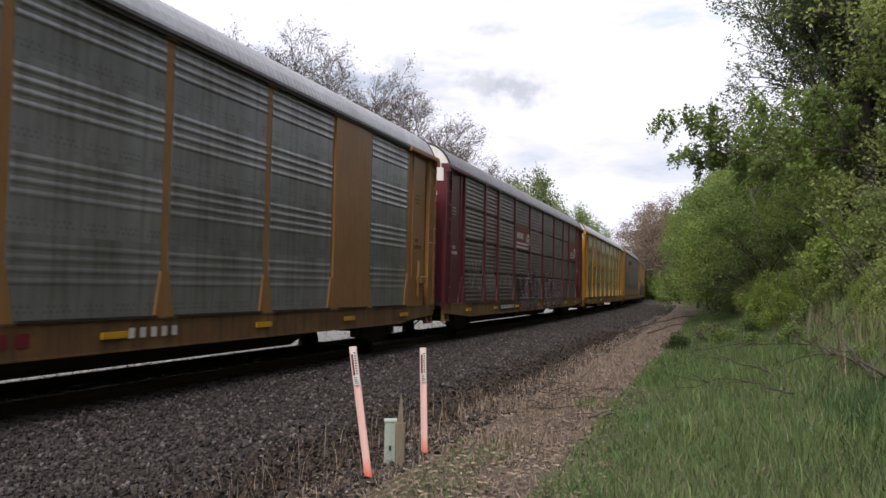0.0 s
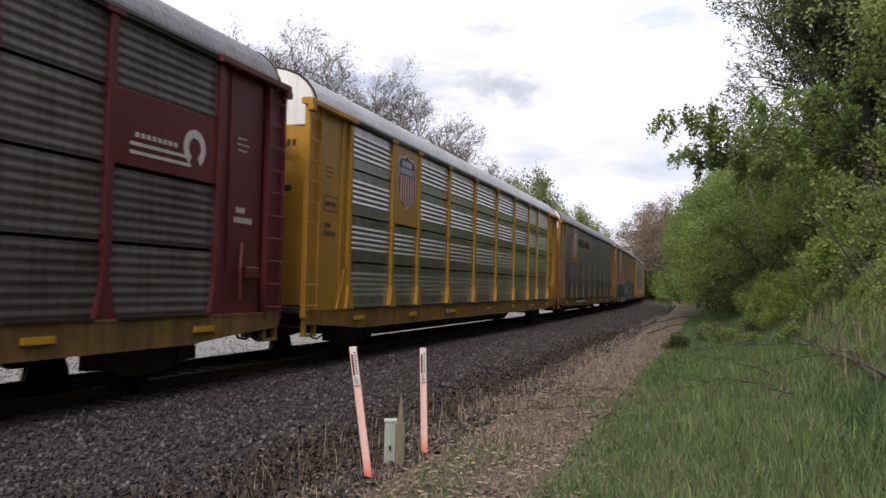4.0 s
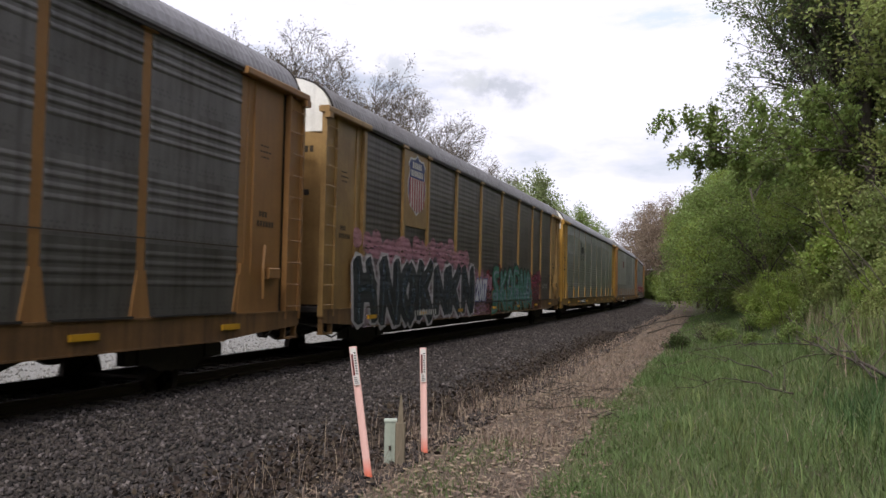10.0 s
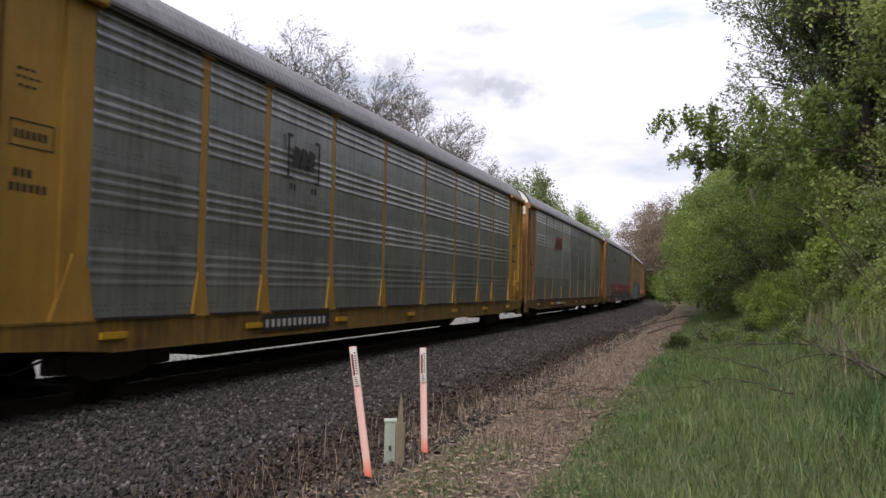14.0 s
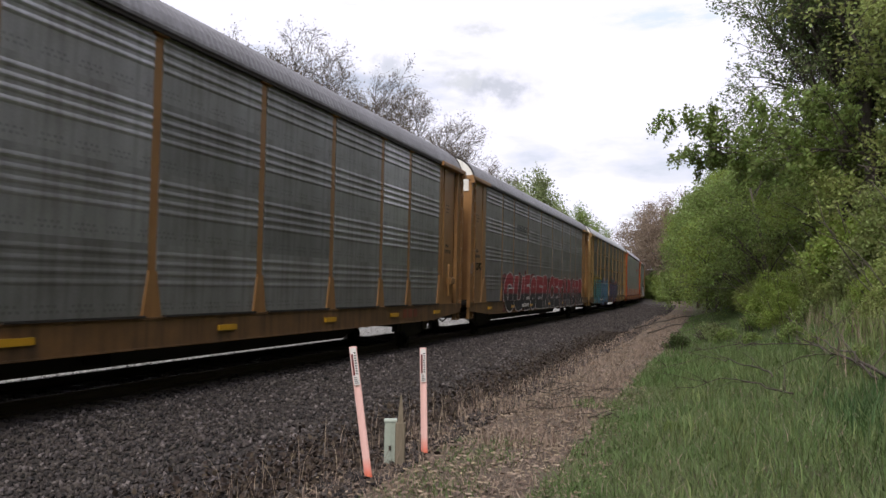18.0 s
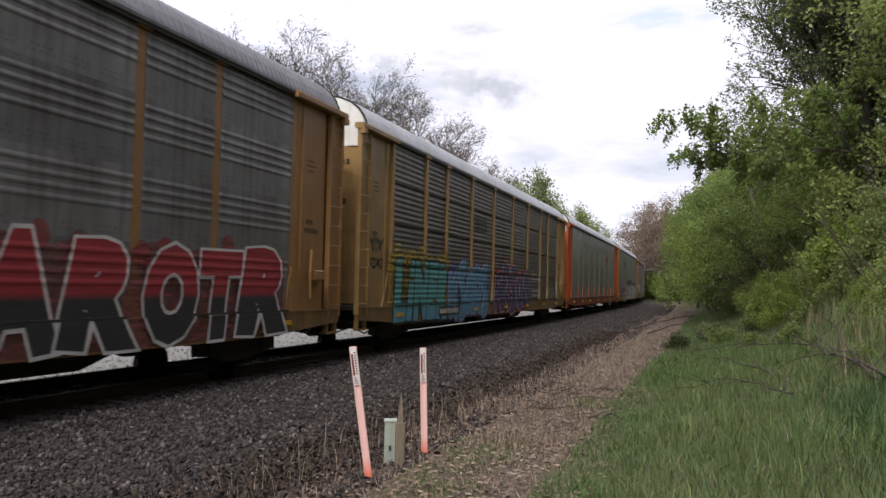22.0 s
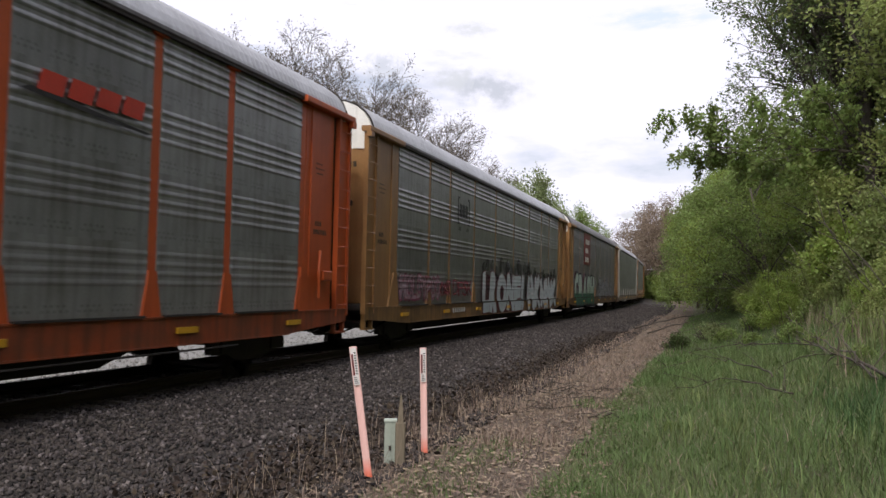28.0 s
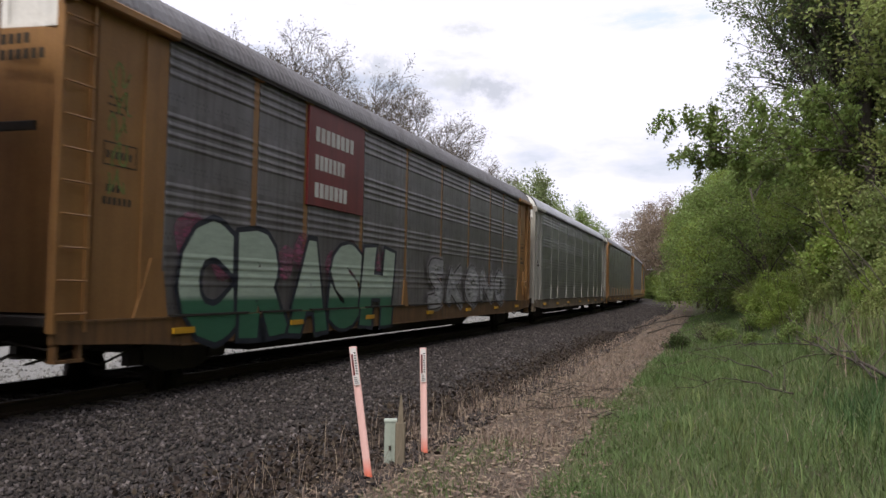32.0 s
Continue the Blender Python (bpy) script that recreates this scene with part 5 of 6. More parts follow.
scrawl(c, 22.6, 0.95, 2.0, 0.5, (0.40, 0.38, 0.38), 43, 1.538, 0.022, 9)
scrawl(c, 24.9, 0.9, 0.5, 1.0, (0.5, 0.5, 0.48), 44, 1.538, 0.04, 6)
c = CARS[9]
sh = Shape()
for k in range(4):
    a = 18.75 - HALF + k * 0.5
    sh.prism([(a, 3.62), (a + 0.42, 3.60), (a + 0.50, 3.86), (a + 0.08, 3.88)], 0, 1.488, 1.493)
part("red_mark", sh.mesh("red_mark"), paint((0.45, 0.035, 0.015), 0.5, 0.3, 0.2), c, "slanted orange-red block mark")
part("black_swoosh", blob([(18.5 - HALF, 3.58), (20.8 - HALF, 3.42), (20.9 - HALF, 3.45), (18.65 - HALF, 3.52 + 0.12)]).mesh("black_swoosh"), BLACK_PAINT, c, at=pose(1.489, 0, 0))
part("pipe", Shape().tube([(1.5, -9.0, 0.33), (1.5, 9.5, 0.33)], 0.018, 6).mesh("pipe"), STEEL_BLACK, c, "thin pipe below the sill")

c = CARS[10]
bracket_logo(c, 7.35, 3.35, 1.35, 0.85)
graffiti(c, 10.2, 18.3, 1.2, 2.25, (0.02, 0.02, 0.02), (0.02, 0.02, 0.02), None, fade=0.2, seed=105, puffs=((0.02, 0.018, 0.018), 0.27, 12))
graffiti(c, 10.4, 17.0, 0.46, 1.93, (0.43, 0.485, 0.485), (0.15, 0.022, 0.035), (0.10, 0.02, 0.03), word="LRONE!", fade=0.08, seed=101, fat=0.085, rim=0.03, shear=0.08, widths=[0.9, 1.05, 1.5, 1.3, 1.25, 0.5])
graffiti(c, 17.6, 24.9, 1.0, 2.15, (0.02, 0.02, 0.02), (0.02, 0.02, 0.02), (0.03, 0.027, 0.025), fade=0.2, seed=107, puffs=((0.02, 0.018, 0.018), 0.26, 9))
graffiti(c, 17.9, 24.7, 0.48, 1.93, (0.43, 0.48, 0.475), (0.16, 0.03, 0.035), None, strokes=5, fade=0.08, seed=102, halo=(0.022, 0.02, 0.02), bulk=1.5)
graffiti(c, 2.28, 5.6, 1.02, 1.62, (0.40, 0.30, 0.34), (0.22, 0.035, 0.08), None, word="MOLDYPOO", fade=0.35, seed=103, widths=[1.3, 1.0, 0.9, 1.0, 0.9, 0.9, 1.0, 1.0], rim=0.05, fat=0.02)
graffiti(c, 5.65, 6.7, 1.15, 1.5, (0.26, 0.05, 0.06), (0.20, 0.03, 0.05), None, strokes=4, fade=0.5, seed=106)
graffiti(c, 6.95, 9.05, 1.1, 1.55, (0.28, 0.03, 0.05), (0.24, 0.03, 0.05), None, word="DFSK", fade=0.4, seed=104, fat=0.0, rim=0.01)
sill_number(c, 6.8, 1.4, 6, False)

c = CARS[11]
for z, n, w in ((4.25, 8, 1.9), (3.68, 7, 1.45), (3.12, 7, 1.6)):
    bars(c, 6.95, z, w, 0.30, n, WHITE_MARK, "logo_bar", 1.492, 0.25)
graffiti(c, 2.7, 11.4, 1.0, 2.15, (0.3, 0.08, 0.14), (0.3, 0.1, 0.16), None, fade=0.42, seed=113, puffs=((0.30, 0.09, 0.16), 0.36, 13))
graffiti(c, 2.5, 11.2, 0.44, 2.26, (0.40, 0.49, 0.40), (0.012, 0.016, 0.03), None, word="CRASH", fade=0.07, seed=111, low=((0.03, 0.13, 0.07), 1.12), fat=0.082, widths=[1.55, 1.8, 1.7, 1.7, 1.95], shear=0.05, rim=0.095)
graffiti(c, 13.8, 23.4, 0.85, 2.05, (0.33, 0.33, 0.34), (0.06, 0.05, 0.055), None, strokes=5, fade=0.22, seed=112, halo=(0.30, 0.28, 0.29), bulk=1.5, shine=(0.5, 0.5, 0.51))
for k in range(5):
    scrawl(c, 0.95 + 0.06 * (k % 2), 2.5 + k * 0.36, 0.35, 0.40, (0.20, 0.27, 0.08), 20 + k, 1.456, 0.03, 3)


# ---------------------------------------------------------------- plants
def leaf_quads(centres, spread, per, size, rng, up=0.9, stretch=1.5):
    """Leaves as small pointed diamonds, strewn round each centre, most of them turned to the sky; an array of (n, 4, 3)."""
    c = np.repeat(np.asarray(centres, dtype=float), per, axis=0)
    n = len(c)
    c = c + rng.normal(0, 1, (n, 3)) * np.asarray(spread)
    face = rng.normal(0, 1, (n, 3)) + np.array((0.0, 0.0, up))
    face /= np.linalg.norm(face, axis=1, keepdims=True) + 1e-9
    d = np.cross(face, rng.normal(0, 1, (n, 3)))
    d /= np.linalg.norm(d, axis=1, keepdims=True) + 1e-9
    w = np.cross(face, d)
    s = size * rng.uniform(0.6, 1.3, (n, 1))
    a, b = d * s * stretch * 0.5, w * s * 0.46
    return np.stack([c - a, c - a * 0.1 - b, c + a, c - a * 0.1 + b], 1)


def quads_mesh(name, quads, mat):
    n = len(quads)
    return raw_mesh(name, quads.reshape(-1, 3), 4, np.arange(n * 4).reshape(n, 4), mat)


def limb_path(start, d, length, steps, rng, droop, wander):
    pts = [np.array(start)]
    d = np.array(d, dtype=float)
    for _ in range(steps):
        d = d + rng.normal(0, wander, 3) + np.array((0, 0, droop))
        d /= np.linalg.norm(d)
        pts.append(pts[-1] + d * length / steps)
    return pts, d


def skeleton(seed, height, splits, spread=0.9, first=0.3, droop=0.02, wander=0.12, radius=None, lean=(0, 0), shrink=0.62, twig=0.008):
    """Trunk and limbs as tapered tubes; gives the shape and the twig ends. splits: branches at each level."""
    rng = np.random.RandomState(seed)
    sh = Shape()
    tips = []
    radius = radius or height * 0.016

    def grow(start, d, length, r, level):
        steps = 5 if level == 0 else (4 if level == 1 else 3 if level < 4 else 2)
        pts, _ = limb_path(start, d, length, steps, rng, droop if level else 0.0, wander * (0.5 if level == 0 else 1.0))
        radii = [r * (1 - 0.72 * k / steps) for k in range(steps + 1)]
        sh.tube(pts, radii, 8 if level == 0 else 5 if level < 2 else 3)
        if level == len(splits):
            tips.extend(pts[1:])
            return
        for k in range(splits[level]):
            lo = first if level == 0 else 0.25
            f = lo + (1 - lo) * (k + rng.uniform(0.2, 0.8)) / splits[level]
            i = min(int(f * steps), steps - 1)
            p = pts[i] + (pts[i + 1] - pts[i]) * (f * steps - i)
            ax = pts[i + 1] - pts[i]
            ax /= np.linalg.norm(ax)
            side = np.cross(ax, rng.normal(0, 1, 3))
            side /= np.linalg.norm(side) + 1e-9
            nd = ax * rng.uniform(0.45, 0.9) + side * spread * rng.uniform(0.7, 1.2)
            nd /= np.linalg.norm(nd)
            grow(p, nd, length * shrink * (1.15 - 0.5 * f) * rng.uniform(0.75, 1.2), max(radii[i] * 0.5, twig), level + 1)

    grow((0, 0, -0.3), (lean[0], lean[1], 1.0), height * 0.72, radius, 0)
    return sh, tips


_tree_kinds = {}


def tree_kind(key, seed, height, splits, per, size, leaf, strew=0.5, **kw):
    """Meshes of one kind of tree, its crown of many small leaves round the twigs."""
    if key not in _tree_kinds:
        sh, tips = skeleton(seed, height, splits, **kw)
        rng = np.random.RandomState(seed + 1)
        q = leaf_quads(tips, strew, per, size, rng)
        _tree_kinds[key] = (sh.mesh("trunk", True), quads_mesh("crown", q, None), leaf)
    return _tree_kinds[key]


def plant_tree(kind, x, y, z, turn, scale, label, leaf=None, group="", bark=None, category="tree"):
    trunk, crown, lm = kind
    ob = empty("tree", pose(x, y, z, 0, 0, turn), label, category, group)
    for name, me, mat in (("trunk", trunk, bark or BARK), ("crown", crown, leaf or lm)):
        o = part(name, me, mat, ob)
        o.scale = (scale, scale, scale)
    return ob


def bush_mesh(key, seed, w, h, clumps, per, size):
    """A bush of many clumps of leaves: a lumpy dome with gaps, and stems inside."""
    if key not in _tree_kinds:
        rng = np.random.RandomState(seed)
        lobes = []
        for k in range(22):
            a, f = rng.uniform(0, 6.28), rng.uniform(0, 1) ** 0.6
            z = rng.uniform(0.12, 0.92 - 0.45 * f)
            lobes.append((f * 0.46 * w * math.cos(a), f * 0.46 * w * math.sin(a), z * h, rng.uniform(0.10, 0.2)))
        cs = []
        while len(cs) < clumps:
            lx, ly, lz, lr = lobes[rng.randint(len(lobes))]
            d = rng.normal(0, 1, 3) + np.array((0, 0, 0.35))
            d /= np.linalg.norm(d)
            r = lr * rng.uniform(0.75, 1.1) * (1.45 if rng.rand() < 0.06 else 1.0)
            p = (lx + d[0] * r * w, ly + d[1] * r * w, lz + d[2] * r * h)
            if p[2] > 0.02:
                cs.append(p)
        q = leaf_quads(cs, (0.10, 0.10, 0.06), per, size, rng)
        stems = Shape()
        for k in range(14):
            a = rng.uniform(0, 6.28)
            pts, _ = limb_path((0.12 * math.cos(a), 0.12 * math.sin(a), -0.2), (math.cos(a) * 0.6, math.sin(a) * 0.6, 1.0), h * rng.uniform(0.8, 1.3), 5, rng, 0.0, 0.2)
            stems.tube(pts, [0.03 * (1 - 0.15 * i) for i in range(6)], 4)
        _tree_kinds[key] = (stems.mesh("stem", True), quads_mesh("foliage", q, None))
    return _tree_kinds[key]


def plant_bush(key, x, y, z, turn, scale, leaf, label, group="bushes on the bank"):
    stems, foliage = _tree_kinds[key]
    ob = empty("bush", pose(x, y, z, 0, 0, turn), label, "bush", group)
    for name, me, mat in (("stem", stems, BARK), ("foliage", foliage, leaf)):
        o = part(name, me, mat, ob)
        o.scale = (scale, scale, scale * random.uniform(0.9, 1.15))
    return ob


for k in range(5):
    bush_mesh(("bush", k), 100 + k, 3.0, 2.6, 1900, 11, 0.060)
    bush_mesh(("thicket", k), 140 + k, 5.6, 4.8, 4200, 12, 0.082)
    bush_mesh(("unseen_screen", k), 160 + k, 5.6, 4.8, 700, 6, 0.26)

_r = random.Random(5)
# bushes: rows up the bank, from close by to the bend; the last three rows stand out of view
# offset from the track, from, to, spacing, size, sort
rows = ((12.9, 20.0, 60.0, 2.5, 0.85, "bush"), (14.9, 15.5, 66.0, 2.7, 1.2, "bush"), (11.6, 46.0, 80.0, 2.8, 1.0, "bush"), (17.6, 12.0, 72.0, 3.4, 0.85, "thicket"), (20.6, 14.0, 84.0, 4.6, 1.05, "thicket"), (25.0, 18.0, 90.0, 6.5, 1.3, "thicket"),
        # unseen rows beside and behind the camera, added to darken the sheets' reflections
        (18.5, -44.0, 9.0, 5.0, 0.9, "unseen_screen"), (23.5, -48.0, 12.0, 5.5, 1.2, "unseen_screen"), (29.0, -50.0, 20.0, 6.5, 1.4, "unseen_screen"))
for u, s0, s1, step, size, sort in rows:
    s = s0
    while s < s1:
        uu = u + _r.uniform(-0.5, 0.5)
        x, y, _ = beside(s, uu)
        plant_bush((sort, _r.randrange(5)), x, y, ground_z(uu, s) - 0.1, _r.uniform(0, 360), size * _r.uniform(0.8, 1.2), LEAF[_r.choice((0, 2, 2, 4, 4) if u < 16 and s < 34 else (0, 1, 1, 2, 3))], "leafy spring-green bush on the grassy bank")
        s += step * _r.uniform(0.75, 1.25)

# low bright bushes in front of the taller ones
for k in range(34):
    s, u = 15.0 + 31.0 * (k + _r.uniform(0, 0.9)) / 34, _r.uniform(12.2, 13.6)
    x, y, _ = beside(s, u)
    plant_bush(("bush", _r.randrange(5)), x, y, ground_z(u, s) - 0.12, _r.uniform(0, 360), _r.uniform(0.38, 0.62), LEAF[_r.choice((0, 2, 2, 4))], "low bright green bush at the edge of the grass")

for k in range(30):
    s, u = 24.0 + 46.0 * (k + _r.uniform(0, 0.9)) / 30, _r.uniform(10.9, 12.5)
    x, y, _ = beside(s, u)
    plant_bush(("bush", _r.randrange(5)), x, y, ground_z(u, s) - 0.15, _r.uniform(0, 360), _r.uniform(0.45, 0.8), LEAF[_r.choice((0, 0, 2, 4))], "low bright green bush at the edge of the grass")

# taller leafy trees on the bank, thinly leaved at the top
KA = tree_kind("leafy_a", 21, 12.0, (11, 7, 4), 30, 0.070, LEAF[1], 0.15, twig=0.012, first=0.25, spread=0.95)
KB = tree_kind("leafy_b", 22, 12.0, (12, 8, 5), 19, 0.058, LEAF[6], 0.085, first=0.3, spread=0.72, twig=0.013, droop=0.03)
KC = tree_kind("leafy_c", 23, 9.0, (11, 7, 4), 28, 0.080, LEAF[0], 0.19, first=0.18, spread=1.0)
KD = tree_kind("upright", 27, 13.5, (14, 8, 5), 9, 0.060, LEAF[6], 0.09, first=0.3, spread=0.42, twig=0.014, droop=0.04, shrink=0.5)
for x, y, turn, sc, kd, lf in ((3.6, 29.0, 40, 1.12, KD, 6), (4.7, 27.5, 130, 1.2, KD, 6), (5.4, 25.5, 200, 1.2, KD, 6), (4.6, 31.0, 260, 1.3, KD, 6), (6.0, 29.5, 310, 1.3, KD, 6), (6.9, 22.5, 30, 1.1, KB, 6), (7.7, 26.0, 170, 1.2, KB, 6), (8.1, 20.8, 80, 1.2, KB, 6), (9.0, 23.0, 10, 1.25, KB, 1), (10.5, 21.0, 66, 1.4, KB, 6), (11.5, 25.5, 150, 1.45, KB, 6), (9.5, 28.5, 230, 1.35, KA, 1), (14.0, 24.0, 280, 1.5, KA, 1), (11.0, 17.0, 180, 1.2, KA, 2), (7.4, 19.5, 120, 1.1, KA, 1), (7.1, 27.5, 200, 1.1, KB, 6), (9.2, 24.5, 260, 1.25, KA, 3), (6.7, 33.5, 310, 0.95, KB, 6), (9.5, 33.0, 10, 1.2, KA, 0),
                               (12.5, 20.0, 75, 1.3, KA, 1), (6.0, 41.0, 140, 0.85, KC, 1), (10.5, 44.0, 20, 1.0, KC, 0), (7.0, 15.5, 290, 0.95, KB, 2), (12.0, 29.0, 99, 1.35, KB, 0), (3.6, 30.0, 5, 0.72, KC, 0), (4.6, 36.5, 50, 0.8, KC, 2), (8.2, 29.0, 170, 1.2, KC, 1), (6.6, 23.5, 240, 1.0, KC, 2), (9.5, 18.5, 15, 1.2, KC, 0), (4.4, 45.0, 88, 0.8, KC, 1),
                               # unseen trees right of and behind the camera, added to dim the cars' sides
                               (13.5, 8.0, 0, 1.2, KA, 1), (11.0, 2.0, 50, 1.1, KC, 0), (14.0, -6.0, 120, 1.3, KA, 1), (11.5, -13.0, 200, 1.2, KC, 0), (15.0, -22.0, 20, 1.3, KA, 3), (12.0, -30.0, 90, 1.2, KC, 1)):
    u = x - TRACK_X
    plant_tree(kd, x, y, ground_z(u, y) - 0.1, turn, sc, "leafy spring tree with open crown on the bank", LEAF[lf], "trees on the bank")
for s, u, sc, kd, lf in ((52, 14.5, 0.85, KC, 0), (60, 12.8, 0.85, KC, 1), (58, 18.0, 1.0, KC, 1), (68, 12.2, 0.8, KC, 0), (70, 16.0, 1.05, KC, 1), (78, 12.5, 0.95, KC, 1), (88, 12.0, 1.0, KC, 0), (84, 17.0, 1.2, KC, 1), (98, 11.0, 1.0, KC, 1), (110, 11.0, 1.05, KC, 0), (104, 16.0, 1.3, KC, 1), (124, 11.0, 1.1, KC, 1),
                         (120, 15.5, 1.25, KC, 1), (138, 11.0, 1.15, KC, 1), (150, 12.0, 1.2, KC, 1), (136, 16.0, 1.3, KC, 0), (165, 11.5, 1.2, KC, 1)):
    x, y, _ = beside(s, u)
    plant_tree(kd, x, y, ground_z(u, s) - 0.1, _r.uniform(0, 360), sc, "leafy green tree at the foot of the bank", LEAF[lf], "trees on the bank")
for k in range(26):
    s, u = 66 + k * 5.5, 10.0 + 1.5 * (k % 2) + _r.uniform(-0.4, 0.6)
    x, y, _ = beside(s, u)
    plant_bush(("bush", _r.randrange(5)), x, y, ground_z(u, s) - 0.1, _r.uniform(0, 360), _r.uniform(1.0, 1.5), LEAF[_r.choice((0, 1, 1))], "low green bush along the line")
for k in range(16):
    s, u = 92 + k * 9.0, 11.0 + 2.2 * (k % 2) + _r.uniform(-0.4, 0.6)
    x, y, _ = beside(s, u)
    plant_bush(("thicket", _r.randrange(5)), x, y, ground_z(u, s) - 0.3, _r.uniform(0, 360), _r.uniform(1.0, 1.3), LEAF[_r.choice((0, 1, 1))], "tall green thicket round the bend")

for bearing, dist, size in ((1.4, 150, 1.5), (2.2, 158, 1.4), (3.0, 170, 1.4), (3.7, 182, 1.5), (4.4, 196, 1.5), (5.1, 210, 1.6), (5.8, 225, 1.6), (6.6, 240, 1.7), (2.6, 190, 1.9), (3.6, 205, 1.9), (4.8, 225, 2.0), (1.6, 180, 1.9)):
    b = radians(bearing)
    plant_bush(("thicket", _r.randrange(5)), -math.sin(b) * dist, math.cos(b) * dist, -0.6, _r.uniform(0, 360), size, LEAF[1], "dark green thicket beyond the bend", "thickets beyond the bend")

# the wooded slope that closes the view beside the bend: bearing to the right, distance, height
for bearing, dist, top in ((3.4, 41, 8.6), (2.4, 47, 8.8), (1.3, 53, 8.8), (0.3, 61, 9.0), (0.9, 70, 10.6), (1.8, 64, 10.8), (-0.3, 73, 9.2), (-0.9, 86, 9.4), (0.0, 90, 11.4), (2.9, 58, 10.8)):
    b = radians(bearing)
    plant_tree(KC, math.sin(b) * dist, math.cos(b) * dist, 0.0, _r.uniform(0, 360), top / 8.6, "leafy green tree on the wooded slope", LEAF[_r.choice((0, 1, 1, 1))], "trees on the bank")

# a long leafy limb reaches out from the bank towards the line
_ls, _lt = skeleton(31, 7.0, (18, 6, 3), first=0.06, spread=0.75, radius=0.06, lean=(0, 0), droop=-0.005, shrink=0.42, twig=0.012)
_lq = leaf_quads(_lt, (0.12, 0.12, 0.06), 9, 0.085, np.random.RandomState(32))
_limb = empty("tree", pose(4.6, 24.0, 4.9, 0, 0, 0), "leafy tree leaning out over the bank", "tree")
for name, me, mat in (("limb", _ls.mesh("limb", True), BARK), ("crown", quads_mesh("crown", _lq, None), LEAF[1])):
    part(name, me, mat, _limb, at=pose(0, 0, 0, 0, -78, 0))
part("trunk", Shape().tube([(0.9, 0.3, -3.9), (0.8, 0.2, -2.4), (0.5, 0.05, -0.9), (0.05, 0, 0.02)], [0.11, 0.09, 0.07, 0.05], 8).mesh("trunk", True), BARK, _limb)

# bare trees coming into bud beyond the train
BUDDING = [tree_kind(("bare", k), 51 + k, 15.0, (12, 8, 5, 4), 1, 0.07, BUD, 0.2, first=0.22, spread=0.62, droop=0.03, wander=0.055, radius=0.20, shrink=0.52, twig=0.014) for k in range(3)]
for bearing, dist, top, kd, turn in ((31.5, 50, 18.2, 0, 10), (28.0, 54, 18.0, 1, 80), (25.2, 57, 19.0, 2, 200), (22.5, 66, 18.2, 1, 300), (19.8, 72, 20.0, 0, 140), (17.4, 80, 16.8, 2, 30), (15.6, 88, 16.2, 1, 210), (33.8, 52, 14.5, 2, 320), (29.8, 56, 18.6, 2, 160), (26.6, 60, 18.8, 0, 20), (23.9, 62, 17.6, 0, 260), (21.0, 70, 19.8, 2, 60), (18.6, 76, 18.4, 1, 190), (16.6, 84, 16.6, 0, 100), (14.6, 100, 14.5, 0, 250)):
    b = radians(bearing)
    x, y = -math.sin(b) * dist, math.cos(b) * dist
    plant_tree(BUDDING[kd], x, y, 0.1, turn, (top - 0.1) / 15.2, "tall bare tree coming into bud beyond the train", BUD, "trees beyond the train")
KF = tree_kind("far_leafy", 61, 13.0, (10, 6, 4), 26, 0.20, LEAF[2], 0.4, first=0.2, spread=0.9)
for bearing, dist, top, lf in ((13.4, 105, 15.2, 3), (12.4, 112, 14.6, 1), (11.3, 122, 14.2, 3), (10.4, 134, 14.2, 1), (9.5, 146, 14.6, 1), (8.6, 160, 13.8, 1), (7.5, 175, 14.0, 1), (12.9, 140, 15.0, 3), (14.2, 112, 14.6, 3)):
    b = radians(bearing)
    plant_tree(KF, -math.sin(b) * dist, math.cos(b) * dist, 0.3, _r.uniform(0, 360), top / 13.6, "pale green tree in young leaf beyond the train", LEAF[lf], "trees beyond the train")
# brown budding trees round the bend
FAR_BUD = material("reddish_bud", (0.23, 0.17, 0.125), 0.8, 0, 0.4, 0.6, 0.1, 8.0, 0, (0.15, 0.11, 0.08), random_hue=0.3, translucent=0.3)
KG = tree_kind("far_bud", 71, 13.0, (10, 6, 4, 2), 15, 0.14, FAR_BUD, 0.35, first=0.2, spread=0.85)
for bearing, dist, top in ((3.8, 185, 18.5), (3.1, 175, 19.5), (4.4, 200, 16.0), (2.4, 160, 19.0), (3.4, 210, 21.5), (2.8, 190, 21.0)):
    b = radians(bearing)
    plant_tree(KG, -math.sin(b) * dist, math.cos(b) * dist, 0.3, _r.uniform(0, 360), top / 13.6, "brown-twigged tree in bud beyond the bend", FAR_BUD, "trees beyond the bend")


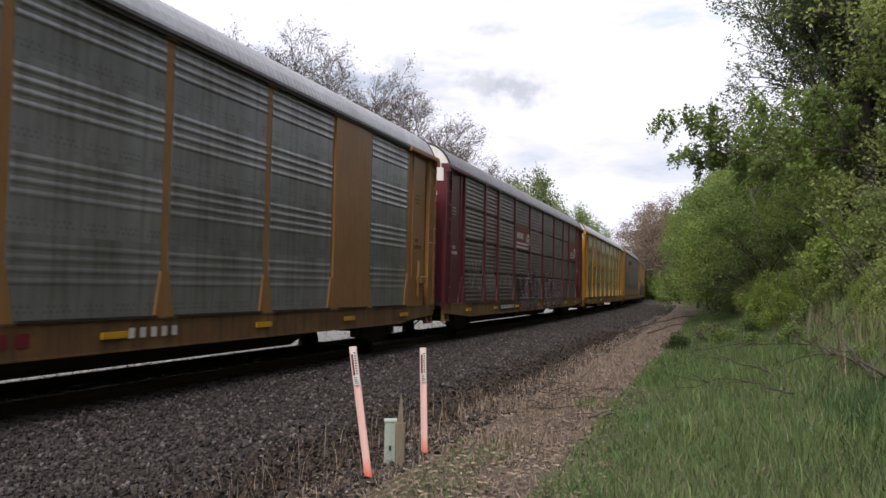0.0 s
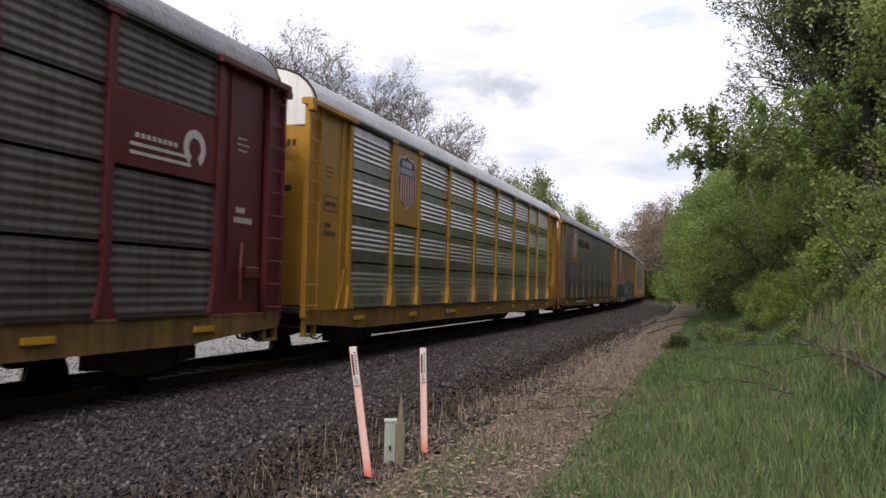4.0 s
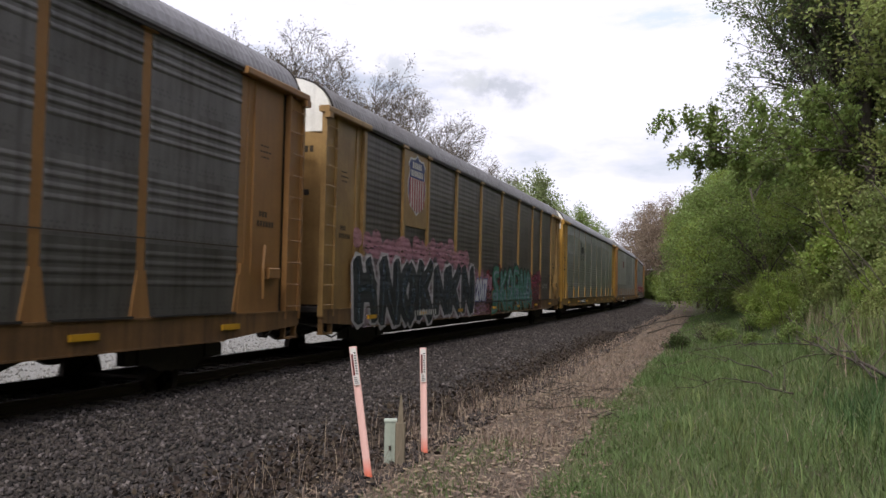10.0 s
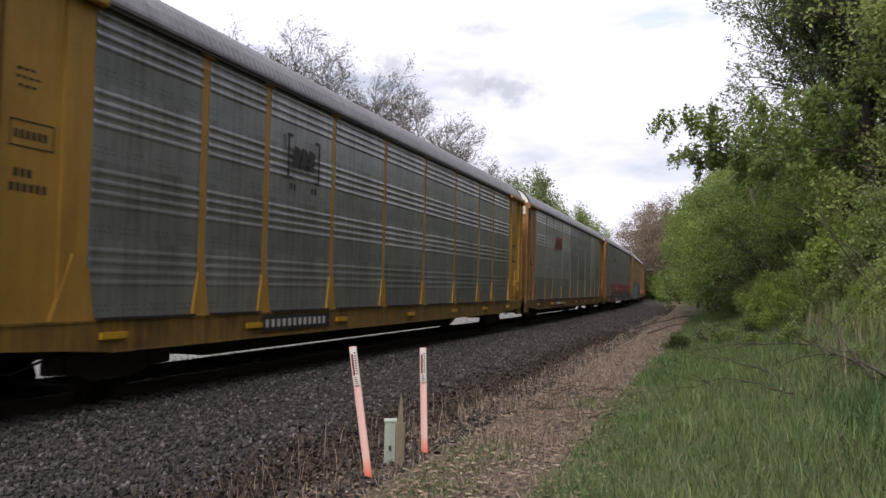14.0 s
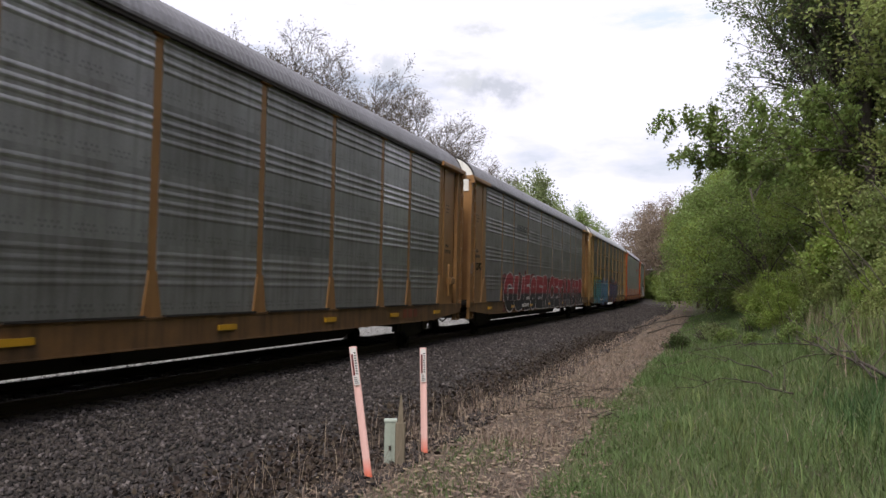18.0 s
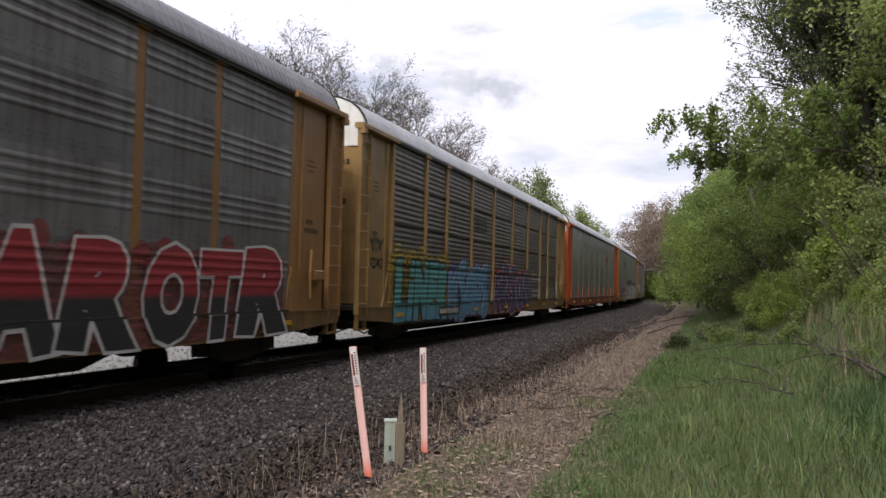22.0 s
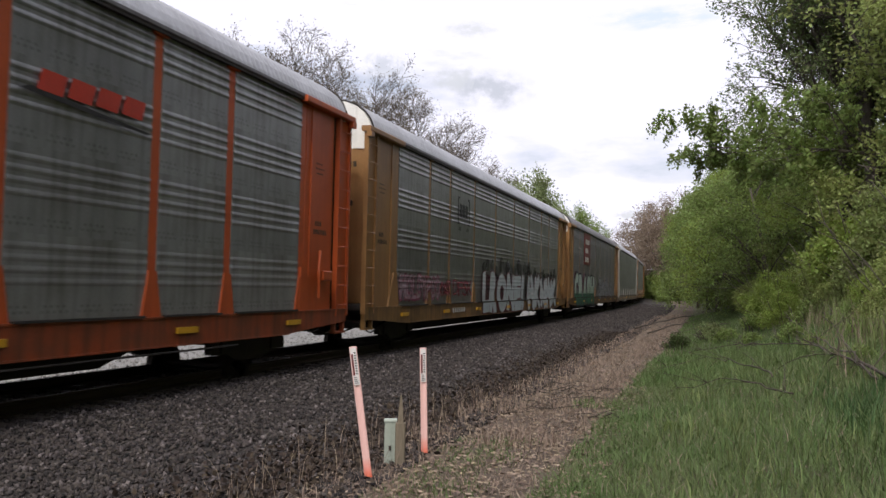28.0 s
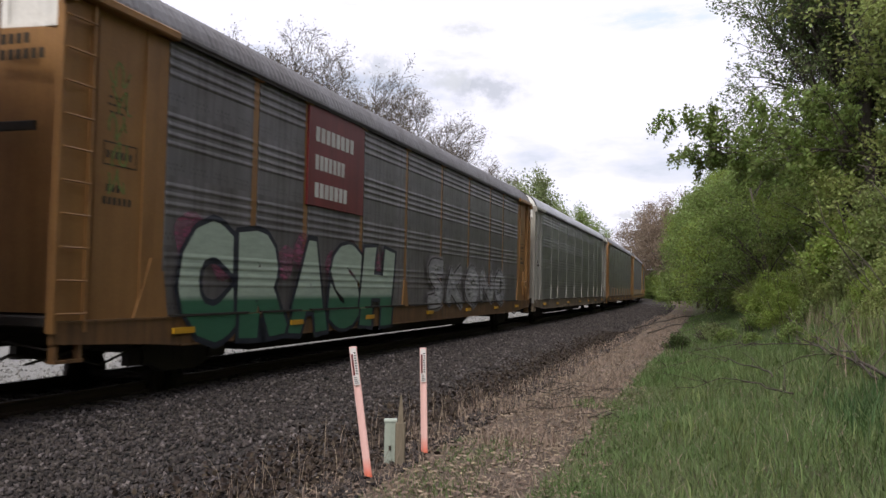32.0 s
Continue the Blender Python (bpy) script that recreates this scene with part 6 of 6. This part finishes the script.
# ---------------------------------------------------------------- grass, straw, litter
def blades(name, count, s0, s1, u0, u1, h0, h1, width, mat, label, seed, power=1.5, bend=0.45, category="grass", clump=0.0, keep=None):
    """Bent blades of grass, three quads each, growing out of the ground."""
    r = np.random.RandomState(seed)
    s = s0 + (s1 - s0) * r.rand(count) ** power
    u = u0 + (u1 - u0) * r.rand(count)
    if clump:
        dens = np.array([noise.noise(Vector((a * clump, b * clump, seed))) for a, b in zip(s, u)])
        m = dens + r.uniform(-0.25, 0.25, count) > -0.05
        s, u = s[m], u[m]
    if keep is not None:
        m = np.array([keep(a, b) for a, b in zip(s, u)])
        s, u = s[m], u[m]
    n = len(s)
    base = np.array([beside(a, b, ground_z(b, a) - 0.02) for a, b in zip(s, u)])
    ang = r.uniform(0, 2 * math.pi, n)
    h = r.uniform(h0, h1, n) * np.clip(1 + 0.45 * np.array([noise.noise(Vector((a * 0.8, b * 0.8, 9.0))) for a, b in zip(s, u)]), 0.4, 1.6)
    lean = np.stack([np.cos(ang), np.sin(ang), np.zeros(n)], 1) * (h * bend * r.uniform(0.2, 1.2, n))[:, None]
    w = np.stack([-np.sin(ang), np.cos(ang), np.zeros(n)], 1) * (width * r.uniform(0.6, 1.3, n))[:, None]
    up = np.zeros((n, 3))
    up[:, 2] = h
    v = []
    for t, k, wd in ((0.0, 0.0, 1.0), (0.5, 0.25, 0.8), (1.0, 1.0, 0.12)):
        c = base + up * (t - 0.12 * k) + lean * k
        v += [c - w * wd * 0.5, c + w * wd * 0.5]
    v = np.stack(v, 1).reshape(-1, 3)
    i = np.arange(n)[:, None] * 6
    loops = np.concatenate([i + np.array([[0, 1, 3, 2]]), i + np.array([[2, 3, 5, 4]])], 0)
    ob = new(name, raw_mesh(name, v, 4, loops, mat))
    return tagged(ob, label, category, kind="stuff")


blades("grass", 95000, 3.6, 22.0, 7.7, 12.6, 0.05, 0.19, 0.0065, BLADE, "fresh green grass on the bank", 201, 1.4, 1.2)
blades("grass", 34000, 15.0, 60.0, 7.8, 13.5, 0.08, 0.26, 0.014, BLADE, "fresh green grass on the bank", 202, 1.3)
blades("weeds", 8000, 4.5, 30.0, 9.0, 13.5, 0.18, 0.42, 0.008, BLADE, "tall weedy grass on the bank", 203, 1.2, 0.35, clump=0.9)
blades("dry_stalks", 2000, 9.0, 40.0, 10.6, 14.0, 0.3, 0.85, 0.007, STRAW, "dry pale stalks among the grass", 204, 1.2, 0.5, clump=0.7)
blades("dry_stalks", 2600, 4.0, 14.0, 8.2, 12.0, 0.05, 0.2, 0.006, STRAW, "bleached dead blades among the green grass", 210, 1.3, 1.6)
blades("dry_grass", 14000, 4.5, 30.0, 5.7, 8.0, 0.03, 0.13, 0.007, STRAW, "flattened dead grass on the verge", 205, 1.4, 1.6)
blades("dry_grass", 9000, 9.0, 60.0, 5.6, 7.6, 0.06, 0.28, 0.010, STRAW, "standing dead grass along the ballast edge", 206, 1.3, 0.6, clump=0.7)
blades("dry_stalks", 420, 5.0, 14.0, 4.9, 6.4, 0.15, 0.5, 0.006, STRAW, "thin dead weed stalks at the ballast edge", 207, 1.2, 0.5)
blades("weeds", 5200, 5.0, 11.0, 10.2, 11.6, 0.12, 0.34, 0.011, BLADE_DARK, "darker rank grass on the bank", 214, 1.0, 0.5, clump=0.8)
blades("weeds", 5200, 5.0, 20.0, 8.4, 12.2, 0.14, 0.30, 0.008, BLADE_PALE, "pale fresh shoots in the grass", 215, 1.2, 0.7, clump=1.3)
blades("weeds", 9000, 10.0, 30.0, 11.2, 14.6, 0.35, 0.85, 0.013, BLADE_PALE, "tall pale weeds at the foot of the bushes", 216, 1.2, 0.4, clump=0.6)
blades("dry_stalks", 1700, 10.0, 32.0, 11.2, 15.0, 0.4, 1.0, 0.008, STRAW, "tall dry stalks at the foot of the bushes", 217, 1.2, 0.4, clump=0.5)
blades("grass", 2500, 6.4, 9.5, 6.3, 7.3, 0.03, 0.10, 0.008, BLADE, "short green grass round the marker posts", 208, 1.0, 0.6, clump=1.4)
blades("grass", 420, 12.3, 13.1, 7.1, 7.8, 0.06, 0.14, 0.010, BLADE, "small green tuft in the dead grass", 209, 1.0)


def litter(name, count, s0, s1, u0, u1, size, mat, label, seed):
    r = np.random.RandomState(seed)
    s, u = s0 + (s1 - s0) * r.rand(count) ** 1.5, r.uniform(u0, u1, count)
    c = np.array([beside(a, b, ground_z(b, a) + 0.012) for a, b in zip(s, u)])
    q = leaf_quads(c, (0.01, 0.01, 0.012), 1, size, r)
    mean = q.mean(1, keepdims=True)
    q[:, :, 2] = mean[:, :, 2] + (q[:, :, 2] - mean[:, :, 2]) * 0.35
    ob = new(name, quads_mesh(name, q, mat))
    return tagged(ob, label, "leaf litter", kind="stuff")


litter("leaf_litter", 14000, 4.0, 40.0, 5.5, 8.2, 0.045, LITTER, "brown dead leaves strewn over the verge", 211)
litter("leaf_litter", 5000, 4.0, 30.0, 5.3, 8.0, 0.05, STRAW, "pale bleached leaves strewn over the verge", 212)

r = np.random.RandomState(213)
_s, _u = 4.0 + 34.0 * r.rand(16000) ** 1.5, 5.15 + 0.42 * r.normal(0, 1, 16000)
_c = np.array([beside(a, b, ground_z(b, a) + 0.03) for a, b in zip(_s, _u)])
tagged(new("soil", quads_mesh("soil", leaf_quads(_c, (0.01, 0.01, 0.02), 1, 0.05, r), SOIL)), "crumbs of dark soil between ballast and verge", "soil", kind="stuff")

# dead boughs lying in the grass, sticks on the verge
_b = random.Random(9)


def bough(points, r0, label, twigs=5, name="fallen_branch", mat=None):
    rng = np.random.RandomState(_b.randrange(10000))
    pts = [Vector(p) for p in points]
    fine = []
    for a, b in zip(pts[:-1], pts[1:]):
        for k in range(4):
            fine.append(a.lerp(b, k / 4) + Vector(rng.normal(0, 0.02, 3)))
    fine.append(pts[-1])
    sh = Shape()
    n = len(fine)
    sh.tube(fine, [0.7 * r0 * (1 - 0.8 * k / n) for k in range(n)], 6)
    for k in range(twigs):
        i = rng.randint(1, n - 1)
        d = (fine[i] - fine[i - 1]).normalized() + Vector(rng.normal(0, 0.5, 3)) + Vector((0, 0, 0.25))
        p, _ = limb_path(fine[i], d, rng.uniform(0.4, 1.1), 4, rng, 0.0, 0.15)
        sh.tube(p, [r0 * 0.3 * (1 - 0.18 * j) for j in range(5)], 4)
    ob = thing(name, sh.mesh(name, True), mat or TWIG, Matrix(), label, "branch", "fallen branches")
    return ob


bough([(1.95, 8.6, 0.50), (1.69, 9.8, 0.56), (1.66, 12.0, 0.58), (1.53, 14.6, 0.56), (0.75, 18.8, 0.34)], 0.038, "bare grey bough lying across the grassy bank", 12)
bough([(0.81, 12.4, 0.26), (0.67, 13.2, 0.26), (0.3, 15.2, 0.22), (-0.12, 17.2, 0.12), (-1.07, 16.4, -0.1)], 0.020, "thin dead branch lying in the green grass", 10)
bough([(0.9, 10.6, 0.2), (0.56, 11.7, 0.2), (0.12, 13.2, 0.12), (-0.61, 12.5, -0.06)], 0.018, "thin dead branch lying in the green grass", 8)
bough([(1.61, 9.7, 0.52), (1.68, 11.7, 0.62), (1.71, 15.6, 0.66), (1.43, 21.0, 0.55)], 0.024, "slender grey bough lying on the grassy bank", 12)
bough([(0.9, 19.2, 0.3), (0.48, 20.2, 0.2), (-0.51, 20.5, -0.02)], 0.026, "grey dead branch lying in the weeds", 7)
bough([(0.56, 34.0, 0.2), (-0.27, 33.0, 0.12), (-1.4, 31.0, -0.1)], 0.032, "bleached dead branch beside the verge", 6)
bough([(-3.3, 38.0, -0.30), (-2.2, 42.0, -0.05), (-0.8, 48.0, 0.15), (0.2, 54.0, 0.35)], 0.05, "long bleached branch fallen beside the line", 5)
bough([(-2.4, 34.0, -0.28), (-1.4, 38.5, -0.05), (-0.4, 43.0, 0.12)], 0.045, "long bleached branch fallen beside the line", 4)
bough([(-1.35, 11.3, -0.28), (-1.0, 11.6, -0.27)], 0.03, "short brown log end on the verge", 0, "stick")
bough([(-2.7, 12.6, -0.33), (-2.2, 13.1, -0.31), (-1.6, 13.3, -0.30)], 0.018, "dry stick on the dead grass", 2, "stick")
bough([(-2.3, 11.9, -0.32), (-1.8, 12.4, -0.30)], 0.016, "dry stick on the dead grass", 1, "stick")
bough([(-2.9, 15.0, -0.36), (-2.2, 15.9, -0.32)], 0.018, "dry stick on the dead grass", 2, "stick")
bough([(-3.6, 9.2, -0.42), (-3.42, 9.3, -0.40)], 0.018, "short grey stick on the ballast", 0, "stick")
for k in range(26):
    s, u = 8 + 26 * _b.random() ** 1.4, _b.uniform(6.0, 8.0)
    x, y, _ = beside(s, u)
    z = ground_z(u, s) + 0.02
    a = _b.uniform(0, 6.28)
    bough([(x, y, z), (x + 0.35 * math.cos(a), y + 0.35 * math.sin(a), z + 0.03)], 0.009, "dry twig on the dead grass", 1, "stick")
for k in range(22):
    s, u = _b.uniform(11.2, 14.5), _b.uniform(6.3, 7.9)
    x, y, _ = beside(s, u)
    z, a = ground_z(u, s) + 0.03, _b.uniform(-0.5, 0.5)
    bough([(x, y, z), (x + 0.4 * math.cos(a), y + 0.4 * math.sin(a), z + 0.05)], _b.uniform(0.008, 0.018), "dark broken stick lying on the verge", 1, "stick")
# a small dark shrub where the verge narrows
bush_mesh(("shrub", 0), 130, 0.9, 0.75, 220, 8, 0.05)
plant_bush(("shrub", 0), -0.95, 24.9, -0.32, 0, 0.75, LEAF[5], "small dark green shrub beside the verge", "")
plant_bush(("shrub", 0), -0.1, 27.5, -0.15, 90, 0.9, LEAF[3], "small green shrub in the grass", "")
for x, y, sc in ((2.9, 10.6, 0.55), (3.3, 11.8, 0.7), (2.6, 13.0, 0.6), (3.1, 14.2, 0.8), (2.4, 15.4, 0.6), (1.7, 16.4, 0.5), (0.9, 21.5, 0.6), (0.4, 24.5, 0.7), (1.2, 26.0, 0.9), (-0.45, 9.9, 0.2), (1.9, 12.5, 0.4), (1.5, 18.5, 0.6), (2.6, 18.5, 0.8), (2.2, 22.0, 0.9)):
    plant_bush(("shrub", 0), x, y, ground_z(x - TRACK_X, y) - 0.03, _b.uniform(0, 360), sc, LEAF[1], "low leafy weed clump in the grass", "weed clumps")

# ---------------------------------------------------------------- markers beside the line
def fading(name, low, high, z0, z1):
    """Plastic whose dye has bleached towards the top."""
    m = bpy.data.materials.new(name)
    m.use_nodes = True
    n, l = nodes_of(m.node_tree)
    out, b = n.new("ShaderNodeOutputMaterial"), n.new("ShaderNodeBsdfPrincipled")
    b.inputs["Roughness"].default_value = 0.45
    tc, sp, mr = n.new("ShaderNodeTexCoord"), n.new("ShaderNodeSeparateXYZ"), n.new("ShaderNodeMapRange")
    no = n.new("ShaderNodeTexNoise")
    no.inputs["Scale"].default_value = 9.0
    l.new(tc.outputs["Object"], no.inputs["Vector"])
    l.new(tc.outputs["Object"], sp.inputs[0])
    ad = n.new("ShaderNodeMath")
    ad.operation = "MULTIPLY_ADD"
    l.new(no.outputs["Fac"], ad.inputs[0])
    ad.inputs[1].default_value = 0.10
    l.new(sp.outputs["Z"], ad.inputs[2])
    mr.inputs["From Min"].default_value, mr.inputs["From Max"].default_value = z0, z1
    l.new(ad.outputs[0], mr.inputs["Value"])
    ramp = n.new("ShaderNodeValToRGB")
    ramp.color_ramp.elements[0].color, ramp.color_ramp.elements[1].color = (*low, 1), (*high, 1)
    l.new(mr.outputs[0], ramp.inputs["Fac"])
    l.new(ramp.outputs["Color"], b.inputs["Base Color"])
    l.new(b.outputs[0], out.inputs[0])
    return m


STAKE = fading("bleached_orange_plastic", (0.80, 0.12, 0.04), (0.82, 0.52, 0.49), 0.06, 0.26)
STICKER = paint((0.74, 0.70, 0.70), 0.4, 0.2, 0.1)
STICKER_RED = paint((0.14, 0.02, 0.02), 0.5, 0.2, 0.1)


def marker_post(x, y, z, height, lean_x, lean_y, turn):
    ob = empty("marker_post", pose(x, y, z, lean_y, lean_x, turn), "slim orange-pink plastic marker post with warning label", "marker post", "marker posts")
    w = 0.036
    sh = Shape().prism([(-w, -0.006), (-w + 0.006, -0.016), (-0.010, -0.007), (0.010, -0.007), (w - 0.006, -0.016), (w, -0.006), (w - 0.004, 0.003), (0.0, 0.006), (-w + 0.004, 0.003)], 2, -0.15, height)
    part("blade", sh.mesh("blade"), STAKE, ob)
    st = part("sticker", Shape().box(-0.028, 0.028, -0.0205, -0.0175, height - 0.36, height - 0.01).mesh("sticker"), STICKER, ob, "white printed warning sticker")
    part("red_band", Shape().box(-0.024, -0.006, -0.0225, -0.0208, height - 0.27, height - 0.07).mesh("red_band"), STICKER_RED, st)
    bl = Shape()
    for k in range(9):
        bl.box(0.002, 0.020, -0.0225, -0.0208, height - 0.26 + k * 0.024, height - 0.248 + k * 0.024)
    for k in range(4):
        bl.box(-0.020, 0.018 - 0.004 * k, -0.0225, -0.0208, height - 0.345 + k * 0.018, height - 0.338 + k * 0.018)
    part("print_bars", bl.mesh("print_bars"), BLACK_PAINT, st)


marker_post(-3.03, 7.33, -0.43, 1.25, -8.3, 0, 20)
marker_post(-2.89, 8.51, -0.42, 1.15, -2.0, 0, 18)
ped = empty("cable_pedestal", pose(-3.10, 8.04, -0.43, 0, 0, 18), "pale green metal cable pedestal beside a marker", "pedestal")
GREEN_BOX = paint((0.42, 0.48, 0.42), 0.45, 0.3, 0.4)
part("housing", Shape().box(-0.058, 0.058, -0.05, 0.05, -0.05, 0.43, 0.008).mesh("housing"), GREEN_BOX, ped)
part("cap", Shape().box(-0.064, 0.064, -0.056, 0.056, 0.425, 0.46, 0.01).mesh("cap"), GREEN_BOX, ped)
part("latch", Shape().box(-0.012, 0.012, -0.062, -0.049, 0.16, 0.20).mesh("latch"), STEEL_BLACK, ped)
WOOD_POST = material("weathered_post", (0.20, 0.165, 0.12), 0.9, 0, 0.5, 4.0, 0.25, 40.0, 0.6, (0.10, 0.085, 0.065), stretch=(1, 1, 0.15))
post = empty("wooden_stub", pose(-2.97, 7.98, -0.45, 0, 0, 18), "weathered grey wooden stub beside the pedestal", "post")
part("stub", Shape().box(-0.05, 0.05, -0.04, 0.04, -0.1, 0.46, 0.01).prism([(-0.03, 0.44), (0.03, 0.44), (0.012, 0.70), (-0.004, 0.76), (-0.02, 0.6)], 1, -0.012, 0.012).mesh("stub"), WOOD_POST, post)
hook = thing("bent_rod", Shape().tube([(0, 0, -0.1), (0, 0, 0.12), (-0.02, 0, 0.18), (-0.08, 0, 0.20), (-0.12, 0, 0.16)], 0.012, 6).mesh("bent_rod", True), STEEL_BLACK, pose(-4.28, 15.2, -0.44, 0, 0, 20), "bent black rod sticking out of the ballast", "rod")


# ---------------------------------------------------------------- drifting clouds
def cloud_material(name, grey, seed):
    m = bpy.data.materials.new(name)
    m.use_nodes = True
    n, l = nodes_of(m.node_tree)
    out, em, tp, ms = n.new("ShaderNodeOutputMaterial"), n.new("ShaderNodeEmission"), n.new("ShaderNodeBsdfTransparent"), n.new("ShaderNodeMixShader")
    em.inputs["Color"].default_value, em.inputs["Strength"].default_value = (*grey, 1), 1.0
    tc, mp, no, gr = n.new("ShaderNodeTexCoord"), n.new("ShaderNodeMapping"), n.new("ShaderNodeTexNoise"), n.new("ShaderNodeTexGradient")
    gr.gradient_type = "SPHERICAL"
    l.new(tc.outputs["Object"], gr.inputs["Vector"])
    mp.inputs["Location"].default_value = (seed, seed * 2.0, 0)
    mp.inputs["Scale"].default_value = (1.9, 1.1, 1)
    l.new(tc.outputs["Object"], mp.inputs["Vector"])
    no.inputs["Scale"].default_value, no.inputs["Detail"].default_value, no.inputs["Roughness"].default_value = 1.6, 6, 0.55
    l.new(mp.outputs[0], no.inputs["Vector"])
    ad, mr = n.new("ShaderNodeMath"), n.new("ShaderNodeMapRange")
    ad.operation = "MULTIPLY"
    sc = n.new("ShaderNodeMath")
    sc.operation = "MULTIPLY_ADD"
    l.new(no.outputs["Fac"], sc.inputs[0])
    sc.inputs[1].default_value, sc.inputs[2].default_value = 2.6, -0.55
    l.new(sc.outputs[0], ad.inputs[0])
    l.new(gr.outputs["Fac"], ad.inputs[1])
    mr.inputs["From Min"].default_value, mr.inputs["From Max"].default_value = 0.12, 0.75
    mr.inputs["To Max"].default_value = 0.8
    mr.interpolation_type = "SMOOTHSTEP"
    l.new(ad.outputs[0], mr.inputs["Value"])
    l.new(mr.outputs[0], ms.inputs[0])
    l.new(tp.outputs[0], ms.inputs[1])
    l.new(em.outputs[0], ms.inputs[2])
    l.new(ms.outputs[0], out.inputs[0])
    return m


CLOUDS = []
FAR = 1800.0


def cloud(px_deg, elev_deg, w, h, grey, seed, drift):
    """A thin grey cloud far off. Bearing in degrees left of north, elevation in degrees, half sizes in metres."""
    b, e = radians(px_deg), radians(elev_deg)
    at = Vector((-math.sin(b) * math.cos(e), math.cos(b) * math.cos(e), math.sin(e))) * FAR
    n = 40
    v = [(math.cos(2 * math.pi * k / n), math.sin(2 * math.pi * k / n), 0.0) for k in range(n)]
    me = bpy.data.meshes.new("cloud")
    me.from_pydata(v, [], [tuple(range(n))])
    me.materials.append(cloud_material("cloud_grey", grey, seed))
    ob = new("cloud", me)
    tagged(ob, "thin grey cloud drifting in a bright white sky", "cloud", "drifting clouds")
    ob["kind"] = "structure"
    m = look(at, (0, 0, 0))
    ob.matrix_world = m
    ob.scale = (w, h, 1)
    ob.visible_shadow = False
    CLOUDS.append((ob, px_deg, elev_deg, drift))


cloud(13.2, 13.3, 130, 60, (0.58, 0.61, 0.70), 1.3, 1.75)
cloud(15.6, 14.0, 90, 40, (0.72, 0.74, 0.80), 4.1, 1.75)
cloud(20.8, 14.6, 70, 45, (0.66, 0.69, 0.79), 7.7, 1.5)
cloud(14.6, 17.2, 80, 26, (0.80, 0.81, 0.86), 2.9, 1.75)
cloud(2.6, 17.7, 190, 34, (0.74, 0.85, 1.0), 8.3, 1.2)
cloud(3.9, 5.0, 60, 16, (0.70, 0.71, 0.75), 5.2, 1.2)


# ---------------------------------------------------------------- what moves
PITCH = 28.65
# corrections to an even run, in metres, by time
EASE = ((0, -0.45), (1.5, -0.38), (3, -0.24), (6, -0.12), (9, -0.08), (13, 0.10), (16, 0.25), (19, 0.36), (22, 0.25), (25, 0.06), (28, -0.28), (30, -0.58), (32, -0.94))


def lead(t, n):
    """Where along the line the leading end of car n is at t seconds."""
    e = EASE
    k = max(i for i in range(len(e) - 1) if e[i][0] <= t)
    (t0, v0), (t1, v1) = e[k], e[k + 1]
    m0 = (v1 - e[k - 1][1]) / (t1 - e[k - 1][0]) if k else (v1 - v0) / (t1 - t0)
    m1 = (e[k + 2][1] - v0) / (e[k + 2][0] - t0) if k + 2 < len(e) else (v1 - v0) / (t1 - t0)
    h = t1 - t0
    q = (t - t0) / h
    c = (2 * q ** 3 - 3 * q ** 2 + 1) * v0 + (q ** 3 - 2 * q ** 2 + q) * h * m0 + (-2 * q ** 3 + 3 * q ** 2) * v1 + (q ** 3 - q ** 2) * h * m1
    return -12.31 + (n - 5) * PITCH + c - 9.423 * (t - 16) + 0.0014 * (t - 16) ** 2


def car_pose(t, n):
    s = lead(t, n) + HALF
    (x0, y0), (x1, y1) = line(s - 10), line(s + 10)
    return pose((x0 + x1) / 2, (y0 + y1) / 2, 0, 0, 0, math.degrees(math.atan2(-(x1 - x0), y1 - y0)))


def motions():
    times = [k * 0.8 for k in range(41)]
    for n, car in enumerate(CARS):
        walk(car, [(t, car_pose(t, n)) for t in times])
    for ob, bearing, elev, drift in CLOUDS:
        rows = []
        for t in (0.0, 16.0, 32.0):
            b, e = radians(bearing + drift * t / 32.0), radians(elev)
            rows.append((t, look(Vector((-math.sin(b) * math.cos(e), math.cos(b) * math.cos(e), math.sin(e))) * FAR, (0, 0, 0))))
        walk(ob, rows)
    # wheels roll: radius 0.445 m
    spin = [2 * k / 30 for k in range(481)]
    for ws in WHEELSETS:
        m = ws.matrix_local.copy()
        at = m.translation
        walk(ws, [(t, Matrix.Translation(at) @ Matrix.Rotation((lead(t, 0) - lead(0, 0)) / 0.445, 4, "X")) for t in spin])


motions()
